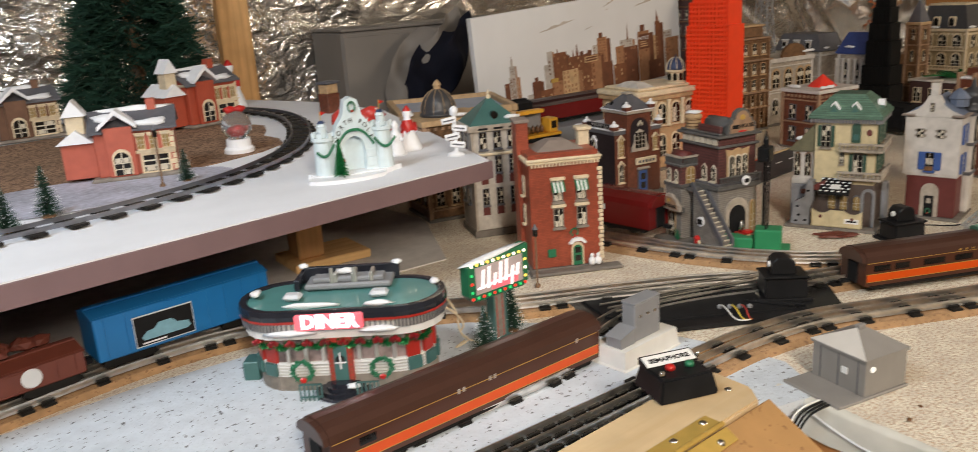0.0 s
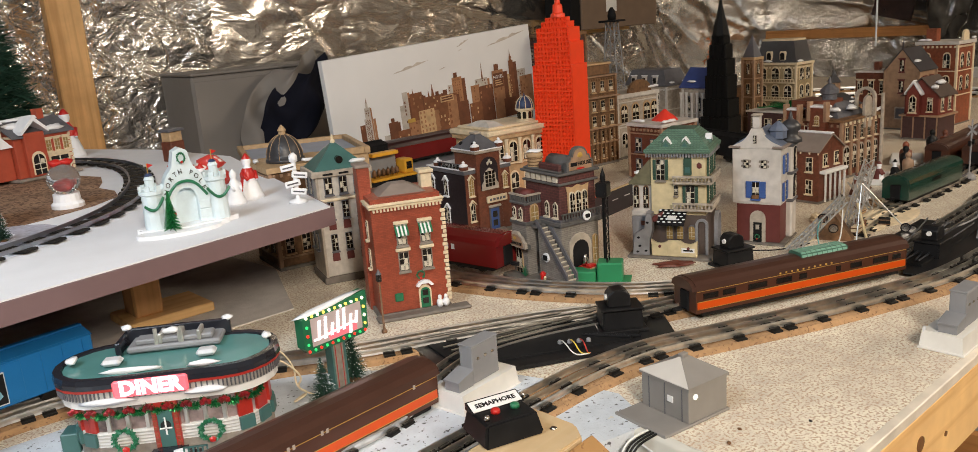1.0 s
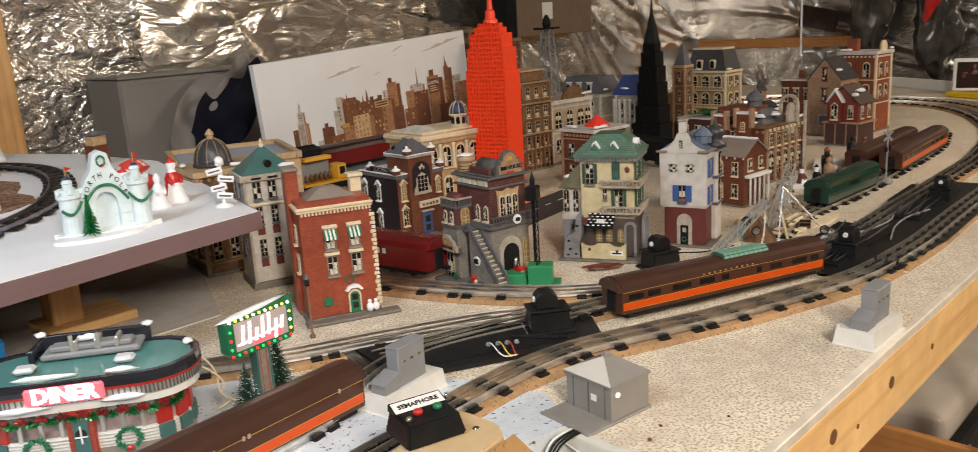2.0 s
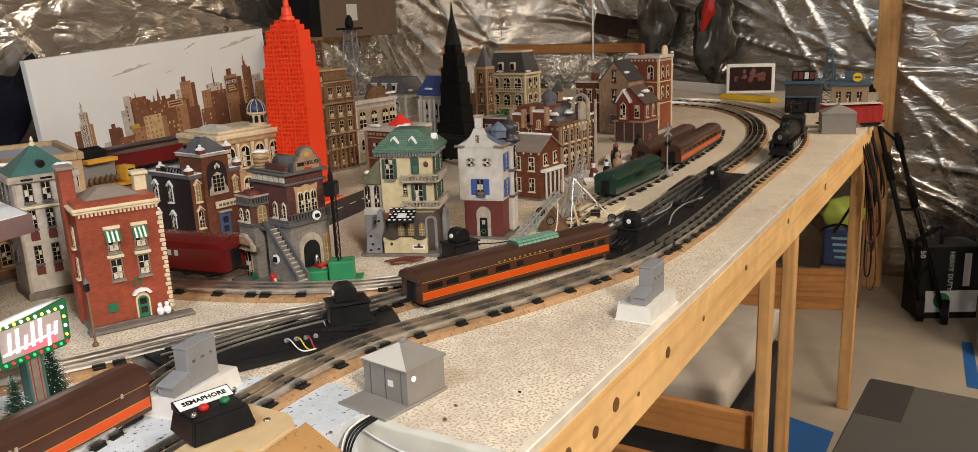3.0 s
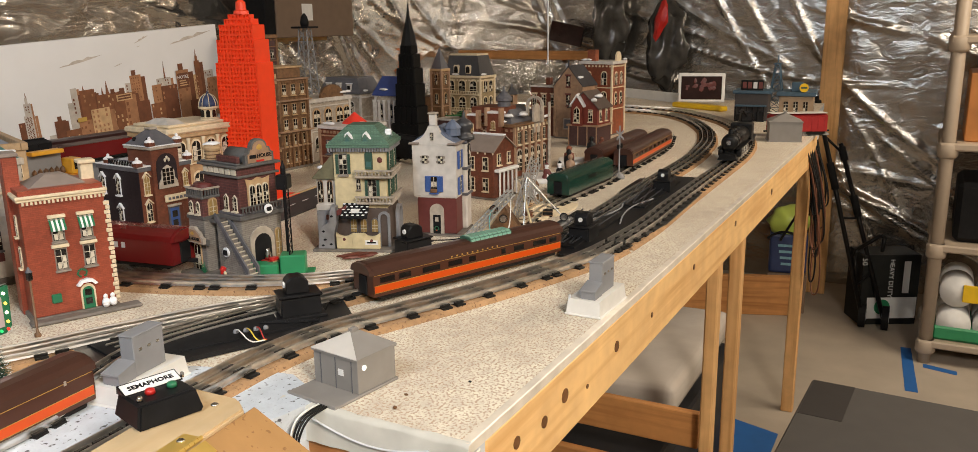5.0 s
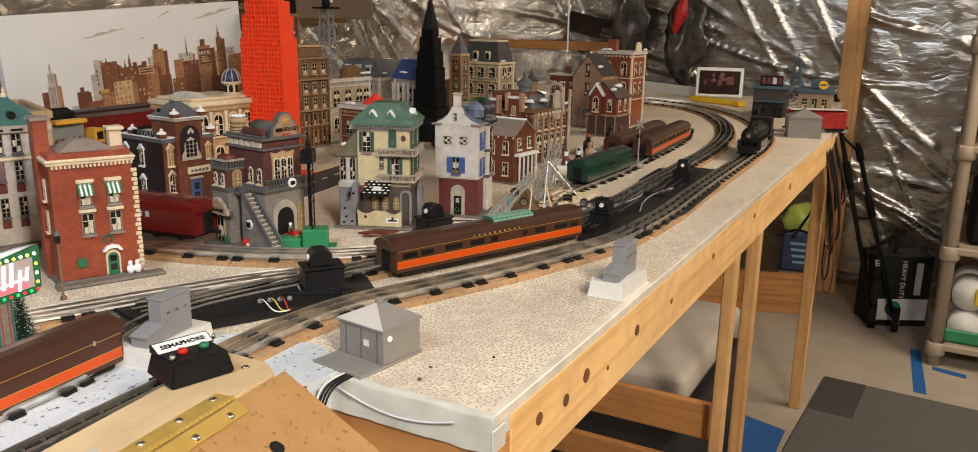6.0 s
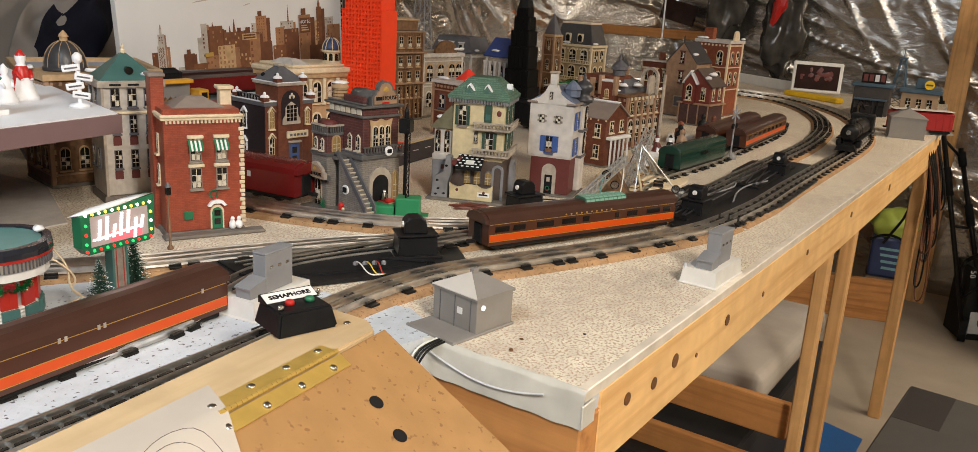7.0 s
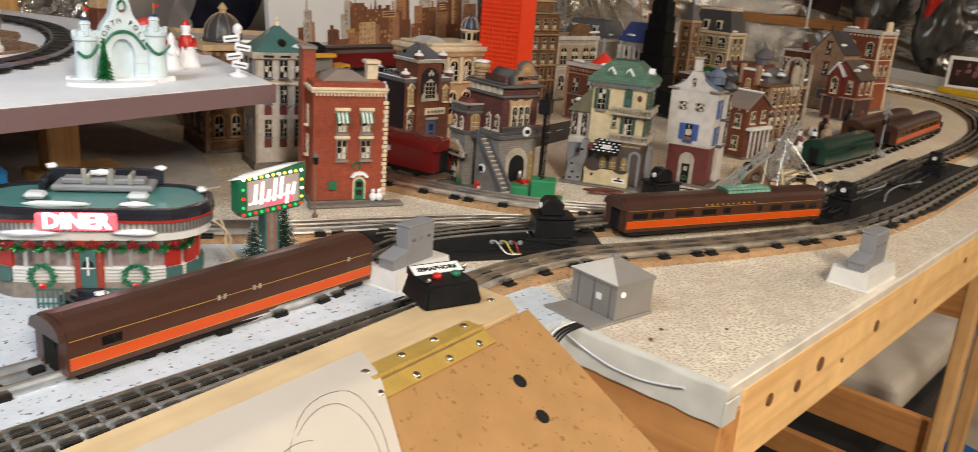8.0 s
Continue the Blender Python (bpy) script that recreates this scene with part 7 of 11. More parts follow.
for zz in (0.122, 0.078):
    bal = part("balcony", box(-0.050, 0.012, -0.012, 0.0, zz, zz + 0.004, 0.001), M["greywash"], th, "grey stone balcony")
    part("balcony_side", box(0.0015, 0.012, 0.0, 0.070, zz, zz + 0.004, 0.001), M["greywash"], bal)
    part("rail", box(-0.051, 0.0130, -0.0130, -0.0095, zz + 0.0115, zz + 0.0142), M["greywash"], bal)
    part("rail", box(0.0095, 0.0130, -0.0094, 0.070, zz + 0.0115, zz + 0.0142), M["greywash"], bal)
    for k in range(11):
        bm = bmesh.new()
        lathe(bm, [(0.0009, 0), (0.0016, 0.0025), (0.0008, 0.0052), (0.0013, 0.0077)], 6, -0.0490 + k * 0.0056, -0.0112, zz + 0.004)
        part("baluster", bm, M["greywash"], bal)
    for k in range(12):
        bm = bmesh.new()
        lathe(bm, [(0.0009, 0), (0.0016, 0.0025), (0.0008, 0.0052), (0.0013, 0.0077)], 6, 0.0112, -0.004 + k * 0.0062, zz + 0.004)
        part("baluster", bm, M["greywash"], bal)
add_slab(th, d, "eave", M["green_tile"], 0.009, 0.172, 0.177)
for k in range(22):
    part("bracket", box(-0.0945 + k * 0.0046, -0.0922 + k * 0.0046, -0.0075, 0.0, 0.1655, 0.172), M["cafe_grey"], th)
for k in range(20):
    part("bracket", box(0.0, 0.0075, -0.004 + k * 0.0047, -0.0017 + k * 0.0047, 0.1655, 0.172), M["cafe_grey"], th)
hip_roof(th, d, M["green_tile"], 0.177, 0.030, 0.009, 0.42, "green shingled hip roof")
for c in range(7):
    f = c / 7.0
    g = 0.009 - f * 0.0282 * 1.0
    zz = 0.177 + 0.030 * f
    x0, x1 = -0.088 - 0.009 + f * 0.0307, 0.009 - f * 0.0307
    y0, y1 = -0.009 + f * 0.0296, 0.093 - f * 0.0296
    part("shingle_course", box(x0 - 0.0003, x1 + 0.0003, y0 - 0.0003, y1 + 0.0003, zz - 0.0005, zz + 0.0011, 0.0005), M["green_tile"], th)
for x, y, r in ((-0.062, 0.0, 0), (-0.032, 0.0, 0), (0.0, 0.036, 90)):
    bm = bmesh.new()
    prism(bm, [(-0.0095, 0), (0.0095, 0), (0, 0.014)], -0.003, 0.010, "y")
    dm = part("dormer", bm, M["green_tile"], th, "small green dormer", at=pose(x, y, 0.181, 0, 0, r))
    bm = bmesh.new()
    prism(bm, [(-0.005, 0.001), (0.005, 0.001), (0, 0.0085)], -0.0036, -0.003, "y")
    part("dormer_pane", bm, M["teal"], dm)
    bm = bmesh.new()
    prism(bm, [(-0.0045, 0.0082), (0, 0.0145), (0.0085, 0.0045), (0.0098, 0.0058), (0.001, 0.0172), (-0.0035, 0.0128)], -0.004, 0.006, "y")
    part("snow", bm, M["snow"], dm, "white glazed snow")
for (f, u, o_, w_, h_) in (("A", 0.082, 0.0, 0.020, 0.060), ("B", 0.035, 0.010, 0.036, 0.066)):
    bm = bmesh.new()
    outer, inner = arch_outline(w_, h_, 12), arch_outline(w_ - 0.008, h_ - 0.004, 12)
    ring = [(p_, q_) for p_, q_ in zip(outer[1:], inner[1:])] + [(outer[0], inner[0])]
    for (a0, b0), (a1, b1) in zip(ring[:-1], ring[1:]):
        v = [bm.verts.new((x, y, z)) for y in (-0.004, 0.002) for x, z in (a0, a1, b1, b0)]
        for q in ((0, 1, 2, 3), (7, 6, 5, 4), (0, 4, 5, 1), (2, 6, 7, 3)):
            bm.faces.new([v[i] for i in q])
    part("arch", fixed(bm), M["cafe_grey"], th, "grey stone arch", at=face_pose(d, f, u, 0.005, 0.0015 + o_))

# white Dutch-gabled house
th, d = town("white_gabled_house", "white stucco house with blue shutters over a maroon base", (1.461, 0.386), -75, 0.080, 0.074, 0.163, "whitewash", 0.0)
part("base", box(-0.086, 0.008, -0.008, 0.080, 0, 0.004, 0.001), M["plaza"], th)
part("lower_wall", box(-0.073, -0.0015, 0.0, 0.0755, 0.004, 0.071, 0.001), M["maroon_wall"], th, "maroon lower storey")
s_ = [o for o in th.children if o.name.startswith("wall")][0]
s_.data = mesh_of(box(-0.080, 0, -0.0025, 0.0745, 0.072, 0.163, 0.001), "wall", M["whitewash"])
for k in range(3):
    part("jetty", box(-0.0795 + k * 0.0022, -0.0005, -0.0022 + k * 0.0007, 0.074, 0.0722 - 0.0012 * (k + 1), 0.0722 - 0.0012 * k, 0.0003), M["whitewash"], th)
bm = bmesh.new()
gp = [(-0.080, 0.163), (-0.080, 0.167), (-0.073, 0.170), (-0.064, 0.174), (-0.057, 0.181), (-0.052, 0.189), (-0.049, 0.196), (-0.033, 0.196), (-0.030, 0.189), (-0.025, 0.181), (-0.016, 0.174), (-0.007, 0.170), (0.0, 0.167), (0.0, 0.163)]
prism(bm, gp, -0.0025, 0.007, "y")
part("gable", bm, M["whitewash"], th, "curved Dutch gable")
part("gable_chimney", box(-0.047, -0.035, -0.0025, 0.010, 0.1962, 0.216, 0.001), M["whitewash"], th, "white gable chimney")
part("chimney_cap", box(-0.049, -0.033, -0.0045, 0.012, 0.216, 0.2195, 0.001), M["greywash"], th)
for x0, x1 in ((-0.085, -0.066), (-0.014, 0.006)):
    part("eave", box(x0, x1, -0.007, 0.002, 0.1635, 0.167, 0.0008), M["taupe"], th, "short stone eave")
part("side_eave", box(-0.012, 0.006, 0.0022, 0.078, 0.1635, 0.167, 0.0008), M["taupe"], th)
gable_roof(th, d, M["slate_blue"], 0.164, 0.026, "y", 0.001, "blue-grey roof", M["whitewash"])
bm = bmesh.new()
lathe(bm, [(0.014, 0), (0.014, 0.012), (0.0165, 0.013), (0.010, 0.021), (0.0015, 0.028)], 8, -0.014, 0.032, 0.176)
part("blue_turret", bm, M["slate_blue"], th, "small blue-roofed turret")
bay = part("bay", box(-0.006, 0.008, 0.040, 0.072, 0.004, 0.168, 0.003), M["whitewash"], th, "projecting corner bay")
for zz in (0.066, 0.113, 0.160):
    part("bay_course", box(-0.006, 0.010, 0.038, 0.074, zz, zz + 0.005, 0.001), M["slate"], bay)
bm = bmesh.new()
lathe(bm, [(0.019, 0), (0.019, 0.006), (0.013, 0.010), (0.012, 0.016), (0.0165, 0.022), (0.0165, 0.028), (0.011, 0.034), (0.004, 0.038), (0.0025, 0.046), (0.001, 0.052)], 16, 0.0, 0.056, 0.166)
part("onion_turret", bm, M["slate_dark"], th, "dark onion turret", smooth=True)
add_window(th, d, "A", 0.0375, 0.172, 0.0045, 0.012, "", "stone", out=0.0025)
for u in (0.0235, 0.0525):
    add_window(th, d, "A", u, 0.131, 0.0085, 0.0125, "", "stone", out=0.0025)
    for k in (-1, 1):
        part("window_ear", box(-0.0028, 0.0028, -0.0015, 0, -0.002, 0.002, 0.0008), M["stone"], th, at=face_pose(d, "A", u + k * 0.0055, 0.1335, 0.0025))
        part("window_ear", box(-0.0028, 0.0028, -0.0015, 0, -0.002, 0.002, 0.0008), M["stone"], th, at=face_pose(d, "A", u + k * 0.0055, 0.1415, 0.0025))
add_window(th, d, "A", 0.0395, 0.080, 0.0115, 0.027, "sill", "blue_paint", out=0.0025)
part("flower_box", box(-0.006, 0.006, -0.006, -0.0022, -0.001, 0.006, 0.001), M["tan"], th, at=face_pose(d, "A", 0.0395, 0.080, 0.0025))
for k in (-1, 1):
    sp = part("shutter", box(-0.0045, 0.0045, -0.003, -0.0003, 0, 0.028, 0.0005), M["blue_paint"], th, "blue shutter", at=face_pose(d, "A", 0.0395 + k * 0.0118, 0.080, 0.0025))
    for q in range(2):
        part("shutter_panel", box(-0.003, 0.003, -0.0036, -0.003, 0.003 + q * 0.013, 0.012 + q * 0.013), M["blue_paint"], sp)
for zz in (0.120, 0.074):
    add_window(th, d, "B", 0.056, zz, 0.013, 0.036, "arch", "black_matt", out=0.008)
    add_window(th, d, "B", 0.020, zz, 0.010, 0.030, "", "stone")
    for k in (-1, 1):
        part("shutter", box(-0.0042, 0.0042, -0.003, -0.0003, 0, 0.031, 0.0005), M["blue_paint"], th, "blue shutter", at=face_pose(d, "B", 0.020 + k * 0.0105, zz))
bm = bmesh.new()
prism(bm, arch_outline(0.026, 0.054), -0.002, 0.0, "y")
fr = part("door", bm, M["greywash"], th, "pale arched door surround", at=face_pose(d, "A", 0.0425, 0.004))
part("door_leaf", box(-0.007, 0.007, -0.003, -0.0021, 0.0, 0.034, 0.0004), M["black_matt"], fr, "black door")
part("door_plate", box(-0.003, 0.003, -0.0034, -0.003, 0.022, 0.030), M["greywash"], fr)
wreath(th, face_pose(d, "A", 0.0425, 0.014, 0.0035), 0.0036, seed=11)

# tan gabled house, red brick house and red chalet
th, d = town("tan_gabled_house", "tall tan house with a steep gable", (2.72, 0.654), -95, 0.098, 0.10, 0.172, "tan_wall", 0.004, 0.002)
dress(th, d, 0.172, "tan_wall", (), 0, 0, 16)
gable_roof(th, d, M["slate_dark"], 0.172, 0.058, "y", 0.004, "dark steep roof", M["tan_wall"])
rows(th, d, "A", (0.049,), (0.168, 0.108), 0.012, 0.032, "sill lintel", "maroon_wall")
rows(th, d, "B", (0.03, 0.07), (0.12, 0.06, 0.02), 0.012, 0.028, "sill lintel", "maroon_wall")
part("poster", box(-0.066, -0.030, -0.0012, 0.0, 0.030, 0.066, 0.0004), M["greywash"], th, "framed grey poster")
part("poster_picture", box(-0.062, -0.034, -0.0018, -0.0013, 0.034, 0.062), M["slate"], th)
part("roof_finial", box(-0.051, -0.047, -0.002, 0.002, 0.230, 0.252, 0.0006), M["slate_dark"], th)
snow_cap(th, -0.018, 0.02, 0.196, 0.012, 0.016, 0.004, 8)
sb_ = part("side_block", box(-0.205, -0.0985, 0.03, 0.13, 0, 0.160, 0.001), M["brick_brown"], th, "brick side block")
part("side_cornice", box(-0.208, -0.0985, 0.027, 0.133, 0.1602, 0.166, 0.001), M["whitewash"], sb_)
for x0 in (-0.19, -0.155, -0.12):
    fr, pa, ba = window_meshes(0.014, 0.036, "sill lintel", "cream_trim", "pane")
    o = part("window", fr, None, th, at=pose(x0, 0.03, 0.10))
    part("pane", pa, None, o)
    part("muntin", ba, None, o)
part("side_chimney", box(-0.165, -0.148, 0.06, 0.078, 0.166, 0.190, 0.001), M["brick_brown"], th)
th, d = town("red_brick_house", "orange-brown brick house with arched windows and a snowy cornice", (2.845, 0.60), -95, 0.113, 0.10, 0.235, "brick_orange", 0.004, 0.002)
dress(th, d, 0.235, "cream_trim", (0.085, 0.155), 9, 4, 15)
rows(th, d, "A", (0.028, 0.085), (0.165, 0.10), 0.018, 0.042, "arch", "cream_trim")
rows(th, d, "B", (0.03, 0.07), (0.165, 0.10), 0.016, 0.040, "arch", "cream_trim")
add_slab(th, d, "cornice", M["whitewash"], 0.006, 0.232, 0.242)
part("chimney", box(-0.095, -0.065, 0.01, 0.035, 0.242, 0.278, 0.001), M["brick_orange"], th)
bm = bmesh.new()
prism(bm, arch_outline(0.036, 0.03), -0.003, 0.003, "y")
part("pediment", bm, M["cream_trim"], th, at=pose(-0.002, 0.05, 0.242, 0, 0, 90))
th, d = town("red_chalet", "red timbered chalet with snow on its gables", (2.57, 0.545), -95, 0.090, 0.085, 0.122, "chalet_red", 0.004, 0.004)
part("shopfront", box(-0.096, 0.004, -0.004, 0.089, 0.004, 0.062, 0.001), M["brick_dark"], th, "dark brown shop storey")
add_slab(th, d, "shop_cornice", M["tan_wall"], 0.010, 0.062, 0.067)
gable_roof(th, d, M["stone_dark"], 0.122, 0.042, "y", 0.008, "brown gabled roof", M["chalet_red"])
bm = bmesh.new()
prism(bm, [(-0.078, 0.064), (-0.044, 0.064), (-0.044, 0.126), (-0.061, 0.150), (-0.078, 0.126)], -0.014, 0.0, "y")
by = part("bay", bm, M["chalet_red"], th, "red gabled bay")
bm = bmesh.new()
prism(bm, [(-0.084, 0.120), (-0.061, 0.153), (-0.038, 0.120), (-0.038, 0.126), (-0.061, 0.160), (-0.084, 0.126)], -0.018, 0.004, "y")
part("bay_roof", bm, M["snow"], by, "snowy bay gable")
add_window(th, d, "A", 0.029, 0.076, 0.016, 0.044, "gothic sill", "cream_trim", out=0.014)
rows(th, d, "A", (0.068,), (0.078,), 0.012, 0.034, "sill", "cream_trim")
rows(th, d, "B", (0.02, 0.06), (0.078,), 0.012, 0.034, "sill", "cream_trim")
rows(th, d, "A", (0.018, 0.045, 0.072), (0.012,), 0.016, 0.036, "", "green_dark", "pane_lit")
for k in (-0.07, -0.012):
    snow_cap(th, k, 0.0, 0.142, 0.010, 0.009, 0.006, k * 77)
snow_cap(th, -0.02, 0.05, 0.150, 0.012, 0.018, 0.006, 5)
for k in range(4):
    part("post", box(-0.094 + k * 0.031, -0.091 + k * 0.031, -0.007, -0.004, 0.004, 0.062), M["tan_wall"], th)

# slate-roofed house with a cupola, and a low shop carrying a toy aeroplane
th, d = town("cupola_house", "brown house with a dark slate roof, cupola and snow", (2.54, 0.790), -95, 0.11, 0.10, 0.085, "brick_brown", 0.004, 0.002)
dress(th, d, 0.085, "tan_wall", (0.040,), 8, 2, 12)
hip_roof(th, d, M["slate_dark"], 0.085, 0.034, 0.006, 0.35, "dark slate hip roof")
part("cupola", box(-0.068, -0.042, 0.037, 0.063, 0.115, 0.150, 0.001), M["tan_wall"], th, "square tan cupola")
for k in range(2):
    part("cupola_opening", box(-0.0655 + k * 0.013, -0.0575 + k * 0.013, 0.0364, 0.0372, 0.126, 0.145), M["pane"], th)
bm = bmesh.new()
lathe(bm, [(0.024, 0), (0.016, 0.010), (0.006, 0.022), (0.001, 0.034)], 4, -0.055, 0.05, 0.150)
part("cupola_roof", bm, M["slate_dark"], th, "dark pointed cupola roof")
for x, y, z, rx, ry in ((-0.02, 0.02, 0.098, 0.022, 0.010), (-0.095, 0.03, 0.10, 0.014, 0.012), (-0.03, 0.08, 0.104, 0.018, 0.008)):
    snow_cap(th, x, y, z, rx, ry, 0.004, x * 50)
rows(th, d, "A", (0.02, 0.055, 0.09), (0.045, 0.012), 0.013, 0.024, "sill lintel", "cream_trim")
th, d = town("flat_roofed_shop", "low brown shop with a white flat roof", (2.45, 0.90), -95, 0.14, 0.10, 0.075, "brick_dark", 0.004, 0.002)
add_slab(th, d, "roof_deck", M["whitewash"], 0.004, 0.075, 0.080)
rows(th, d, "A", (0.025, 0.07, 0.115), (0.02,), 0.020, 0.036, "sill", "cream_trim")
ap = thing("toy_aeroplane", "dark green toy aeroplane lying on a flat roof", "toy aeroplane", pose(2.50, 0.955, T + 0.0805, 0, 0, 62))
bm = bmesh.new()
lathe(bm, [(0.002, -0.060), (0.006, -0.045), (0.010, -0.010), (0.010, 0.030), (0.006, 0.045), (0.001, 0.050)], 12)
bmesh.ops.rotate(bm, verts=bm.verts[:], matrix=Matrix.Rotation(radians(90), 3, "Y"))
bmesh.ops.translate(bm, verts=bm.verts[:], vec=(0, 0, 0.0102))
part("fuselage", bm, M["tinsel"], ap, smooth=True)
for s_ in (-1, 1):
    bm = bmesh.new()
    prism(bm, [(-0.012, 0), (0.018, 0), (0.010, s_ * 0.070), (-0.004, s_ * 0.070)], 0.010, 0.0125, "z")
    part("wing", bm, M["tinsel"], ap)
part("tail_fin", box(-0.058, -0.044, -0.001, 0.001, 0.012, 0.030), M["tinsel"], ap)

# ---- plank, hinge, flap and controller ----
M["paper"] = mat("grey_card", (0.52, 0.47, 0.41), 0.8, 0, 0.05, 20)
M["pencil"] = mat("pencil_line", (0.12, 0.10, 0.09), 0.8, 0, 0.1)
bridge = thing("lift_bridge", "pale pine plank with a brass piano hinge and hanging hardboard flap", "bridge", pose(0.650, 0.133, 1.06, 0, 0, 6.5))
bm = bmesh.new()
prism(bm, [(-1.3, 0.002), (0.030, 0.002), (0.046, 0.020), (0.050, 0.068), (-1.3, 0.068)], -0.022, 0.0, "z")
bmesh.ops.bevel(bm, geom=bm.edges[:], offset=0.002, segments=2, affect="EDGES")
part("plank", bm, M["pine_pale"], bridge, "pale pine plank")
part("support", box(-1.2, -0.03, 0.02, 0.055, -0.0595, -0.0225, 0.002), M["pine_x"], bridge)
HL = 0.150
for k, (y0, y1) in enumerate(((0.002, 0.017),)):
    part("hinge_leaf", box(-HL, -0.024, y0, y1, 0.0003, 0.0018, 0.0003), M["brass"], bridge, "brass hinge leaf")
for k in range(25):
    bm = bmesh.new()
    x = -HL + k * 0.00504
    tube(bm, (x, 0.0, 0.0012), (x + 0.0046, 0.0, 0.0012), 0.0022, 0.0022, 8)
    part("hinge_knuckle", bm, M["brass"], bridge)
flap = part("flap", box(-1.2, 0.040, -0.17, 0.0, -0.004, -0.0004, 0.001), M["hardboard"], bridge, "brown hardboard flap", at=pose(0, -0.0015, -0.001, 31, 0, 0))
part("lower_leaf", box(-HL, -0.024, -0.014, -0.001, 0.0, 0.0014, 0.0003), M["brass"], flap)


def screw_mesh():
    bm = bmesh.new()
    lathe(bm, [(0.0034, 0), (0.0032, 0.0008), (0.002, 0.0016), (0.0008, 0.0019)], 12)
    return mesh_of(bm, "screw", M["steel"], True)


SCREW = screw_mesh()
for k in range(4):
    part("screw", SCREW, None, bridge, at=pose(-0.035 - k * 0.037, 0.0105, 0.0018))
    part("screw", SCREW, None, flap, at=pose(-0.041 - k * 0.037, -0.009, 0.0014))
part("screw", SCREW, None, bridge, at=pose(0.028, 0.030, 0.0))
for x, y in ((-0.0325, -0.0508), (-0.040, -0.083), (-0.052, -0.121)):
    bm = bmesh.new()
    tube(bm, (x, y, -0.0006), (x, y, 0.0001), 0.0054, 0.0062, 18)
    part("bore_hole", bm, M["black_matt"], flap, "drilled hole")
# a loose card with a pencil sketch
card = thing("sketch_card", "grey card with a pencil sketch lying on the plank", "card", pose(0.650, 0.133, 1.06, 0, 0, 6.5))


def card_point(u, v, lift=0.0):
    """A point on the card, u from its short edge and v down it; it bends over the hinge and lies along the flap."""
    x, y = -0.125 - u - 0.50 * v, 0.0355 - v
    sag = max(0.0, min(1.0, (0.010 - y) / 0.022))
    tilt = radians(31) * sag
    if y > 0:
        return (x, y, 0.0026 - 0.004 * sag * max(0, 0.010 - y) + lift)
    return (x, y * math.cos(tilt), 0.0026 + y * math.sin(tilt) + lift)


bm = bmesh.new()
N = 18
grid = [[bm.verts.new(card_point(0.30 * i / N, 0.16 * j / N)) for i in range(N + 1)] for j in range(N + 1)]
for j in range(N):
    for i in range(N):
        bm.faces.new((grid[j][i], grid[j][i + 1], grid[j + 1][i + 1], grid[j + 1][i]))
part("sheet", bm, M["paper"], card, smooth=True)
# loops of a drawn track plan
for cu, cv, ru, rv, a0, a1 in ((0.050, 0.082, 0.040, 0.052, -30, 150), (0.054, 0.086, 0.037, 0.047, -30, 128), (0.115, 0.110, 0.062, 0.060, 60, 150), (0.080, 0.098, 0.040, 0.045, 70, 170), (0.120, 0.125, 0.080, 0.062, 95, 160)):
    bm = bmesh.new()
    wire(bm, [card_point(cu - ru * math.cos(radians(a0 + (a1 - a0) * k / 16)), cv - rv * math.sin(radians(a0 + (a1 - a0) * k / 16)), 0.0002) for k in range(17)], 0.00022, 4)
    part("pencil_stroke", bm, M["pencil"], card)

ctl = thing("push_button_controller", "black push-button controller with red and green buttons", "controller", pose(0.607, 0.180, 1.06, 0, 0, -106) @ pose(-0.003, 0.004, 0) @ Matrix.Diagonal((0.88, 0.88, 0.76, 1)))
bm = bmesh.new()
lo = [(-0.052, -0.002), (0.002, -0.002), (0.002, 0.062), (-0.052, 0.062)]
hi = [(-0.048, 0.003), (-0.003, 0.003), (-0.003, 0.057), (-0.048, 0.057)]
a = [bm.verts.new((*p, 0.0004)) for p in lo]
b = [bm.verts.new((*p, 0.027)) for p in hi]
for i in range(4):
    bm.faces.new((a[i], a[(i + 1) % 4], b[(i + 1) % 4], b[i]))
bm.faces.new(b)
bm.faces.new(a[::-1])
bmesh.ops.bevel(bm, geom=bm.edges[:], offset=0.0025, segments=2, affect="EDGES")
part("case", bm, M["black"], ctl)
bm = bmesh.new()
prism(bm, [(-0.0485, 0.025), (-0.030, 0.0268), (-0.0480, 0.0335)], 0.002, 0.058, "y")
part("label_ridge", bm, M["black"], ctl, "raised black label ridge")
SL = pose(-0.0388, 0.030, 0.0304, 0, 20.5, 0)
lb = part("label_plate", box(-0.0075, 0.0075, -0.0265, 0.0265, 0, 0.0008), M["white"], ctl, "white handwritten label", at=SL)
letters("label_text", "SEMAPHORE", 0.0078, M["black_matt"], lb, pose(0.0005, 0.0, 0.0010, 0, 0, 90), depth=0.0003, bold=0.00025)
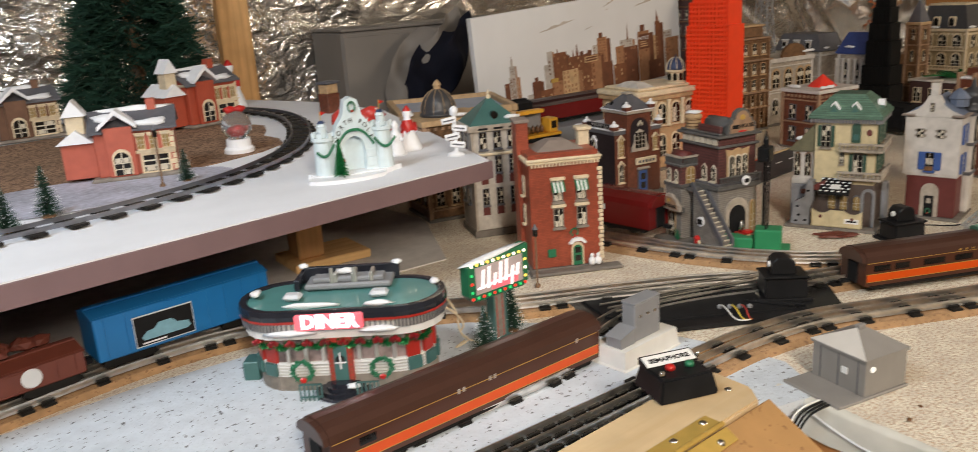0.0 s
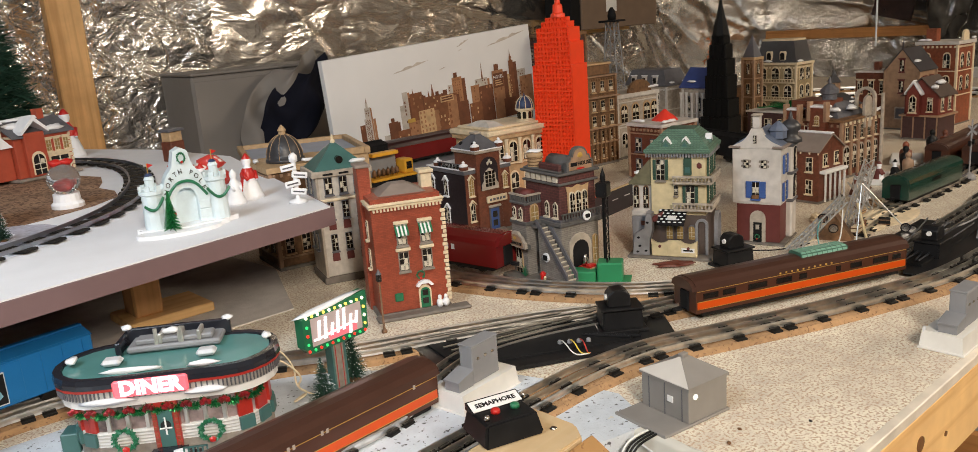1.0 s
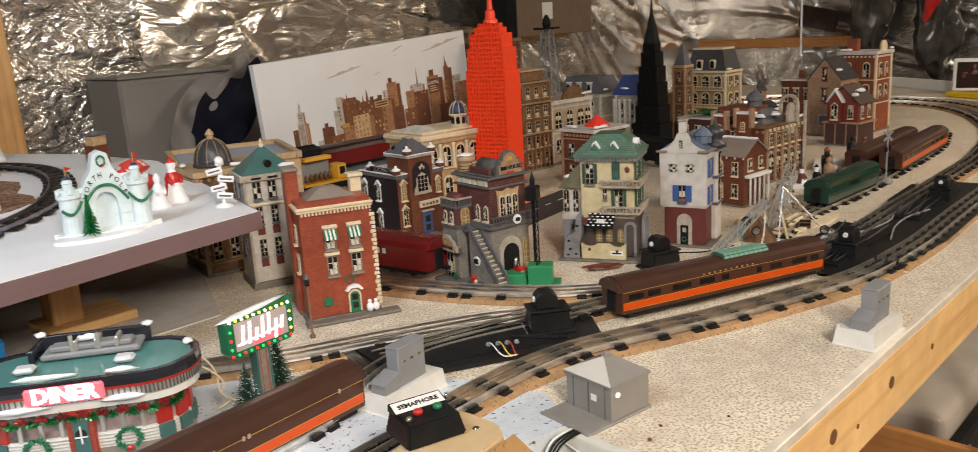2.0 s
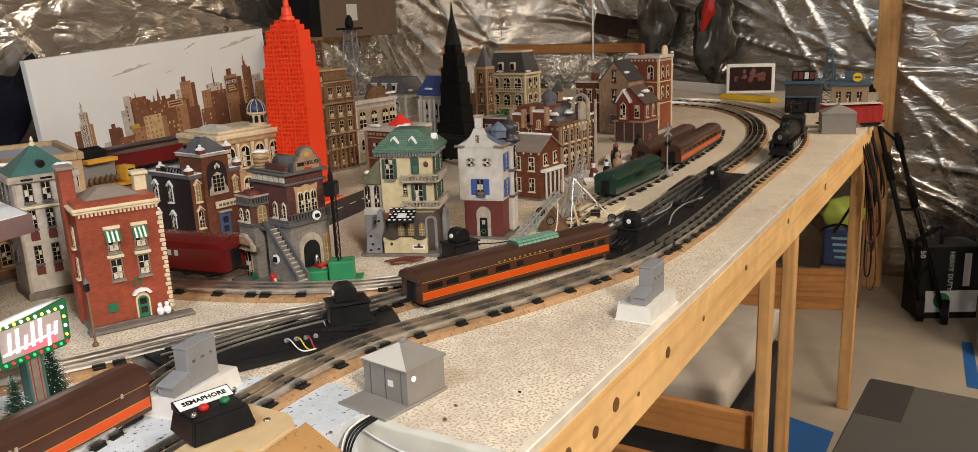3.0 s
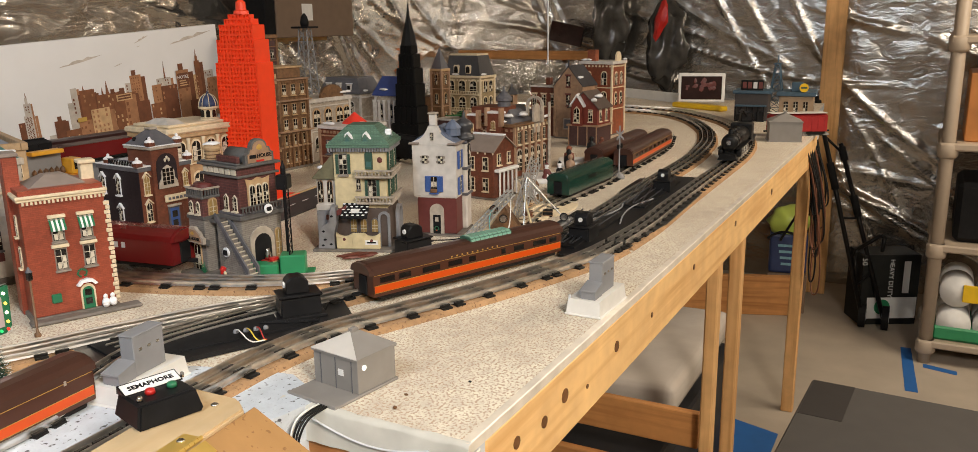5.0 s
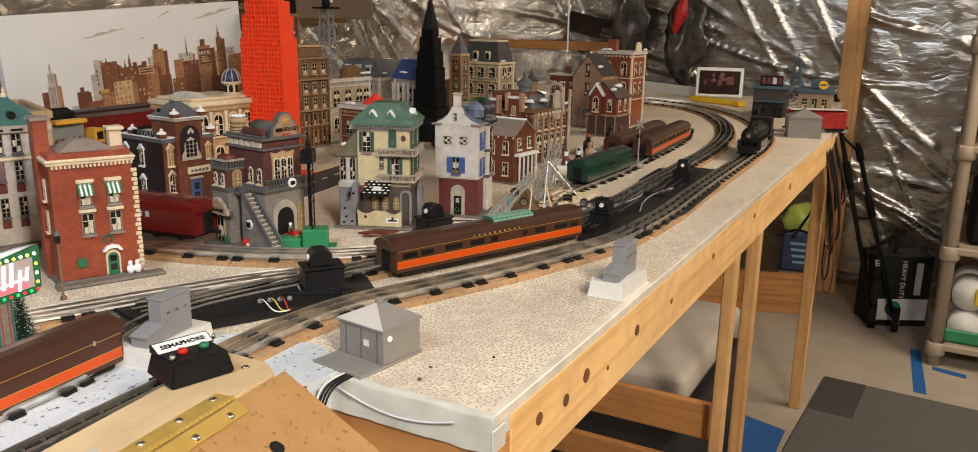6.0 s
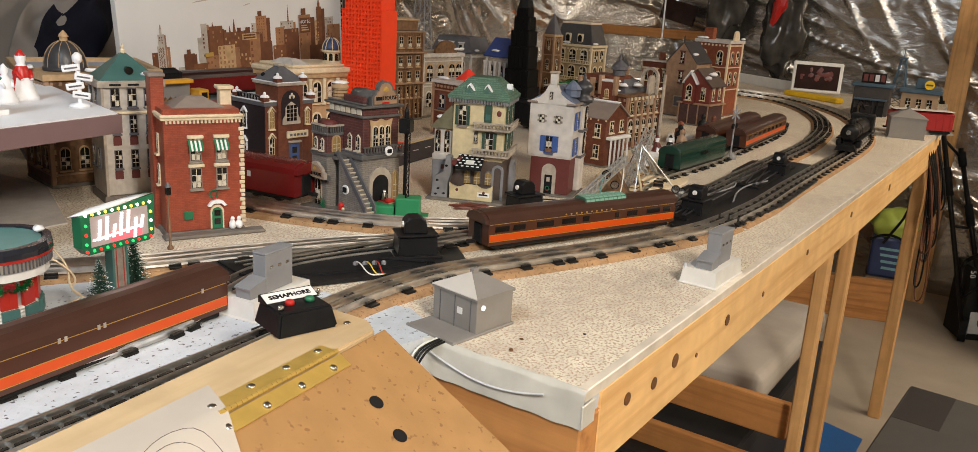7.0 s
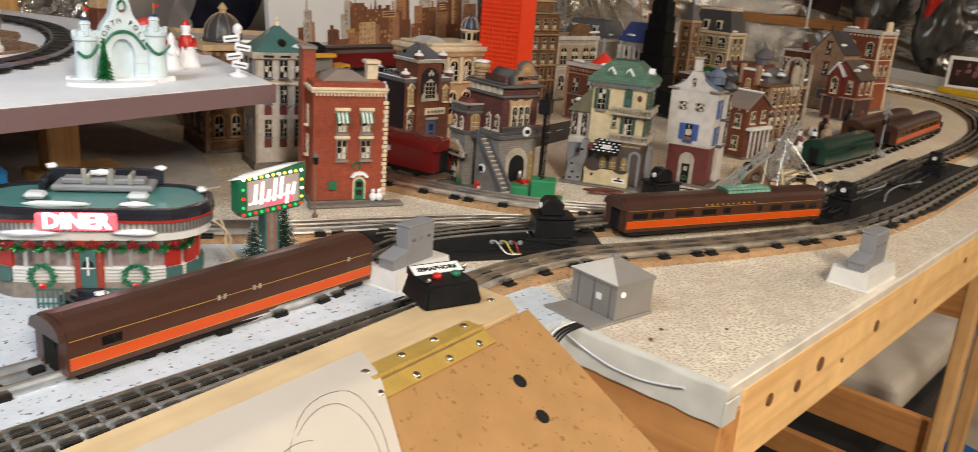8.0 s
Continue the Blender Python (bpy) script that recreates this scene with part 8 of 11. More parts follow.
for (x, y, m, r) in ((-0.022, 0.022, "red_gloss", 0.0048), (-0.022, 0.043, "green_gloss", 0.0048), (-0.012, 0.008, "steel", 0.003), (-0.036, 0.060, "steel", 0.002)):
    bm = bmesh.new()
    lathe(bm, [(r, 0), (r, 0.003), (r * 0.8, 0.0052), (r * 0.3, 0.006)], 14, x, y, 0.0272)
    part("button" if m != "steel" else "terminal", bm, M[m], ctl, smooth=True)


# ---- trackside accessories ----
M["base_white"] = mat("off_white_plastic", (0.74, 0.73, 0.70), 0.45, 0, 0.06, 60, 0.1, 300)
def relay_cabinet(C, yaw, label):
    th = thing("relay_cabinet", label, "relay cabinet", pose(C[0], C[1], T, 0, 0, yaw), group="relay cabinets")
    bm = bmesh.new()
    quadbox(bm, -0.048, 0.0, 0.0, 0.095, 0, 0.022)
    for v in bm.verts:
        if v.co.z > 0.01:
            v.co.x = -0.024 + (v.co.x + 0.024) * 0.9
            v.co.y = 0.0475 + (v.co.y - 0.0475) * 0.95
    part("base", bm, M["base_white"], th, "white concrete-like base")
    part("lip", box(-0.0495, 0.0015, -0.0015, 0.0965, 0, 0.003, 0.001), M["base_white"], th)
    part("cabinet", box(-0.0285, -0.0105, 0.030, 0.074, 0.0222, 0.064, 0.001), M["grey_pl"], th)
    part("cap", box(-0.0292, -0.0098, 0.0293, 0.0747, 0.064, 0.0662, 0.0006), M["grey_pl"], th)
    bm = bmesh.new()
    prism(bm, [(0.006, 0.0222), (0.029, 0.0222), (0.029, 0.038), (0.006, 0.032)], -0.030, -0.010, "x")
    part("side_box", bm, M["grey_pl"], th)
    bm = bmesh.new()
    prism(bm, [(0.0045, 0.032), (0.030, 0.0385), (0.030, 0.0405), (0.0045, 0.034)], -0.031, -0.009, "x")
    part("side_lid", bm, M["grey_pl"], th)
    for k in range(3):
        part("latch", box(-0.0108, -0.0098, 0.037 + k * 0.0125, 0.0415 + k * 0.0125, 0.048, 0.051, 0.0003), M["steel"], th)
    for y in (0.004, 0.091):
        bm = bmesh.new()
        tube(bm, (-0.044, y, 0.020), (-0.044, y, 0.026), 0.002, 0.002, 8)
        part("lug", bm, M["grey_light"], th)
    return th


relay_cabinet((0.714, 0.334), -82, "grey relay cabinet on a pale base beside the brown car")
relay_cabinet((1.164, 0.006), -91, "grey relay cabinet on a pale base near the table edge")


def trackside_hut(at, s, label, porch=True):
    th = thing("trackside_hut", label, "hut", at, group="grey plastic huts")
    wA, wB, h = 0.064 * s, 0.056 * s, 0.0415 * s
    part("wall", box(-wA, 0, 0, wB, 0.003, h, 0.0006), M["grey_hut"], th)
    part("floor_slab", box(-wA - 0.004, 0.002, -0.033 * s if porch else -0.002, wB + 0.002, 0, 0.003, 0.0006), M["grey_hut"], th)
    if porch:
        part("porch_rim", box(-wA - 0.004, 0.002, -0.035 * s, -0.0315 * s, -0.002, 0.004, 0.0006), M["grey_hut"], th)
    o = 0.0015 * s
    bm = bmesh.new()
    lo = [(-wA - o, -o), (o, -o), (o, wB + o), (-wA - o, wB + o)]
    a = [bm.verts.new((x, y, h)) for x, y in lo]
    b = [bm.verts.new((-wA / 2, y, h + 0.016 * s)) for y in (wB * 0.42, wB * 0.60)]
    bm.faces.new((a[1], a[2], b[1], b[0]))
    bm.faces.new((a[2], a[3], b[1]))
    bm.faces.new((a[3], a[0], b[0], b[1]))
    bm.faces.new(a[::-1])
    part("roof", bm, M["grey_hut"], th)
    bm = bmesh.new()
    f0 = [bm.verts.new((x, y, z)) for x, y, z in ((-wA - o, -o - 0.0004, h + 0.0004), (o, -o - 0.0004, h + 0.0004), (-wA / 2, wB * 0.42, h + 0.0165 * s), (-wA - o, -o - 0.0004, h - 0.0006), (o, -o - 0.0004, h - 0.0006))]
    bm.faces.new((f0[0], f0[1], f0[2]))
    bm.faces.new((f0[3], f0[4], f0[1], f0[0]))
    # Near hut's front slope is coloured pale for the lamp it reflects.
    part("roof_front", bm, M["hut_roof_glare"] if porch else M["grey_hut"], th, "front roof slope, its lamp glare painted in on the porch hut")
    part("fascia", box(-wA - o, o, -o, wB + o, h - 0.003, h - 0.0002), M["grey_hut"], th)
    part("roof_vent", box(-wA / 2 - 0.003, -wA / 2 + 0.003, wB * 0.42, wB * 0.58, h + 0.0145 * s, h + 0.0195 * s, 0.0006), M["grey_hut"], th)
    if porch:
        for u in (0.84, 0.50, 0.14):
            part("door_seam", box(-wA * u, -wA * u + 0.0007, -0.0006, 0.0002, 0.003, h - 0.004), M["slate"], th)
    if porch:
        part("notice", box(-wA * 0.43, -wA * 0.32, -0.0009, 0.0002, h * 0.46, h * 0.62), M["white"], th)
    # Small white disc on the side wall; its material emits slightly.
    bm = bmesh.new()
    tube(bm, (0.0, wB * 0.16, h * 0.72), (0.0012, wB * 0.16, h * 0.72), 0.0029, 0.0029, 14)
    part("lamp_disc", bm, M["lamp_disc"], th, "small white disc")
    return th


M["hut_roof_glare"] = mat("lamp_glare_roof_plastic", (0.62, 0.59, 0.55), 0.35, 0, 0.05, 40)
M["lamp_disc"] = mat("white_wall_disc", (0.9, 0.9, 0.86), 0.4, 0, 0.03, 40, emit=0.6)
trackside_hut(pose(0.8415, 0.1445, T, 0, 0, -98), 1.0, "grey plastic trackside hut with a porch slab")
trackside_hut(pose(2.915, 0.010, T, 0, 0, -75), 1.5, "grey plastic hut at the far table corner", False)
lp_ = bmesh.new()
prism(lp_, [(-0.055, 0.0), (0.045, 0.0), (0.010, 0.030), (-0.045, 0.062)], -0.003, 0.003, "y")
solid("plastic_sign", lp_, M["grey_hut"], "grey plastic sheet propped at the far table corner", "sheet", at=pose(3.10, -0.012, T, -12, 0, -48))
wire_bundle("hut_cables", [[(0.818 - 0.002 * i, 0.158 + 0.004 * i, T + 0.0014), (0.795, 0.160 + 0.004 * i, T + 0.0024), (0.777, 0.163 + 0.004 * i, T - 0.004), (0.770, 0.168 + 0.003 * i, T - 0.03), (0.768, 0.178 + 0.003 * i, 0.88), (0.775, 0.19, 0.80)] for i in range(4)], 0.0012, [M["w_black"], M["w_black"], M["w_black"], M["w_white"]], "black cables hanging from the hut over the table end")
wire_bundle("clear_tubing", [[(0.60, 0.02, 0.85), (0.68, 0.03, 0.885), (0.76, 0.02, 0.875), (0.79, -0.01, 0.84)], [(0.58, 0.0, 0.84), (0.66, 0.01, 0.868), (0.75, 0.0, 0.862), (0.79, -0.03, 0.82)]], 0.004, [M["w_white"]], "loops of pale plastic tubing under the table end")

def crumb(x, y, r, m, label, seed):
    """A small irregular scrap lying on the matting."""
    rng = random.Random(seed)
    bm = bmesh.new()
    bmesh.ops.create_icosphere(bm, subdivisions=1, radius=r)
    for v in bm.verts:
        v.co.x *= 1.3 + 0.5 * rng.random()
        v.co.z *= 0.35 + 0.3 * rng.random()
    zmin = min(v.co.z for v in bm.verts)
    solid("scrap", bm, m, label, "scrap", at=pose(x, y, T - zmin, 0, 0, rng.uniform(0, 180)))


crumb(0.838, 0.098, 0.0024, M["knot"], "brown wood crumb lying on the beige matting", 1)
crumb(0.868, 0.105, 0.0020, M["knot"], "brown wood crumb lying on the beige matting", 2)
crumb(0.925, 0.062, 0.0018, M["w_black"], "tiny dark chip lying on the beige matting", 3)

# green transformer boxes and the black signal tower
gb = thing("green_boxes", "two green plastic boxes at the foot of the signal tower", "box", pose(1.128, 0.505, T, 0, 0, -55))
part("low_box", box(-0.048, 0.0, 0.0, 0.028, 0, 0.020, 0.002), M["green_box"], gb)
part("tall_box", box(0.002, 0.040, 0.004, 0.036, 0, 0.032, 0.002), M["green_box"], gb)
part("foot_plate", box(-0.05, 0.052, -0.006, 0.040, 0, 0.003, 0.001), M["green_box"], gb)
tw = thing("signal_tower", "slim black lattice signal tower", "signal", pose(1.148, 0.508, T + 0.003, 0, 0, 20))
for x in (-0.006, 0.006):
    bm = bmesh.new()
    tube(bm, (x, -0.010, 0), (x, -0.010, 0.135), 0.0010, 0.0010, 5)
    part("upright", bm, M["black"], tw)
bm = bmesh.new()
tube(bm, (0.014, 0.0, 0), (0.014, 0.0, 0.145), 0.0022, 0.0022, 8)
part("pole", bm, M["black"], tw)
for k in range(11):
    bm = bmesh.new()
    z0 = 0.006 + k * 0.0118
    tube(bm, (-0.006, -0.010, z0), (0.006, -0.010, z0 + 0.0118), 0.0007, 0.0007, 4)
    tube(bm, (0.006, -0.010, z0), (-0.006, -0.010, z0), 0.0007, 0.0007, 4)
    part("rung", bm, M["black"], tw)
part("head", box(-0.004, 0.018, -0.012, 0.006, 0.128, 0.150, 0.002), M["black"], tw)
bm = bmesh.new()
lathe(bm, [(0.004, 0), (0.004, 0.010), (0.002, 0.016), (0.0005, 0.022)], 10, 0.008, -0.003, 0.150)
part("finial", bm, M["black"], tw)

# ---- diner ----
def stadium(hl, r, seg=10):
    pts = []
    for s in (1, -1):
        for i in range(seg + 1):
            a = -math.pi / 2 + math.pi * i / seg if s > 0 else math.pi / 2 + math.pi * i / seg
            pts.append((s * hl + r * math.cos(a), r * math.sin(a)))
    return pts


M["diner_teal"] = mat("teal_gloss_roof", (0.10, 0.27, 0.26), 0.15, 0, 0.08, 40, coat=0.3)
M["diner_navy"] = mat("navy_black_gloss", (0.02, 0.022, 0.03), 0.2, 0, 0.1, 40, coat=0.3)
M["diner_silver"] = mat("silver_ribbed_paint", (0.62, 0.6, 0.56), 0.3, 0.6, 0.1, 60)
M["bow_red"] = mat("red_glitter_bow", (0.26, 0.012, 0.016), 0.3, 0.4, 0.6, 400)
M["diner_red"] = mat("red_diner_paint", (0.42, 0.03, 0.02), 0.3, 0, 0.1, 60)
M["diner_white"] = mat("white_ceramic", (0.8, 0.8, 0.79), 0.25, 0, 0.05, 60)
M["neon"] = mat("pink_neon_letters", (1.0, 0.75, 0.8), 0.3, 0, 0.02, 40, emit=2.2)
M["neon_soft"] = mat("white_lit_script", (0.95, 0.86, 0.86), 0.3, 0, 0.02, 40, emit=0.9)
M["neon_bg"] = mat("pink_lit_sign_back", (0.80, 0.16, 0.20), 0.35, 0, 0.1, 40, emit=0.6)
M["diner_inside"] = mat("lit_diner_inside", (0.20, 0.15, 0.14), 0.15, 0, 0.7, 90, emit=0.35)
din = thing("toy_diner", "ceramic chrome diner with teal roof and holiday garlands", "toy diner", pose(0.495, 0.536, T + 0.0012, 0, 0, -35) @ Matrix.Scale(0.98, 4))
HLn, RD = 0.056, 0.043
bm = bmesh.new()
prism(bm, stadium(HLn, RD), 0.0, 0.016, "z")
part("foundation", bm, M["stone"], din, "grey stone foundation")
bm = bmesh.new()
prism(bm, stadium(HLn, RD - 0.001), 0.016, 0.032, "z")
part("lower_wall", bm, M["diner_white"], din, "white ribbed lower wall")
for k in range(4):
    bm = bmesh.new()
    prism(bm, stadium(HLn, RD - 0.0002), 0.018 + k * 0.0035, 0.0192 + k * 0.0035, "z")
    part("rib", bm, M["diner_silver"], din)
bm = bmesh.new()
prism(bm, stadium(HLn, RD - 0.004), 0.032, 0.060, "z")
part("window_band", bm, M["diner_inside"], din, "dim lit window band")
for k in range(9):
    x = -0.076 + k * 0.019
    y = -(RD - 0.0035) if abs(x) <= HLn else -(math.sqrt(max(0, (RD - 0.0035) ** 2 - (abs(x) - HLn) ** 2)))
    part("mullion", box(x - 0.0022, x + 0.0022, y - 0.0022, y + 0.004, 0.031, 0.061, 0.0006), M["diner_silver"] if k not in (0, 8) else M["diner_red"], din)
for s in (-1, 1):
    for a in (0, 30, 60, -30, -60):
        c = (s * (HLn + (RD - 0.003) * math.cos(radians(a))), (RD - 0.003) * math.sin(radians(a)))
        part("end_panel", box(-0.008, 0.008, -0.002, 0.002, 0.031, 0.060, 0.0006), M["diner_red"], din, at=pose(c[0], c[1], 0, 0, 0, s * (90) + s * a))
        part("teal_panel", box(-0.008, 0.008, -0.002, 0.002, 0.0, 0.014, 0.0006), M["teal"], din, at=pose(s * (HLn + (RD + 0.0003) * math.cos(radians(a))), (RD + 0.0003) * math.sin(radians(a)), 0.017, 0, 0, s * 90 + s * a))
# doorway
part("door_surround", box(-0.013, 0.013, -RD - 0.004, -RD + 0.004, 0.010, 0.062, 0.001), M["diner_red"], din)
dd = part("door", box(-0.0075, 0.0075, -RD - 0.0055, -RD - 0.0042, 0.012, 0.052, 0.0006), M["teal"], din, "teal door with an oval window")
bm = bmesh.new()
tube(bm, (0, -RD - 0.0062, 0.036), (0, -RD - 0.0054, 0.036), 0.0052, 0.0052, 16)
part("door_glass", bm, M["pane"], dd)
part("door_bar", box(-0.006, 0.006, -RD - 0.0068, -RD - 0.0062, 0.0325, 0.0340), M["white"], dd)
part("door_bar", box(-0.0008, 0.0008, -RD - 0.0068, -RD - 0.0062, 0.026, 0.045), M["white"], dd)
for x0 in (-0.0125, 0.0085):
    for q in range(8):
        part("brick", box(x0, x0 + 0.004, -RD - 0.0046, -RD - 0.0040, 0.012 + q * 0.006, 0.0168 + q * 0.006, 0.0003), M["brick_red"], din)
# canopy, roof rim and roof
for name_, g, z0, z1, m in (("white_canopy", 0.004, 0.061, 0.070, "diner_white"), ("fluted_band", 0.006, 0.070, 0.080, "diner_silver"), ("red_band", 0.0085, 0.080, 0.083, "diner_red"), ("rim", 0.009, 0.083, 0.088, "diner_navy")):
    bm = bmesh.new()
    prism(bm, stadium(HLn + 0.006, RD + g), z0, z1, "z")
    part(name_, bm, M[m], din)
pts = stadium(HLn + 0.006, RD + 0.0064, 40)
for i in range(0, len(pts)):
    x, y = pts[i]
    part("flute", box(-0.0007, 0.0007, -0.0008, 0.0008, 0.0708, 0.0795), M["slate"], din, at=pose(x, y, 0))
for k in range(22):
    part("flute", box(-0.0007, 0.0007, -0.0008, 0.0008, 0.0708, 0.0795), M["slate"], din, at=pose(-0.058 + k * 0.0055, -RD - 0.0064, 0))
bm = bmesh.new()
out, inn = stadium(HLn + 0.006, RD + 0.009), stadium(HLn + 0.004, RD + 0.001)
prism(bm, inn, 0.0882, 0.0915, "z")
part("roof_deck", bm, M["diner_teal"], din, "glossy teal roof")
bm = bmesh.new()
a = [bm.verts.new((x, y, 0.0882)) for x, y in out]
b = [bm.verts.new((x * 0.99, y * 0.98, 0.0935)) for x, y in out]
c = [bm.verts.new((x * 1.01, y * 1.02, 0.0935)) for x, y in inn]
e = [bm.verts.new((x, y, 0.0882)) for x, y in inn]
n_ = len(out)
for ra, rb in ((a, b), (b, c), (c, e)):
    for i in range(n_):
        bm.faces.new((ra[i], ra[(i + 1) % n_], rb[(i + 1) % n_], rb[i]))
part("roof_rim", bm, M["diner_navy"], din, "navy roof rim")
part("roof_back", box(-0.045, 0.052, 0.012, 0.046, 0.0932, 0.100, 0.002), M["grey_pl"], din, "grey raised back roof")
part("back_parapet", box(-0.052, 0.058, 0.044, 0.050, 0.0932, 0.110, 0.001), M["diner_navy"], din)
part("back_parapet", box(-0.056, -0.050, 0.012, 0.050, 0.0932, 0.106, 0.001), M["diner_navy"], din)
part("monitor", box(-0.036, 0.044, 0.016, 0.034, 0.100, 0.106, 0.0015), M["grey_pl"], din, "grey roof monitor")
for x in (-0.010, 0.010, 0.030):
    part("strap", box(x - 0.002, x + 0.002, 0.014, 0.036, 0.100, 0.111, 0.001), M["diner_silver"], din, "silver strap")
for x in (-0.014, 0.012):
    bm = bmesh.new()
    tube(bm, (x, 0.016, 0.098), (x, 0.016, 0.117), 0.0022, 0.0022, 8)
    part("flue", bm, M["diner_silver"], din)
for x in (-0.052, 0.042):
    part("roof_vent", box(x - 0.010, x + 0.010, -0.020, -0.004, 0.0932, 0.100, 0.003), M["grey_light"], din)
for i, (x, y, z, rx, ry) in enumerate(((-0.095, 0.0, 0.098, 0.006, 0.009), (-0.052, 0.048, 0.111, 0.006, 0.005), (0.055, 0.048, 0.111, 0.006, 0.005), (0.100, 0.012, 0.098, 0.005, 0.008), (0.045, -0.048, 0.098, 0.016, 0.003), (0.045, -0.052, 0.071, 0.022, 0.005), (-0.05, -0.052, 0.070, 0.026, 0.005), (-0.104, -0.01, 0.072, 0.006, 0.014), (0.0, 0.025, 0.1108, 0.010, 0.005), (-0.03, -0.036, 0.0945, 0.03, 0.0025))):
    snow_cap(din, x, y, z, rx, ry, 0.0032, i)
sg = part("sign_board", box(-0.042, 0.030, -RD - 0.013, -RD - 0.0105, 0.074, 0.0915, 0.002), M["neon_bg"], din, "red lit sign board")
letters("sign_text", "DINER", 0.0205, M["neon"], sg, pose(-0.006, -RD - 0.0132, 0.0827, 90, 0, 0), depth=0.0006, bold=0.0009)
rnd = random.Random(5)
for k in range(10):
    x0 = -0.088 + k * 0.0185
    x1 = x0 + 0.0175
    bm = bmesh.new()
    for i in range(150):
        t = rnd.random()
        x = x0 + (x1 - x0) * t
        y = -RD - 0.004 if abs(x) < HLn else -math.sqrt(max(0, (RD + 0.004) ** 2 - (abs(x) - HLn) ** 2))
        z = 0.0585 - 0.006 * math.sin(math.pi * t)
        dv = Vector((rnd.uniform(-1, 1), rnd.uniform(-1, 0.3), rnd.uniform(-1, 1))).normalized() * 0.0050
        tube(bm, (x, y, z), (x + dv.x, y + dv.y, z + dv.z), 0.0007, 0.0003, 3)
    part("garland", bm, M["tinsel"], din, "green tinsel garland")
    bm = bmesh.new()
    y = -RD - 0.006 if abs(x0) < HLn else -math.sqrt(max(0, (RD + 0.006) ** 2 - (abs(x0) - HLn) ** 2))
    for q in range(3):
        blob(bm, (x0 + (q - 1) * 0.0032, y, 0.058 - abs(q - 1) * 0.002), (0.0034, 0.003, 0.0036), k + q, 0.6, 1)
    part("bow", bm, M["bow_red"], din, "glittering dark red bow")
wreath(din, pose(-0.042, -RD - 0.003, 0.0245), 0.0105, seed=1)
wreath(din, pose(0.043, -RD - 0.003, 0.0245), 0.0105, seed=2)
for s in (-1, 1):
    rl = part("step_rail", box(s * 0.030 - 0.012, s * 0.030 + 0.012, -RD - 0.026, -RD - 0.0245, 0.018, 0.0195), M["teal"], din, "teal step railing")
    part("rail_bar", box(s * 0.030 - 0.012, s * 0.030 + 0.012, -RD - 0.026, -RD - 0.0245, 0.004, 0.0055), M["teal"], rl)
    for k in range(6):
        part("rail_post", box(s * 0.030 - 0.012 + k * 0.0045, s * 0.030 - 0.0105 + k * 0.0045, -RD - 0.026, -RD - 0.0245, 0.0, 0.0195), M["teal"], rl)
bm = bmesh.new()
for k in range(4):
    lathe(bm, [(0.030 - k * 0.006, 0.0012 + k * 0.003), (0.030 - k * 0.006, 0.0042 + k * 0.003)], 24, 0, -RD - 0.004, -0.001)
part("steps", bm, M["diner_navy"], din, "dark round steps")
snow_cap(din, 0.014, -RD - 0.018, 0.012, 0.008, 0.006, 0.002, 7)
part("side_planter", box(-0.118, -0.100, -0.012, 0.012, 0, 0.022, 0.001), M["teal"], din)
wire_bundle("diner_lead", [[(0.60, 0.50, T + 0.07), (0.615, 0.50, T + 0.05), (0.605, 0.485, T + 0.03), (0.625, 0.49, T + 0.015), (0.60, 0.50, T + 0.005), (0.63, 0.515, T + 0.004)], [(0.598, 0.50, T + 0.06), (0.62, 0.487, T + 0.04), (0.61, 0.50, T + 0.02), (0.64, 0.50, T + 0.003)]], 0.0011, [M["cream_trim"]], "thin pale lamp wire beside the diner")
# ---- roadside sign and bottle-brush trees ----
sgn = thing("roadside_sign", "green roadside diner sign with lit bulbs on a pylon", "sign", pose(0.668, 0.500, T, 0, 0, 6) @ Matrix.Diagonal((0.86, 1, 1, 1)))
part("base", box(-0.018, 0.018, -0.012, 0.012, 0, 0.004, 0.001), M["teal"], sgn)
part("pylon", box(-0.010, 0.010, -0.005, 0.005, 0.004, 0.062, 0.001), M["stone"], sgn, "grey pylon")
for s in (-1, 1):
    part("pylon_edge", box(s * 0.010 - 0.0015, s * 0.010 + 0.0015, -0.006, 0.006, 0.004, 0.062), M["teal"], sgn)
    part("pylon_line", box(s * 0.005 - 0.0004, s * 0.005 + 0.0004, -0.0057, -0.0049, 0.004, 0.062), M["diner_red"], sgn)
bm = bmesh.new()
prism(bm, [(-0.052, 0.066), (-0.044, 0.058), (0.044, 0.058), (0.052, 0.064), (0.054, 0.108), (-0.052, 0.100)], -0.007, 0.007, "y")
part("panel", bm, M["green_gloss"], sgn, "green sign panel")
part("face", box(-0.040, 0.042, -0.0082, -0.0071, 0.066, 0.098), M["sign_face"], sgn, "grey and red lit sign face")
part("red_swoosh", box(-0.014, 0.032, -0.0089, -0.0083, 0.067, 0.078, 0.0), M["neon_bg"], sgn)
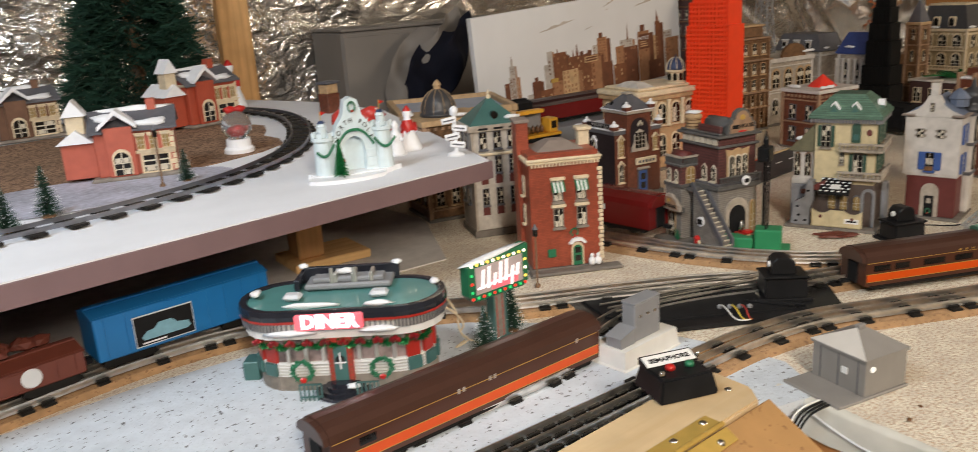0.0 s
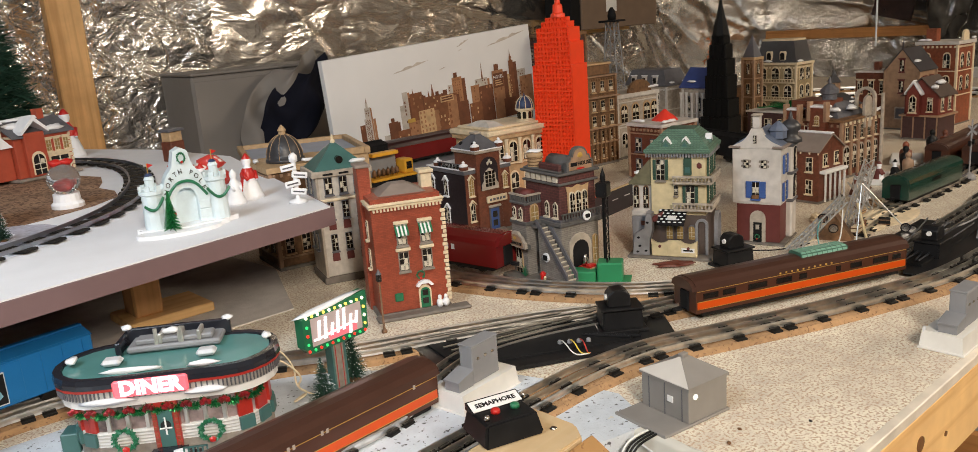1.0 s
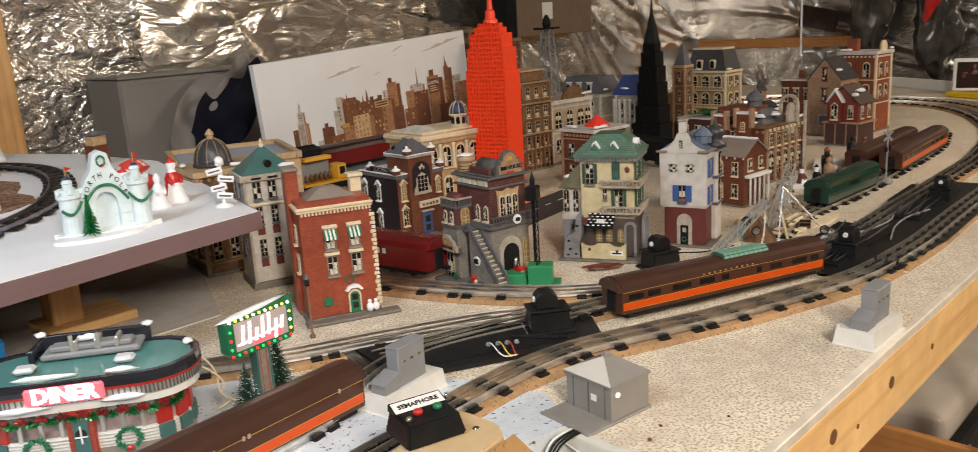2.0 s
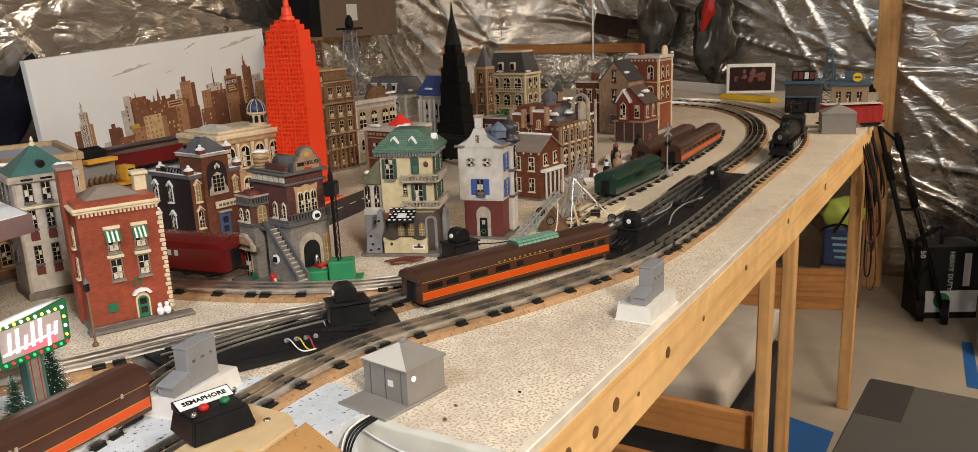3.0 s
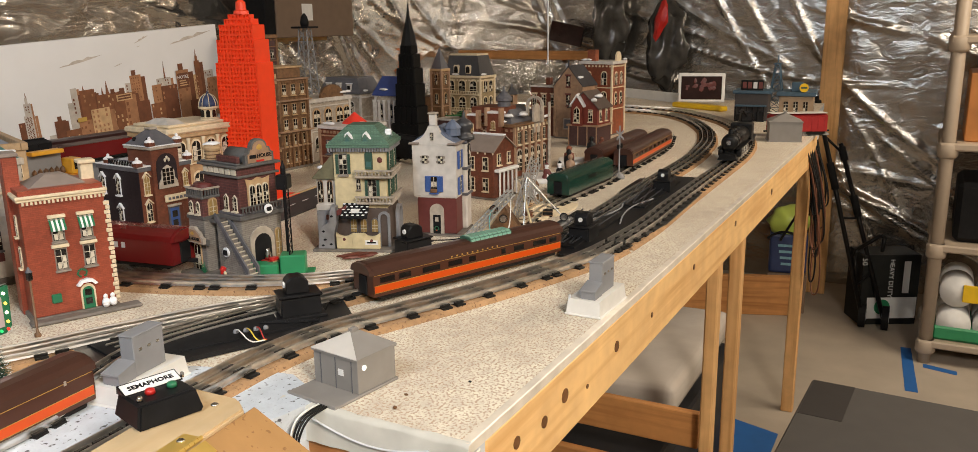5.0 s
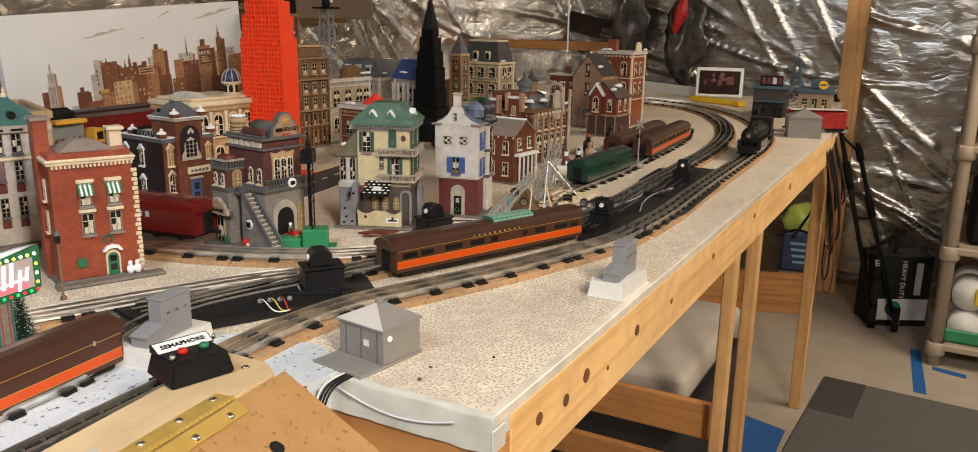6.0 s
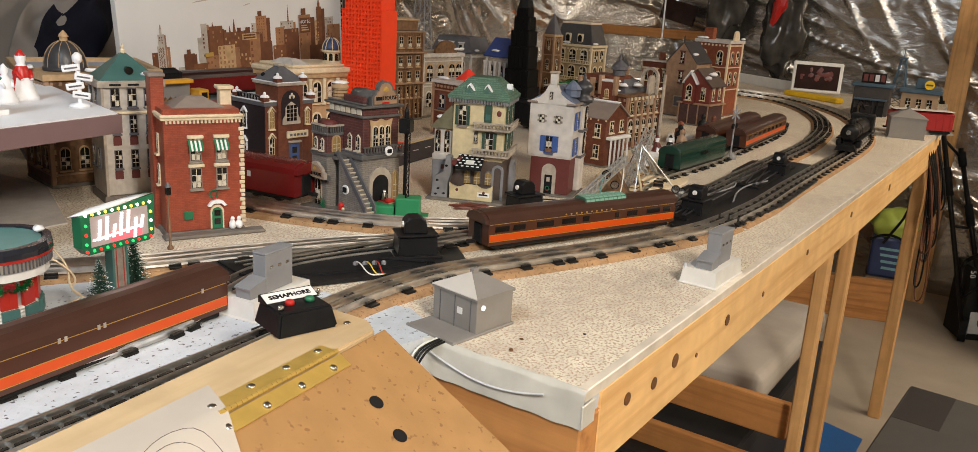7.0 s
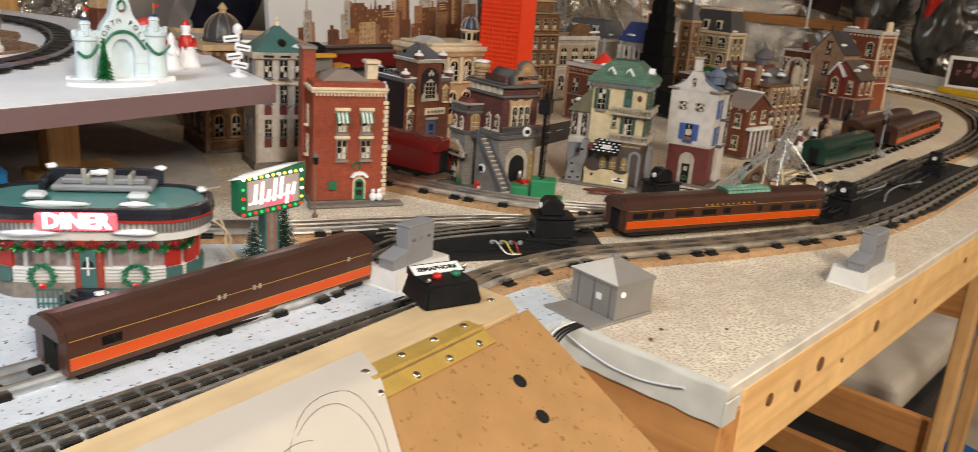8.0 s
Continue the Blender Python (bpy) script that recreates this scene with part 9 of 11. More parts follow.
# the name is shown as plain bars
for k, (z0, z1) in enumerate(((0.072, 0.094), (0.071, 0.096), (0.072, 0.086), (0.072, 0.097), (0.073, 0.098), (0.066, 0.088), (0.075, 0.089))):
    x = -0.031 + k * 0.0102
    bm = bmesh.new()
    prism(bm, [(x - 0.0018, z0), (x + 0.0022, z0), (x + 0.0052, z1), (x + 0.0012, z1)], -0.0100, -0.0088, "y")
    part("name_bar", bm, M["neon_soft"], sgn)
part("name_bar", box(-0.034, 0.036, -0.0098, -0.0088, 0.0745, 0.0770, 0.0008), M["neon_soft"], sgn, at=pose(0, 0, 0, 0, -4, 0))
rnd = random.Random(2)
bulb_cols = [mat("lit_%s_bulb" % n, c, 0.3, 0, 0.02, 40, emit=e) for n, c, e in (("red", (0.8, 0.03, 0.02), 1.2), ("white", (1.0, 0.85, 0.6), 2.5), ("green", (0.03, 0.55, 0.15), 1.0), ("amber", (1.0, 0.6, 0.1), 1.6))]
k = 0
for i in range(11):
    for z in (0.062, 0.1010):
        bm = bmesh.new()
        blob(bm, (-0.046 + i * 0.0092, -0.0078, z), (0.0021, 0.0021, 0.0021), 1, 0, 1)
        part("bulb", bm, bulb_cols[k % 4], sgn)
        k += 1
for z in (0.07, 0.08, 0.09):
    for x in (-0.0465, 0.0470):
        bm = bmesh.new()
        blob(bm, (x, -0.0078, z), (0.0021, 0.0021, 0.0021), 1, 0, 1)
        part("bulb", bm, bulb_cols[k % 4], sgn)
        k += 1
snow_cap(sgn, 0, 0, 0.1045, 0.052, 0.008, 0.0026, 3).rotation_euler = (0, radians(-4.5), 0)


def brush_tree(at, h, r, label, seed, tips="snow"):
    """A bottle-brush tree: a wire trunk and whorls of fine bristles."""
    th = thing("bottle_brush_tree", label, "toy tree", at, group="bottle-brush trees")
    bm = bmesh.new()
    tube(bm, (0, 0, 0), (0, 0, h * 0.95), h * 0.015, h * 0.006, 6)
    part("trunk", bm, M["tan"], th)
    rnd = random.Random(seed)
    for name_, count, mm, extra in (("bristles", 900, "pine_green", 0.0), ("frosted_tips", 160, "snow", 0.85)):
        vs, fs = [], []
        for i in range(count):
            z = h * (0.08 + 0.92 * rnd.random() ** 1.25)
            rr = r * (1.04 - z / h) * rnd.uniform(0.75, 1.12) + 0.001
            a = rnd.uniform(0, math.tau)
            d = Vector((math.cos(a), math.sin(a), rnd.uniform(-0.25, 0.35)))
            p0 = Vector((0, 0, z)) + d * rr * extra
            p1 = Vector((0, 0, z)) + d * rr * (1.0 if not extra else 1.02)
            s = Vector((-math.sin(a), math.cos(a), 0)) * (h * 0.009)
            u = Vector((0, 0, 1)) * (h * 0.009)
            b0 = len(vs)
            vs += [p0 + s, p0 - s, p0 + u, p1]
            fs += [(b0, b0 + 1, b0 + 3), (b0 + 1, b0 + 2, b0 + 3), (b0 + 2, b0, b0 + 3)]
        me = bpy.data.meshes.new(name_)
        me.from_pydata([tuple(v) for v in vs], [], fs)
        me.materials.append(M[mm])
        ob = new(name_, me)
        ob.parent = th
        tagged(ob, kind="stuff")
    bm = bmesh.new()
    lathe(bm, [(r * 0.4, 0), (r * 0.4, 0.002), (r * 0.15, 0.004)], 10)
    part("foot", bm, M["tan"], th)
    return th


M["pine_green"] = mat("dark_green_bristle", (0.012, 0.05, 0.03), 0.7, 0, 0.3, 300)
brush_tree(pose(0.632, 0.474, T), 0.058, 0.021, "small frosted green bottle-brush tree by the sign", 1)
brush_tree(pose(0.692, 0.508, T), 0.070, 0.022, "taller frosted green bottle-brush tree by the sign", 2)

# ---- raised winter village platform ----
M["plat_edge"] = mat("mauve_brown_edge", (0.2, 0.125, 0.13), 0.6, 0, 0.1, 20, 0.1)
M["plat_top"] = mat("white_felt_sheet", (0.8, 0.81, 0.85), 0.85, 0, 0.05, 15, 0.2, 60)
ZP = 1.165
PL = [(0.809, 0.700), (0.965, 1.33), (0.93, 1.62), (0.80, 1.95), (-1.1, 1.95), (-1.1, 0.378)]
plat = thing("village_platform", "raised white-topped village platform with a mauve edge", "platform")
part("board", slab(PL, ZP - 0.026, ZP - 0.002), M["plat_edge"], plat, "mauve-brown board edge")
part("felt", slab([(x - (0.004 if x > 0.5 else 0), y + (0.003 if y < 0.75 else 0)) for x, y in PL], ZP - 0.0018, ZP), M["plat_top"], plat, "white felt cover")
part("leg", box(0.590, 0.632, 0.915, 0.960, T + 0.016, ZP - 0.026, 0.003), M["pine_z"], plat, "pine post")
part("leg", box(-0.55, -0.48, 0.62, 0.69, T + 0.016, ZP - 0.026, 0.003), M["pine_z"], plat, "pine post")
part("foot_plate", box(0.575, 0.70, 0.895, 0.985, T + 0.0022, T + 0.016, 0.002), M["pine_x"], plat, "plywood foot plate")
part("foot_plate", box(-0.60, -0.43, 0.60, 0.71, T + 0.0022, T + 0.016, 0.002), M["pine_x"], plat, "plywood foot plate")
M["rail_blue"] = mat("blued_steel_rail", (0.36, 0.38, 0.44), 0.3, 0.95, 0.2, 80)
M["cobble"] = mat("printed_cobble_mat", (0.30, 0.18, 0.11), 0.8, 0, 0.4, 120, 0.3, 250, None, 0, ((0.12, 0.06, 0.035), 130, 0.52))
M["cobble_grey"] = mat("printed_blue_cobble_mat", (0.42, 0.42, 0.5), 0.8, 0, 0.3, 110, 0.3, 250)
bm = bmesh.new()
prism(bm, [(0.36 + 0.33 * math.cos(a * math.tau / 30) + 0.03 * math.sin(a), 1.28 + 0.30 * math.sin(a * math.tau / 30)) for a in range(30)], 0, 0.0012, "z")
solid("cobble_mat", bm, M["cobble"], "brown printed cobblestone mat on the platform", "mat", at=pose(0, 0, ZP + 0.0002))
bm = bmesh.new()
prism(bm, [(0.30 + 0.22 * math.cos(a * math.tau / 24), 0.95 + 0.10 * math.sin(a * math.tau / 24)) for a in range(24)], 0, 0.001, "z")
solid("cobble_mat", bm, M["cobble_grey"], "pale grey printed cobblestone mat", "mat", at=pose(0, 0, ZP + 0.0016))

vt = thing("village_track", "black-tied toy track curving over the platform", "track", pose(0, 0, ZP + 0.0028), group="model railway tracks")
CT = [(-0.9, 0.62), (-0.3, 0.70), (0.10, 0.745), (0.30, 0.785), (0.468, 0.855), (0.60, 0.965), (0.690, 1.11), (0.755, 1.29), (0.775, 1.45), (0.735, 1.60), (0.60, 1.72), (0.35, 1.80), (0.0, 1.82)]
vp = smooth_path(CT, 0.02)
for s in (-0.016, 0.016):
    bm = bmesh.new()
    sweep(bm, vp, [(s - 0.0016, 0.003), (s + 0.0016, 0.003), (s + 0.0010, 0.008), (s - 0.0010, 0.008)], 0)
    part("rail", bm, M["rail_blue"], vt)
vt_tie = mesh_of(box(-0.010, 0.010, -0.026, 0.026, 0, 0.003), "tie", M["tie"])
fine = smooth_path(CT, 0.044)
for p, n in zip(fine, normals2(fine)):
    part("tie", vt_tie, None, vt, at=pose(p.x, p.y, 0, 0, 0, math.degrees(math.atan2(-n.x, n.y))))

# arch gate with snow base
M["ice"] = mat("pale_ice_ceramic", (0.68, 0.78, 0.82), 0.3, 0, 0.08, 80, 0.2, 200)
ag = thing("ice_gate", "pale ice-block gate with green garland and towers", "ceramic gate", pose(0.632, 0.770, ZP, 0, 0, -10) @ Matrix.Diagonal((0.86, 0.9, 1.08, 1)))
bm = bmesh.new()
prism(bm, [(0.072 * math.cos(a * math.tau / 26) * (1 + 0.08 * math.sin(a * 2.3)), 0.004 + 0.030 * math.sin(a * math.tau / 26) * (1 + 0.1 * math.cos(a * 1.7))) for a in range(26)], 0, 0.006, "z")
part("snow_base", bm, M["snow"], ag)
bm = bmesh.new()
prism(bm, [(-0.020 + 0.062 * math.cos(a * math.tau / 26), -0.026 + 0.026 * math.sin(a * math.tau / 26)) for a in range(26)], 0, 0.0045, "z")
part("snow_drift", bm, M["snow"], ag, "rounded snow drift before the gate")
bm = bmesh.new()
for k in range(120):
    f = k / 120
    a_, r_ = k * 2.4, 0.013 * (1 - f) + 0.001
    tube(bm, (-0.030, -0.026, 0.008 + 0.044 * f), (-0.030 + r_ * math.cos(a_), -0.026 + r_ * math.sin(a_), 0.004 + 0.044 * f), 0.0016, 0.0005, 4)
part("fir_tree", bm, M["tinsel"], ag, "small green fir tree beside the gate")
for q, zz in ((-1, 0.010), (1, 0.010), (-1, 0.0215), (1, 0.0215)):
    part("block", box(min(q * 0.0165, q * 0.033), max(q * 0.0165, q * 0.033), -0.0114, -0.0098, zz, zz + 0.0105, 0.0007), M["ice"], ag)
bm = bmesh.new()
inner = [(-0.016, 0.006), (-0.016, 0.030)] + [(0.016 * math.cos(math.pi - a * math.pi / 8), 0.034 + 0.016 * math.sin(a * math.pi / 8)) for a in range(9)] + [(0.016, 0.030), (0.016, 0.006)]
outer = [(0.034, 0.006), (0.034, 0.046), (0.026, 0.064), (0.015, 0.076), (0.010, 0.094), (0.0, 0.098), (-0.010, 0.094), (-0.015, 0.076), (-0.026, 0.064), (-0.034, 0.046), (-0.034, 0.006)]
prism(bm, inner + outer, -0.010, 0.010, "y")
part("arch", bm, M["ice"], ag, "ice-block arch")
for k, ch in enumerate("NORTH POLE"):
    if ch != " ":
        a = radians(72 - k * 16)
        letters("letter", ch, 0.0088, M["black_matt"], ag, pose(-0.0285 * math.sin(a), -0.0106, 0.037 + 0.0325 * math.cos(a), 90, -math.degrees(a), 0), depth=0.0004)
wreath(ag, pose(0, -0.0105, 0.086), 0.0055, seed=3)
for s, hh in ((-1, 0.052), (1, 0.058)):
    bm = bmesh.new()
    lathe(bm, [(0.016, 0.005), (0.015, hh - 0.006), (0.018, hh - 0.004), (0.018, hh)], 14, s * 0.047, 0.0, 0)
    tw_ = part("tower", bm, M["ice"], ag)
    for k in range(6):
        a = k * math.tau / 6
        part("merlon", box(-0.004, 0.004, -0.002, 0.002, 0, 0.006, 0.0005), M["ice"], tw_, at=pose(s * 0.047 + 0.0155 * math.cos(a), 0.0155 * math.sin(a), hh, 0, 0, math.degrees(a) + 90))
    bm = bmesh.new()
    lathe(bm, [(0.007, 0), (0.007, 0.012), (0.008, 0.013), (0.005, 0.017)], 10, s * 0.047, 0, hh)
    part("turret", bm, M["ice"], tw_)
    bm = bmesh.new()
    lathe(bm, [(0.0065, 0), (0.003, 0.003)], 10, s * 0.047, 0, hh + 0.017)
    part("turret_cap", bm, M["navy"], tw_)
    bm = bmesh.new()
    tube(bm, (s * 0.047, 0, hh + 0.018), (s * 0.047, 0, hh + 0.032), 0.0006, 0.0006, 5)
    part("flag_pole", bm, M["brass"], tw_)
    bm = bmesh.new()
    prism(bm, [(s * 0.047, hh + 0.026), (s * 0.047 + 0.009, hh + 0.029), (s * 0.047, hh + 0.032)], -0.0003, 0.0003, "y")
    part("flag", bm, M["red_gloss"], tw_)
rnd = random.Random(9)
for (ax, az, bx, bz, sag) in ((-0.062, 0.036, -0.034, 0.044, 0.010), (-0.030, 0.038, 0.0, 0.058, -0.006), (0.0, 0.058, 0.030, 0.038, -0.006), (0.030, 0.046, 0.064, 0.044, 0.012)):
    bm = bmesh.new()
    wire(bm, [(ax + (bx - ax) * t / 8, -0.0125 - 0.004 * (abs(ax + bx) > 0.05), az + (bz - az) * t / 8 - sag * math.sin(math.pi * t / 8)) for t in range(9)], 0.0020, 6)
    tagged(part("garland", bm, M["green_gloss"], ag, "green garland"), kind="stuff")
bm = bmesh.new()
blob(bm, (-0.026, -0.020, 0.014), (0.0075, 0.006, 0.009), 1, 0.05)
blob(bm, (-0.026, -0.020, 0.027), (0.005, 0.005, 0.005), 1, 0.05)
part("snow_figure", bm, M["snow"], ag, "small white snow figure", smooth=True)
bm = bmesh.new()
tube(bm, (-0.031, -0.0225, 0.0225), (-0.021, -0.0225, 0.0225), 0.0022, 0.0022, 6)
part("scarf", bm, M["red_gloss"], ag)
part("inner_shade", box(-0.016, 0.016, 0.004, 0.006, 0.006, 0.05), M["ice"], ag)


def village_house(at, w, d_, h, wall, label, roof="slate", wing=True, lit=True):
    th = thing("village_house", label, "ceramic house", at, group="winter village houses")
    dims = (w, d_)
    part("base", box(-w - 0.01, 0.008, -0.012, d_ + 0.004, 0, 0.006, 0.002), M["stone"], th)
    part("wall", box(-w, 0, 0, d_, 0.006, h, 0.001), M[wall], th)
    gable_roof(th, dims, M[roof], h, h * 0.30, "x", 0.007, "snow-edged roof", M[wall])
    part("bay", box(-w * 0.86, -w * 0.5, -0.008, 0.0, 0.006, h * 1.05, 0.001), M[wall], th)
    bm = bmesh.new()
    prism(bm, [(-w * 0.92, h * 1.02), (-w * 0.68, h * 1.30), (-w * 0.44, h * 1.02), (-w * 0.44, h * 1.10), (-w * 0.68, h * 1.40), (-w * 0.92, h * 1.10)], -0.014, 0.02, "y")
    part("bay_roof", bm, M["snow"], th, "snowy bay gable")
    for u in (w * 0.58, w * 0.74, w * 0.90):
        add_window(th, dims, "A", u, h * 0.58, w * 0.085, h * 0.24, "sill lintel", "cream_trim", "pane_lit" if lit else "pane")
    add_window(th, dims, "A", w * 0.74, h * 0.12, w * 0.32, h * 0.32, "sill lintel", "cream_trim", "pane")
    add_window(th, dims, "A", w * 0.32, h * 0.12, w * 0.20, h * 0.45, "arch", "cream_trim", "pane", out=0.008)
    quoins(th, (0, 0), M["cream_trim"], 0.008, h * 0.95, 0.008)
    part("cornice", box(-w - 0.003, 0.003, -0.003, d_ + 0.003, h * 0.95, h * 1.0, 0.001), M["cream_trim"], th)
    part("chimney", box(-w * 0.3, -w * 0.18, d_ * 0.4, d_ * 0.6, h, h * 1.5, 0.001), M[wall], th)
    for k, (x, y, z, rx, ry) in enumerate(((-w * 0.25, d_ * 0.12, h * 1.07, w * 0.24, 0.014), (-w * 0.85, d_ * 0.3, h * 1.2, w * 0.18, 0.012), (-w * 0.5, d_ * 0.5, h * 1.31, w * 0.5, 0.006))):
        snow_cap(th, x, y, z, rx, ry, 0.006, k)
    if wing:
        part("wing_wall", box(-w - 0.045, -w - 0.001, 0.01, d_ * 0.9, 0.006, h * 0.8, 0.001), M[wall], th)
        bm = bmesh.new()
        prism(bm, [(-w - 0.050, h * 0.78), (-w - 0.022, h * 1.05), (-w + 0.0, h * 0.78)], 0.004, d_ * 0.92, "y")
        part("wing_roof", bm, M["snow"], th)
        part("belfry", box(-w - 0.034, -w - 0.010, 0.016, 0.04, h * 0.95, h * 1.30, 0.001), M["cream_trim"], th)
        hp = bmesh.new()
        prism(hp, [(-w - 0.038, h * 1.30), (-w - 0.022, h * 1.62), (-w - 0.006, h * 1.30)], 0.012, 0.044, "y")
        part("belfry_roof", hp, M["snow"], th)
    return th


M["village_red"] = mat("red_ceramic_wall", (0.4, 0.07, 0.035), 0.4, 0, 0.12, 80, 0.1)
M["village_pink"] = mat("salmon_ceramic_wall", (0.48, 0.12, 0.08), 0.4, 0, 0.12, 80, 0.1)
M["log_brown"] = mat("brown_log_ceramic", (0.17, 0.085, 0.05), 0.5, 0, 0.25, 60, 0.3)
village_house(pose(0.705, 1.475, ZP + 0.0015, 0, 0, 20), 0.115, 0.09, 0.085, "village_red", "red ceramic station with lit yellow windows and snow")
village_house(pose(0.452, 0.985, ZP + 0.0015, 0, 0, -16), 0.105, 0.075, 0.072, "village_pink", "salmon ceramic house with a grey snowy roof")
village_house(pose(0.385, 1.60, ZP + 0.0015, 0, 0, 5), 0.11, 0.08, 0.075, "log_brown", "brown log ceramic lodge with a snowy roof", "slate", False)
village_house(pose(0.16, 1.30, ZP + 0.0015, 0, 0, -10), 0.15, 0.10, 0.075, "log_brown", "brown ceramic lodge with a blue-grey roof", "slate_blue", False)

sgl = thing("snow_globe", "glass snow globe with a red bow on a white base", "snow globe", pose(0.575, 1.085, ZP + 0.0016, 0, 0, 0))
bm = bmesh.new()
lathe(bm, [(0.024, 0), (0.024, 0.006), (0.020, 0.010), (0.019, 0.022)], 16)
part("pedestal", bm, M["snow"], sgl)
bm = bmesh.new()
bmesh.ops.create_icosphere(bm, subdivisions=3, radius=0.024)
bmesh.ops.translate(bm, verts=bm.verts[:], vec=(0, 0, 0.043))
part("globe", bm, M["globe_glass"], sgl, "clear glass ball", smooth=True)
bm = bmesh.new()
blob(bm, (0, 0, 0.036), (0.012, 0.012, 0.009), 2, 0.3)
part("red_figure", bm, M["red_gloss"], sgl, smooth=True)
bm = bmesh.new()
blob(bm, (-0.008, 0, 0.069), (0.010, 0.006, 0.006), 1, 0.4)
blob(bm, (0.008, 0, 0.069), (0.010, 0.006, 0.006), 2, 0.4)
part("bow", bm, M["red_gloss"], sgl, "red ribbon bow", smooth=True)


def gown_figure(at, h, m, label):
    """A small ceramic figurine as one plain shape."""
    bm = bmesh.new()
    lathe(bm, [(h * 0.30, 0), (h * 0.28, h * 0.08), (h * 0.16, h * 0.45), (h * 0.17, h * 0.55), (h * 0.10, h * 0.68), (h * 0.07, h * 0.72), (h * 0.10, h * 0.80), (h * 0.10, h * 0.88), (h * 0.04, h * 0.97), (0.001, h)], 14)
    for q in (-1, 1):
        tube(bm, (q * h * 0.15, -h * 0.04, h * 0.58), (q * h * 0.10, -h * 0.20, h * 0.42), h * 0.05, h * 0.035, 8)
    ob = solid("ceramic_figurine", bm, m, label, "figurine", "ceramic figurines", at=at, smooth=True)
    ob.data.materials.append(M["snow"])
    for f in ob.data.polygons:
        if f.center.z < h * 0.09 or h * 0.70 < f.center.z < h * 0.88 or (f.center.y < -h * 0.1 and f.center.z < h * 0.45):
            f.material_index = 1
    return ob


for x, y, h_, m_ in ((2.05, 0.415, 0.062, "tan_wall"), (2.10, 0.440, 0.066, "w_black"), (2.13, 0.452, 0.070, "brick_orange"), (2.33, 0.470, 0.068, "w_black"), (2.36, 0.452, 0.064, "brick_brown")):
    bm = bmesh.new()
    lathe(bm, [(h_ * 0.16, 0), (h_ * 0.15, h_ * 0.3), (h_ * 0.19, h_ * 0.55), (h_ * 0.17, h_ * 0.72), (h_ * 0.06, h_ * 0.78), (h_ * 0.10, h_ * 0.86), (h_ * 0.09, h_ * 0.95), (0.001, h_)], 10)
    solid("toy_figurine", bm, M[m_], "small plain toy figurine standing beside the siding", "figurine", "toy figurines", at=pose(x, y, T + 0.0002), smooth=True)
solid("white_tray", box(-0.05, 0.05, -0.035, 0.035, 0, 0.012, 0.003), M["white"], "white plastic tray lying beside the brick row", "tray", at=pose(2.26, 0.50, T + 0.0003, 0, 0, 20))
gown_figure(pose(0.772, 0.872, ZP), 0.068, M["red_gloss"], "red and white ceramic figurine in a long skirt")
gown_figure(pose(0.738, 0.850, ZP), 0.052, M["snow"], "white ceramic figurine on a small base")
gown_figure(pose(0.715, 0.905, ZP), 0.060, M["red_gloss"], "red ceramic figurine behind the ice gate")
bmx = bmesh.new()
blob(bmx, (0, 0, 0.026), (0.045, 0.022, 0.022), 3, 0.4)
blob(bmx, (-0.03, 0, 0.045), (0.014, 0.012, 0.016), 5, 0.4)
blob(bmx, (0.02, 0.0, 0.048), (0.020, 0.014, 0.014), 6, 0.4)
solid("toy_sleigh", bmx, M["sleigh"], "red and white ceramic sleigh heaped with parcels", "sleigh", at=pose(0.735, 0.965, ZP, 0, 0, -20), smooth=True)
sp = thing("signpost_figure", "white ceramic signpost with stacked boards", "signpost", pose(0.795, 0.772, ZP, 0, 0, -30))
bm = bmesh.new()
lathe(bm, [(0.014, 0), (0.012, 0.004), (0.003, 0.006), (0.003, 0.058), (0.006, 0.060), (0.006, 0.068), (0.002, 0.072)], 12)
part("post", bm, M["snow"], sp, smooth=True)
for k in range(4):
    part("board", box(-0.011, 0.011, -0.005, -0.002, 0.012 + k * 0.012, 0.021 + k * 0.012, 0.001), M["snow"], sp, at=pose(0, 0, 0, 0, (-1) ** k * 9, 0))
    part("board_bar", box(-0.008, 0.008, -0.0056, -0.0051, 0.0155 + k * 0.012, 0.0175 + k * 0.012), M["slate"], sp, at=pose(0, 0, 0, 0, (-1) ** k * 9, 0))
for (x, y, h, s_) in ((0.263, 0.845, 0.062, 4), (0.215, 0.80, 0.055, 5), (0.445, 0.915, 0.045, 6)):
    brush_tree(pose(x, y, ZP + 0.0016), h, h * 0.34, "small snow-dusted tree on the platform", s_)
street_lamp(0.42, 0.93, 0.08, "dark toy street lamp on the platform").matrix_world = pose(0.41, 0.905, ZP + 0.0016)
for (x, y, m) in ((0.10, 1.02, "red_gloss"), (0.14, 0.99, "blue_paint"), (0.07, 0.98, "green_gloss"), (0.17, 1.05, "red_gloss")):
    gown_figure(pose(x, y, ZP + 0.0016), 0.055, M[m], "small bright ceramic figurine among others")

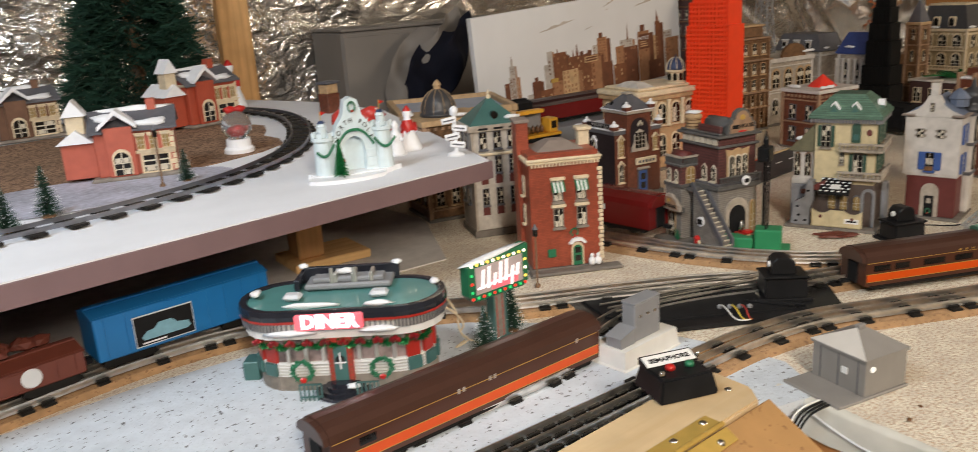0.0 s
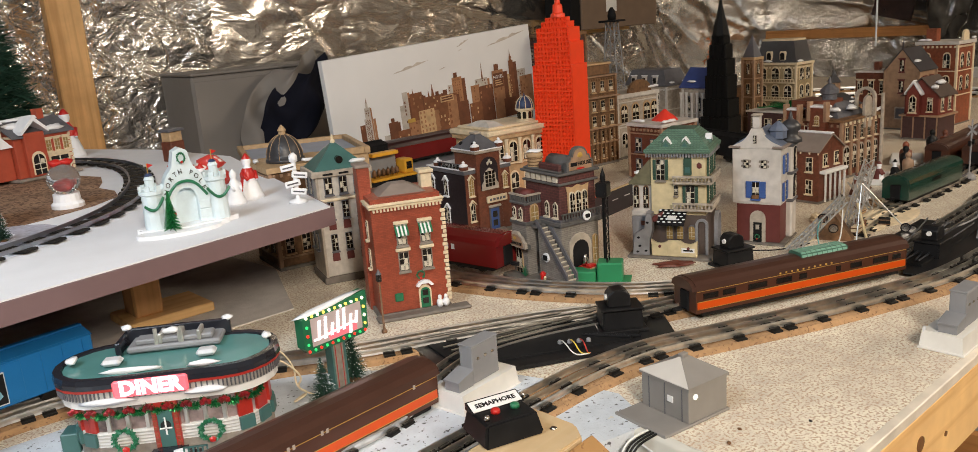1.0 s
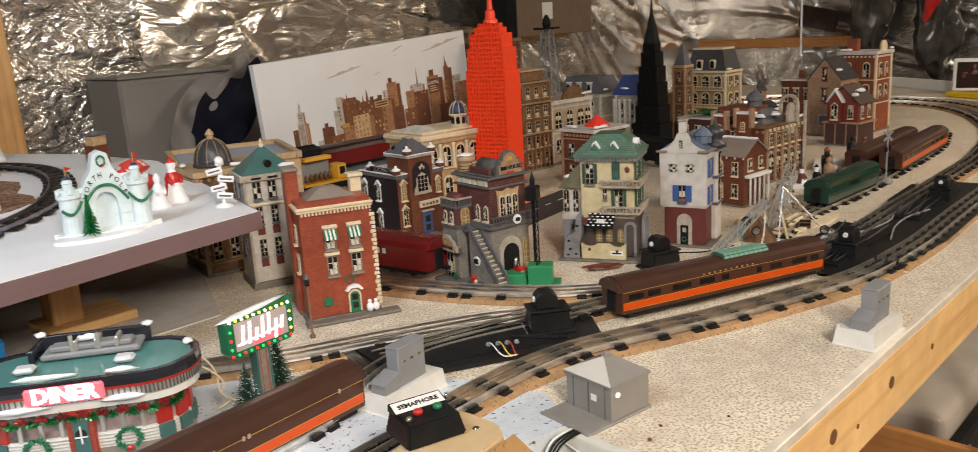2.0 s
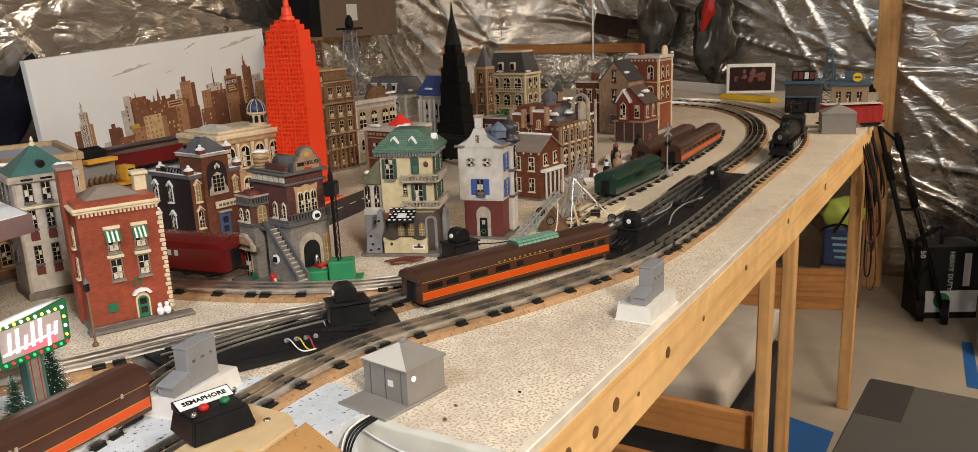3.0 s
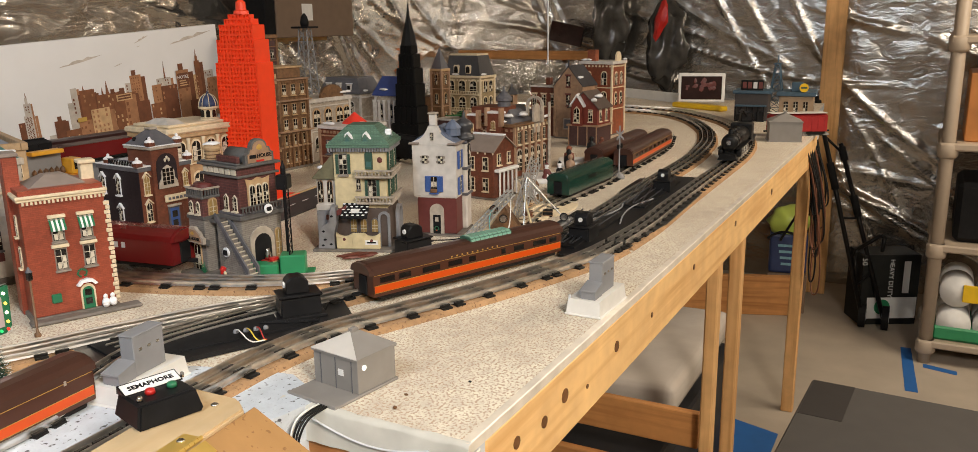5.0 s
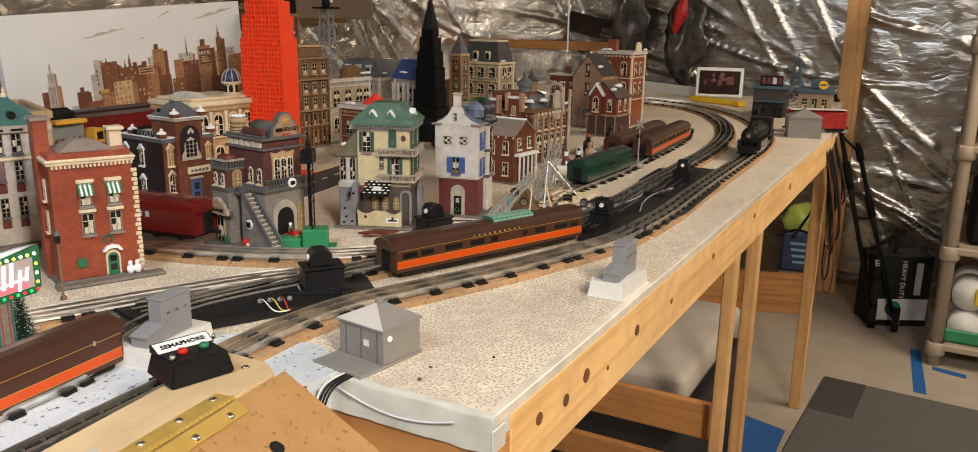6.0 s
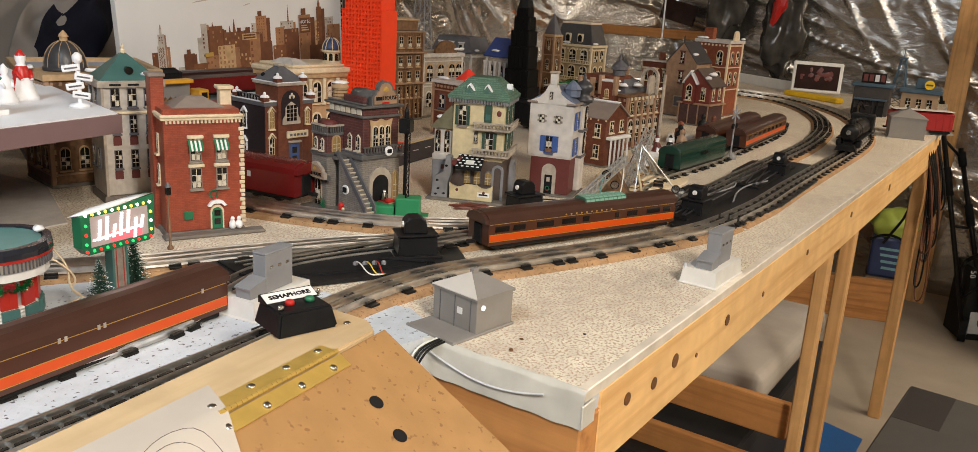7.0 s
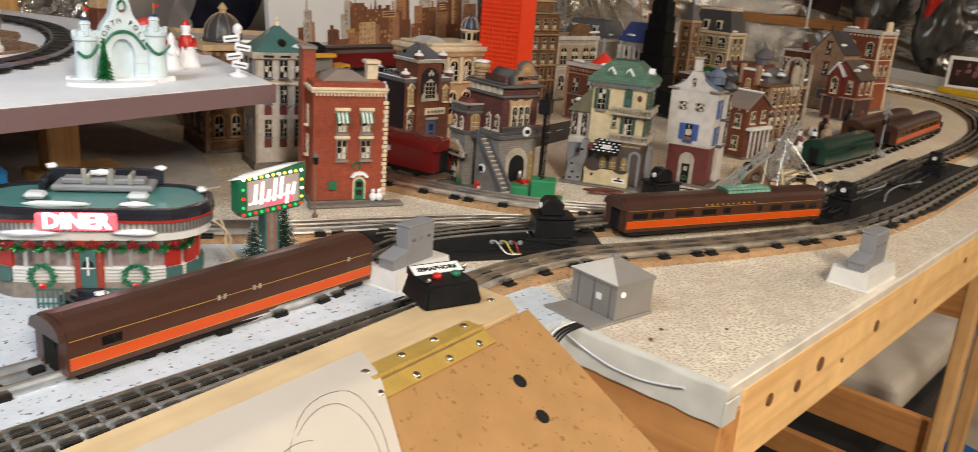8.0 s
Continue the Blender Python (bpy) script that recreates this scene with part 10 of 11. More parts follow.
# large artificial pine behind the village
def pine_tree(at, h, r, label, n):
    th = thing("artificial_pine", label, "tree", at)
    bm = bmesh.new()
    tube(bm, (0, 0, 0), (0, 0, h), 0.02, 0.004, 8)
    part("trunk", bm, M["tan"], th)
    rnd = random.Random(12)
    vs, fs = [], []
    for i in range(n):
        z = h * (0.06 + 0.94 * rnd.random())
        rr = r * (1.03 - z / h) * rnd.uniform(0.3, 1.1)
        a = rnd.uniform(0, math.tau)
        c = Vector((rr * math.cos(a), rr * math.sin(a), z - rr * 0.25))
        for k in range(7):
            d = Vector((math.cos(a) + rnd.uniform(-.8, .8), math.sin(a) + rnd.uniform(-.8, .8), rnd.uniform(-.5, .6))).normalized() * rnd.uniform(0.025, 0.05)
            s = d.orthogonal().normalized() * 0.0022
            b0 = len(vs)
            vs += [c + s, c - s, c + d]
            fs.append((b0, b0 + 1, b0 + 2))
    me = bpy.data.meshes.new("needles")
    me.from_pydata([tuple(v) for v in vs], [], fs)
    me.materials.append(M["pine_green"])
    ob = new("needles", me)
    ob.parent = th
    tagged(ob, kind="stuff")
    return th


pine_tree(pose(0.60, 1.86, ZP), 0.62, 0.17, "dark green artificial pine behind the village", 4200)
gown_figure(pose(0.77, 1.72, ZP), 0.11, M["red_gloss"], "red ceramic figurine beside the pine")
toy = thing("toy_tower_house", "tiny orange and brown ceramic shop", "ceramic house", pose(0.875, 1.40, ZP, 0, 0, 20) @ Matrix.Scale(0.8, 4))
part("wall", box(-0.022, 0.022, -0.018, 0.018, 0, 0.05, 0.002), M["brick_brown"], toy)
part("upper", box(-0.020, 0.020, -0.016, 0.016, 0.05, 0.075, 0.002), M["gold_stone"], toy)
part("roof", box(-0.026, 0.026, -0.022, 0.022, 0.075, 0.082, 0.003), M["slate"], toy)

# ---- freight under the platform ----
def boxcar(at, L, w, h, m, label, name="boxcar", panel=None):
    th = thing(name, label, "train car", at, group="model train cars")
    part("body", box(-L / 2, L / 2, -w, w, 0.014, h, 0.0015), m, th)
    bm = bmesh.new()
    prism(bm, [(-w - 0.001, h - 0.001), (0, h + 0.006), (w + 0.001, h - 0.001)], -L / 2 - 0.001, L / 2 + 0.001, "x")
    part("roof", bm, m, th)
    part("roof_walk", box(-L / 2, L / 2, -0.004, 0.004, h + 0.0055, h + 0.0075), m, th)
    for s in (-1, 1):
        part("door", box(-0.024, 0.024, s * w - 0.001 if s < 0 else w - 0.0, (s * w + 0.001) if s < 0 else w + 0.0012, 0.018, h - 0.003, 0.0004), m, th)
        for k in range(9):
            x = -L / 2 + (k + 0.5) * L / 9
            if abs(x) > 0.028:
                part("rib", box(x - 0.0006, x + 0.0006, s * (w + 0.0004) - 0.0006, s * (w + 0.0004) + 0.0006, 0.015, h - 0.002), m, th)
        bogie(th, s * (L / 2 - 0.035))
        part("coupler", box(min(s * L / 2, s * (L / 2 + 0.016)), max(s * L / 2, s * (L / 2 + 0.016)), -0.004, 0.004, 0.012, 0.017, 0.001), M["black"], th)
    if panel:
        pn = part("picture_panel", box(-L * 0.30, L * 0.02, -w - 0.0022, -w - 0.0014, 0.020, h - 0.012), M["black_matt"], th, "black picture panel with a pale car")
        part("panel_edge", box(-L * 0.305, L * 0.025, -w - 0.0016, -w - 0.0010, 0.0185, h - 0.0105), M["grey_light"], pn)
        bm = bmesh.new()
        prism(bm, [(-L * 0.27, 0.030), (-L * 0.24, 0.036), (-L * 0.20, 0.037), (-L * 0.17, 0.043), (-L * 0.10, 0.043), (-L * 0.07, 0.037), (-L * 0.01, 0.035), (0.0, 0.029), (-L * 0.02, 0.026), (-L * 0.26, 0.026)], -w - 0.0028, -w - 0.0023, "y")
        part("painted_car", bm, panel, pn)
        part("panel_bar", box(-L * 0.27, -L * 0.14, -w - 0.0026, -w - 0.0023, 0.0215, 0.0235), M["white"], pn)
    return th


M["box_blue"] = mat("bright_blue_plastic", (0.012, 0.15, 0.40), 0.35, 0, 0.06, 40)
M["sky_blue"] = mat("pale_blue_print", (0.2, 0.4, 0.5), 0.5, 0, 0.15, 100)
boxcar(pose(0.368, 0.733, RZ, 0, 0, 8), 0.21, 0.026, 0.066, M["box_blue"], "bright blue boxcar with a picture of a pale blue car", panel=M["sky_blue"])
M["gon_brown"] = mat("red_oxide_plastic", (0.13, 0.033, 0.02), 0.5, 0, 0.15, 60)
gn = boxcar(pose(0.165, 0.690, RZ, 0, 0, 12), 0.17, 0.026, 0.040, M["gon_brown"], "red-brown gondola carrying a load under the platform", "gondola")
for k in range(14):
    r_ = random.Random(k)
    bm = bmesh.new()
    blob(bm, (r_.uniform(-0.06, 0.06), r_.uniform(-0.015, 0.015), 0.050 + r_.uniform(0, 0.008)), (0.012, 0.010, 0.008), k, 0.5, 1)
    part("lump", bm, M["gon_brown"], gn)
bm = bmesh.new()
lathe(bm, [(0.0095, 0), (0.0105, 0.001), (0.0105, 0.0015), (0.009, 0.0022)], 18)
part("emblem", bm, M["grey_light"], gn, at=pose(0.03, -0.0262, 0.028, 90, 0, 0))
boxcar(pose(-0.03, 0.655, RZ, 0, 0, 12), 0.17, 0.026, 0.05, M["gon_brown"], "red-brown caboose under the platform", "caboose")
# Black blocks added to stand for the deep shade beneath the platform.
solid("shade_block", box(-0.3, 0.3, 0, 0.3, 0, 0.11, 0.004), M["black_matt"], "black block added for the deep shade under the platform", "crate", at=pose(0.10, 1.25, T + 0.002))
solid("shade_block", box(-0.5, 0.5, 0, 0.3, 0, 0.115, 0.004), M["black_matt"], "black block added for the deep shade under the platform", "crate", at=pose(-0.55, 0.95, T + 0.002))

# ---- painted skyline board ----
M["board_white"] = mat("white_foamboard", (0.78, 0.78, 0.79), 0.7, 0, 0.05, 8)
SKY = [mat("skyline_brown_%s" % n, c, 0.8, 0, 0.25, 60) for n, c in (("a", (0.155, 0.056, 0.026)), ("b", (0.215, 0.083, 0.036)), ("c", (0.36, 0.175, 0.085)), ("d", (0.58, 0.38, 0.20)), ("e", (0.50, 0.45, 0.40)))]
sb = thing("skyline_board", "white foam board painted with a sepia brown city skyline", "backdrop", pose(1.30, 1.455, T - 0.0145, 0, -3.8, 0))
part("panel", box(0, 0.70, 0, 0.018, 0.016, 0.345, 0.001), M["board_white"], sb, "white foam board")
rnd = random.Random(21)


def sky_block(x, w, h, mi, layer=0, cell=0.009, fill=0.55, side=0.0, z0=0.10):
    """A painted tower in one of six thin layers, with rows of painted panes and a shaded side."""
    y = -0.0006 * (layer + 1) - 0.3 * x * 0.0016
    h = h - 0.010 - 0.075 * x
    b_ = part("painted_tower", box(x, x + w, y, y + 0.0005, z0, h), SKY[mi], sb)
    if side:
        part("painted_side", box(x + w, x + w + side, y, y + 0.0005, z0, h - side * 0.5), SKY[0 if mi < 3 else 2], b_)
    pane = SKY[(2, 3, 1, 2, 0)[mi]] if mi != 2 else SKY[1]
    for iz in range(int((h - z0 - 0.006) / cell)):
        for ix in range(max(1, int((w - 0.004) / cell))):
            if rnd.random() < fill:
                xx, zz = x + 0.003 + ix * cell, h - 0.009 - iz * cell
                part("painted_pane", box(xx, xx + cell * 0.4, y - 0.0003, y - 0.0001, zz, zz + cell * 0.55), pane, b_)
    return b_


for x, w, h, mi, layer, cell, fill, side in (
        (0.078, 0.018, 0.190, 0, 0, 0.009, 0.3, 0), (0.093, 0.026, 0.205, 4, 1, 0.006, 0.85, 0.007), (0.097, 0.017, 0.232, 4, 1, 0.006, 0.8, 0.004), (0.102, 0.006, 0.246, 4, 1, 0.006, 0, 0),
        (0.112, 0.030, 0.140, 3, 2, 0.009, 0.2, 0), (0.146, 0.024, 0.155, 4, 0, 0.009, 0, 0), (0.163, 0.030, 0.186, 0, 2, 0.01, 0.1, 0.006), (0.188, 0.040, 0.162, 1, 3, 0.009, 0.5, 0), (0.206, 0.020, 0.225, 4, 0, 0.01, 0, 0),
        (0.218, 0.017, 0.258, 4, 0, 0.01, 0.15, 0.006), (0.226, 0.040, 0.180, 2, 2, 0.01, 0.3, 0), (0.236, 0.050, 0.243, 0, 1, 0.011, 0.2, 0.006), (0.241, 0.040, 0.252, 1, 1, 0.011, 0, 0), (0.262, 0.052, 0.205, 3, 4, 0.012, 0.85, 0.014),
        (0.284, 0.064, 0.238, 1, 2, 0.010, 0.3, 0.0), (0.330, 0.066, 0.236, 1, 3, 0.012, 0.12, 0.010), (0.372, 0.040, 0.262, 4, 0, 0.008, 0.5, 0), (0.388, 0.034, 0.280, 2, 1, 0.007, 0.7, 0.012), (0.362, 0.034, 0.232, 2, 4, 0.016, 0.95, 0.040),
        (0.452, 0.030, 0.252, 2, 1, 0.008, 0.4, 0), (0.470, 0.046, 0.268, 4, 0, 0.008, 0.4, 0.008), (0.480, 0.052, 0.248, 0, 3, 0.012, 0.25, 0.0), (0.440, 0.044, 0.205, 1, 4, 0.011, 0.3, 0.006), (0.534, 0.042, 0.286, 2, 4, 0.012, 0.1, 0.016),
        (0.585, 0.024, 0.272, 3, 1, 0.009, 0.4, 0), (0.602, 0.018, 0.310, 1, 2, 0.007, 0.5, 0.012), (0.607, 0.008, 0.322, 1, 2, 0.01, 0, 0), (0.626, 0.040, 0.282, 4, 0, 0.008, 0.5, 0), (0.640, 0.050, 0.262, 2, 3, 0.010, 0.4, 0), (0.570, 0.060, 0.205, 0, 5, 0.012, 0.3, 0.0)):
    sky_block(x, w, h, mi, layer, cell, fill, side)
for x, z, w, h in ((q[0], q[1] - 0.010 - 0.075 * q[0], q[2], q[3]) for q in ((0.300, 0.238, 0.006, 0.018), (0.312, 0.238, 0.010, 0.034), (0.495, 0.268, 0.005, 0.045), (0.609, 0.322, 0.004, 0.020), (0.250, 0.252, 0.004, 0.012), (0.104, 0.246, 0.003, 0.010))):
    bm = bmesh.new()
    prism(bm, [(x, z), (x + w, z), (x + w / 2, z + h)], -0.0014, -0.0008, "y")
    part("painted_spire", bm, SKY[1], sb)
for x, z, w in ((q[0], q[1] - 0.010 - 0.075 * q[0], q[2]) for q in ((0.326, 0.238, 0.011), (0.346, 0.236, 0.007), (0.352, 0.236, 0.014), (0.172, 0.186, 0.010), (0.395, 0.280, 0.012), (0.545, 0.286, 0.016))):
    part("painted_tank", box(x, x + w, -0.0020, -0.0012, z, z + w * 1.1), SKY[0], sb)
ht = part("painted_sign", box(0.537, 0.573, -0.0046, -0.0040, 0.188, 0.228), SKY[0], sb)
letters("hotel_text", "HOTEL", 0.0125, M["board_white"], ht, pose(0.555, -0.0049, 0.217, 90, 0, 0), depth=0.0002)
for k in range(3):
    part("painted_bar", box(0.541, 0.569 - 0.003 * k, -0.0050, -0.0047, 0.194 + k * 0.006, 0.197 + k * 0.006), SKY[3], ht)
bl = part("painted_sign", box(0.338, 0.384, -0.0046, -0.0038, 0.184, 0.200), SKY[3], sb)
for k in range(2):
    part("painted_bar", box(0.342, 0.380, -0.0050, -0.0047, 0.187 + k * 0.0065, 0.191 + k * 0.0065), SKY[0], bl)
part("painted_sign", box(0.222, 0.246, -0.0046, -0.0038, 0.152, 0.162), M["yellow_line"], sb)
for x0, z0, x1, z1, w in ((0.20, 0.282, 0.32, 0.300, 0.006), (0.42, 0.318, 0.465, 0.334, 0.004), (0.425, 0.308, 0.438, 0.311, 0.0015), (0.53, 0.305, 0.68, 0.330, 0.007), (0.35, 0.268, 0.375, 0.274, 0.002)):
    bm = bmesh.new()
    n = 9
    up = [(x0 + (x1 - x0) * k / n, z0 + (z1 - z0) * k / n + w * math.sin(math.pi * k / n) * (0.7 + 0.5 * math.sin(k * 2.3))) for k in range(n + 1)]
    dn = [(x0 + (x1 - x0) * k / n, z0 + (z1 - z0) * k / n - 0.4 * w * math.sin(math.pi * k / n)) for k in range(1, n)]
    prism(bm, up + dn[::-1], -0.0005, 0.0002, "y")
    part("painted_cloud", bm, SKY[4], sb)

# the dark train in front of the board
passenger_car(pose(1.50, 1.335, T + 0.075, 0, 0, 2), 0.36, "glossy maroon coach standing before the skyline board", M["maroon"], M["maroon_dark"], None, [])
boxcar(pose(1.23, 1.31, T + 0.075, 0, 0, 2), 0.19, 0.026, 0.064, M["black_matt"], "black stock car standing before the skyline board")
solid("shelf_riser", box(-0.20, 0.55, -0.05, 0.08, 0, 0.0745, 0.002), M["grey_pl"], "grey riser carrying the back track", "riser", at=pose(1.25, 1.31, T))
yc = thing("yellow_crane_car", "yellow and black crane car with a toy cab", "train car", pose(1.272, 1.215, T + 0.014, 0, 0, -2) @ Matrix.Diagonal((0.85, 1, 1, 1)))
part("bed", box(-0.07, 0.07, -0.022, 0.022, 0.06, 0.066, 0.001), M["yellow_paint"], yc)
part("frame", box(-0.07, 0.07, -0.018, 0.018, -0.014, 0.0595, 0.001), M["black_matt"], yc)
part("cab", box(0.035, 0.062, -0.018, 0.018, 0.0662, 0.098, 0.002), M["yellow_paint"], yc)
part("cab_window", box(0.040, 0.056, -0.0188, -0.0181, 0.076, 0.092), M["pane"], yc)
part("rear_wall", box(-0.068, 0.03, 0.010, 0.016, 0.0662, 0.115, 0.001), M["grey_pl"], yc)
part("top_board", box(-0.055, 0.025, -0.010, 0.012, 0.112, 0.120, 0.001), M["yellow_paint"], yc)
for k in range(6):
    bm = bmesh.new()
    blob(bm, (-0.05 + k * 0.014, -0.004, 0.076), (0.006, 0.006, 0.010), k, 0.3, 1)
    part("load", bm, M["tan"], yc, smooth=True)
M["fabric"] = mat("dark_navy_cloth", (0.008, 0.009, 0.018), 0.9, 0, 0.2, 20, 0.3, 60)
M["panel_grey"] = mat("grey_cabinet_panel", (0.23, 0.21, 0.195), 0.6, 0, 0.08, 8)

boxcar(pose(2.10, 0.90, T + 0.004, 0, 0, 72), 0.20, 0.026, 0.066, M["black_matt"], "black boxcar standing behind the cream cafe")

# ---- things along the back wall ----
cab = thing("grey_cabinet", "plain grey metal cabinet against the foil", "cabinet", pose(1.50, 2.02, 0.0))
part("body", box(-0.30, 0.42, 0.004, 0.22, 0, 1.30, 0.006), M["panel_grey"], cab)
part("door", box(-0.295, 0.055, 0, 0.0035, 0.03, 1.285, 0.002), M["panel_grey"], cab)
part("door", box(0.060, 0.415, 0, 0.0035, 0.03, 1.285, 0.002), M["panel_grey"], cab)
part("top_edge", box(-0.302, 0.422, -0.002, 0.222, 1.30, 1.308, 0.002), M["panel_grey"], cab)
ct = thing("dark_coat", "dark navy coat with grey lining slung over the cabinet", "coat", pose(1.47, 1.955, 1.185))
for nm, m_, k, oy, ox in (("cloth", "fabric", 1.0, 0.0, 0.0), ("lining", "panel_grey", 1.12, 0.03, -0.03)):
    bm = bmesh.new()
    bmesh.ops.create_grid(bm, x_segments=28, y_segments=28, size=1)
    for v in bm.verts:
        u, w_ = v.co.x, v.co.y
        half = 0.125 * k * (0.45 + 0.55 * (1 - abs(w_) ** 2.2))
        v.co = Vector((ox + u * half + 0.055 * w_ * abs(w_), oy - 0.05 - 0.02 * math.sin(5 * u + 2.5 * w_) - 0.02 * noise.noise(Vector((u * 2, w_ * 2, k))) + 0.04 * u * u, k * w_ * 0.118 + 0.03 * u + 0.02 * noise.noise(Vector((u * 1.5, w_, 3)))))
    part(nm, bm, M[m_], ct, "" if k == 1.0 else "grey lining edge", smooth=True)
cb = thing("wall_box", "brown box with a paper label on a high shelf bracket", "box", pose(3.05, 2.10, 1.32))
part("case", box(-0.10, 0.42, 0, 0.16, 0, 0.5, 0.004), M["card_brown"], cb)
part("dark_end", box(-0.16, -0.101, 0.005, 0.155, -0.01, 0.5, 0.003), M["black_matt"], cb)
part("paper_label", box(0.06, 0.13, -0.0012, -0.0002, 0.07, 0.14), M["white"], cb)
part("bracket", box(-0.10, 0.42, 0.161, 0.24, -0.02, 0.02), M["pine_x"], cb)

# lattice mast
ms = thing("lattice_mast", "grey lattice radio mast with a dark lamp head", "mast", pose(2.36, 1.46, T, 0, 0, 10), group="lattice masts")


def lattice(th, w0, w1, h, m, n, r=0.0018):
    cs = [(-1, -1), (1, -1), (1, 1), (-1, 1)]
    for sx, sy in cs:
        bm = bmesh.new()
        tube(bm, (sx * w0, sy * w0, 0), (sx * w1, sy * w1, h), r, r, 5)
        part("upright", bm, m, th)
    for k in range(n):
        z0, z1 = h * k / n, h * (k + 1) / n
        a0, a1 = w0 + (w1 - w0) * k / n, w0 + (w1 - w0) * (k + 1) / n
        bm = bmesh.new()
        for i in range(4):
            p, q = cs[i], cs[(i + 1) % 4]
            tube(bm, (p[0] * a0, p[1] * a0, z0), (q[0] * a1, q[1] * a1, z1), r * 0.6, r * 0.6, 4)
            tube(bm, (q[0] * a0, q[1] * a0, z0), (p[0] * a1, p[1] * a1, z1), r * 0.6, r * 0.6, 4)
            tube(bm, (p[0] * a0, p[1] * a0, z0), (q[0] * a0, q[1] * a0, z0), r * 0.6, r * 0.6, 4)
        tagged(part("bracing", bm, m, th), kind="stuff")


lattice(ms, 0.035, 0.014, 0.36, M["grey_pl"], 9)
part("platform", box(-0.035, 0.035, -0.03, 0.03, 0.36, 0.366, 0.001), M["black_matt"], ms)
bm = bmesh.new()
lathe(bm, [(0.012, 0), (0.014, 0.012), (0.010, 0.03), (0.003, 0.04)], 12, 0, 0, 0.366)
part("lamp_head", bm, M["black_matt"], ms, smooth=True)

# fallen silver gantry beside the white house
M["silver"] = mat("silver_plastic", (0.5, 0.5, 0.49), 0.35, 0.5, 0.15, 90)
def gantry(at, L, w, label):
    th = thing("toy_gantry", label, "toy gantry", at, group="toy gantries")
    for s in (-1, 1):
        for z in (0, w * 0.8):
            bm = bmesh.new()
            tube(bm, (0, s * w / 2, z), (L, s * w / 2, z), 0.0014, 0.0014, 5)
            part("chord", bm, M["silver"], th)
    n = int(L / (w * 0.9))
    for k in range(n):
        x0, x1 = L * k / n, L * (k + 1) / n
        bm = bmesh.new()
        for s in (-1, 1):
            tube(bm, (x0, s * w / 2, 0), (x1, s * w / 2, w * 0.8), 0.0009, 0.0009, 4)
            tube(bm, (x0, s * w / 2, w * 0.8), (x1, s * w / 2, 0), 0.0009, 0.0009, 4)
        tube(bm, (x0, -w / 2, 0), (x1, w / 2, 0), 0.0009, 0.0009, 4)
        tube(bm, (x0, -w / 2, w * 0.8), (x1, w / 2, w * 0.8), 0.0009, 0.0009, 4)
        tagged(part("lacing", bm, M["silver"], th), kind="stuff")
    return th


g1 = gantry(look((1.42, 0.352, T + 0.004), (1.565, 0.305, T + 0.098)) @ pose(0, 0, 0, 0, 90, 0), 0.135, 0.012, "silver toy gantry beam leaning up from the table")
gantry(look((1.60, 0.345, T + 0.004), (1.72, 0.36, T + 0.105)) @ pose(0, 0, 0, 0, 90, 0), 0.15, 0.020, "broad silver toy gantry frame behind the first")
gantry(look((1.75, 0.345, T + 0.004), (1.70, 0.37, T + 0.070)) @ pose(0, 0, 0, 0, 90, 0), 0.085, 0.018, "short silver lattice leg by the green coach")
for (p, q) in (((1.565, 0.300, T + 0.095), (1.60, 0.245, T + 0.022)), ((1.565, 0.300, T + 0.095), (1.53, 0.29, T + 0.008)), ((1.60, 0.245, T + 0.02), (1.66, 0.24, T + 0.008))):
    bm = bmesh.new()
    tube(bm, p, q, 0.0013, 0.0013, 6)
    solid("gantry_strut", bm, M["silver"], "thin silver strut of the fallen gantry", "strut", "gantry struts")
for (x, y, z) in ((1.486, 0.327, 0.050), (1.505, 0.318, 0.030), (1.603, 0.243, 0.020), (1.625, 0.240, 0.012)):
    lm = thing("gantry_lamp", "round black toy floodlight on the gantry", "lamp", pose(x, y, T + z, 0, 0, -60), group="gantry lamps")
    bm = bmesh.new()
    tube(bm, (0, 0.006, 0), (0, -0.004, 0), 0.005, 0.008, 14)
    part("hood", bm, M["black"], lm)
    bm = bmesh.new()
    tube(bm, (0, -0.0042, 0), (0, -0.0052, 0), 0.0062, 0.0062, 14)
    part("lens", bm, M["steel"], lm)
bm = bmesh.new()
prism(bm, [(-0.03, 0), (0.03, 0), (0.0, 0.045)], -0.016, 0.016, "y")
ah = solid("toy_hut", bm, M["tan"], "brown toy hut with a cream board leaning on it", "toy hut", at=pose(1.548, 0.335, T, 0, 0, -70))
solid("leaning_board", box(-0.006, 0.006, -0.002, 0.002, 0, 0.062, 0.001), M["cream"], "cream strip leaning against the hut", "board", at=pose(1.572, 0.292, T, -14, 10, 30))
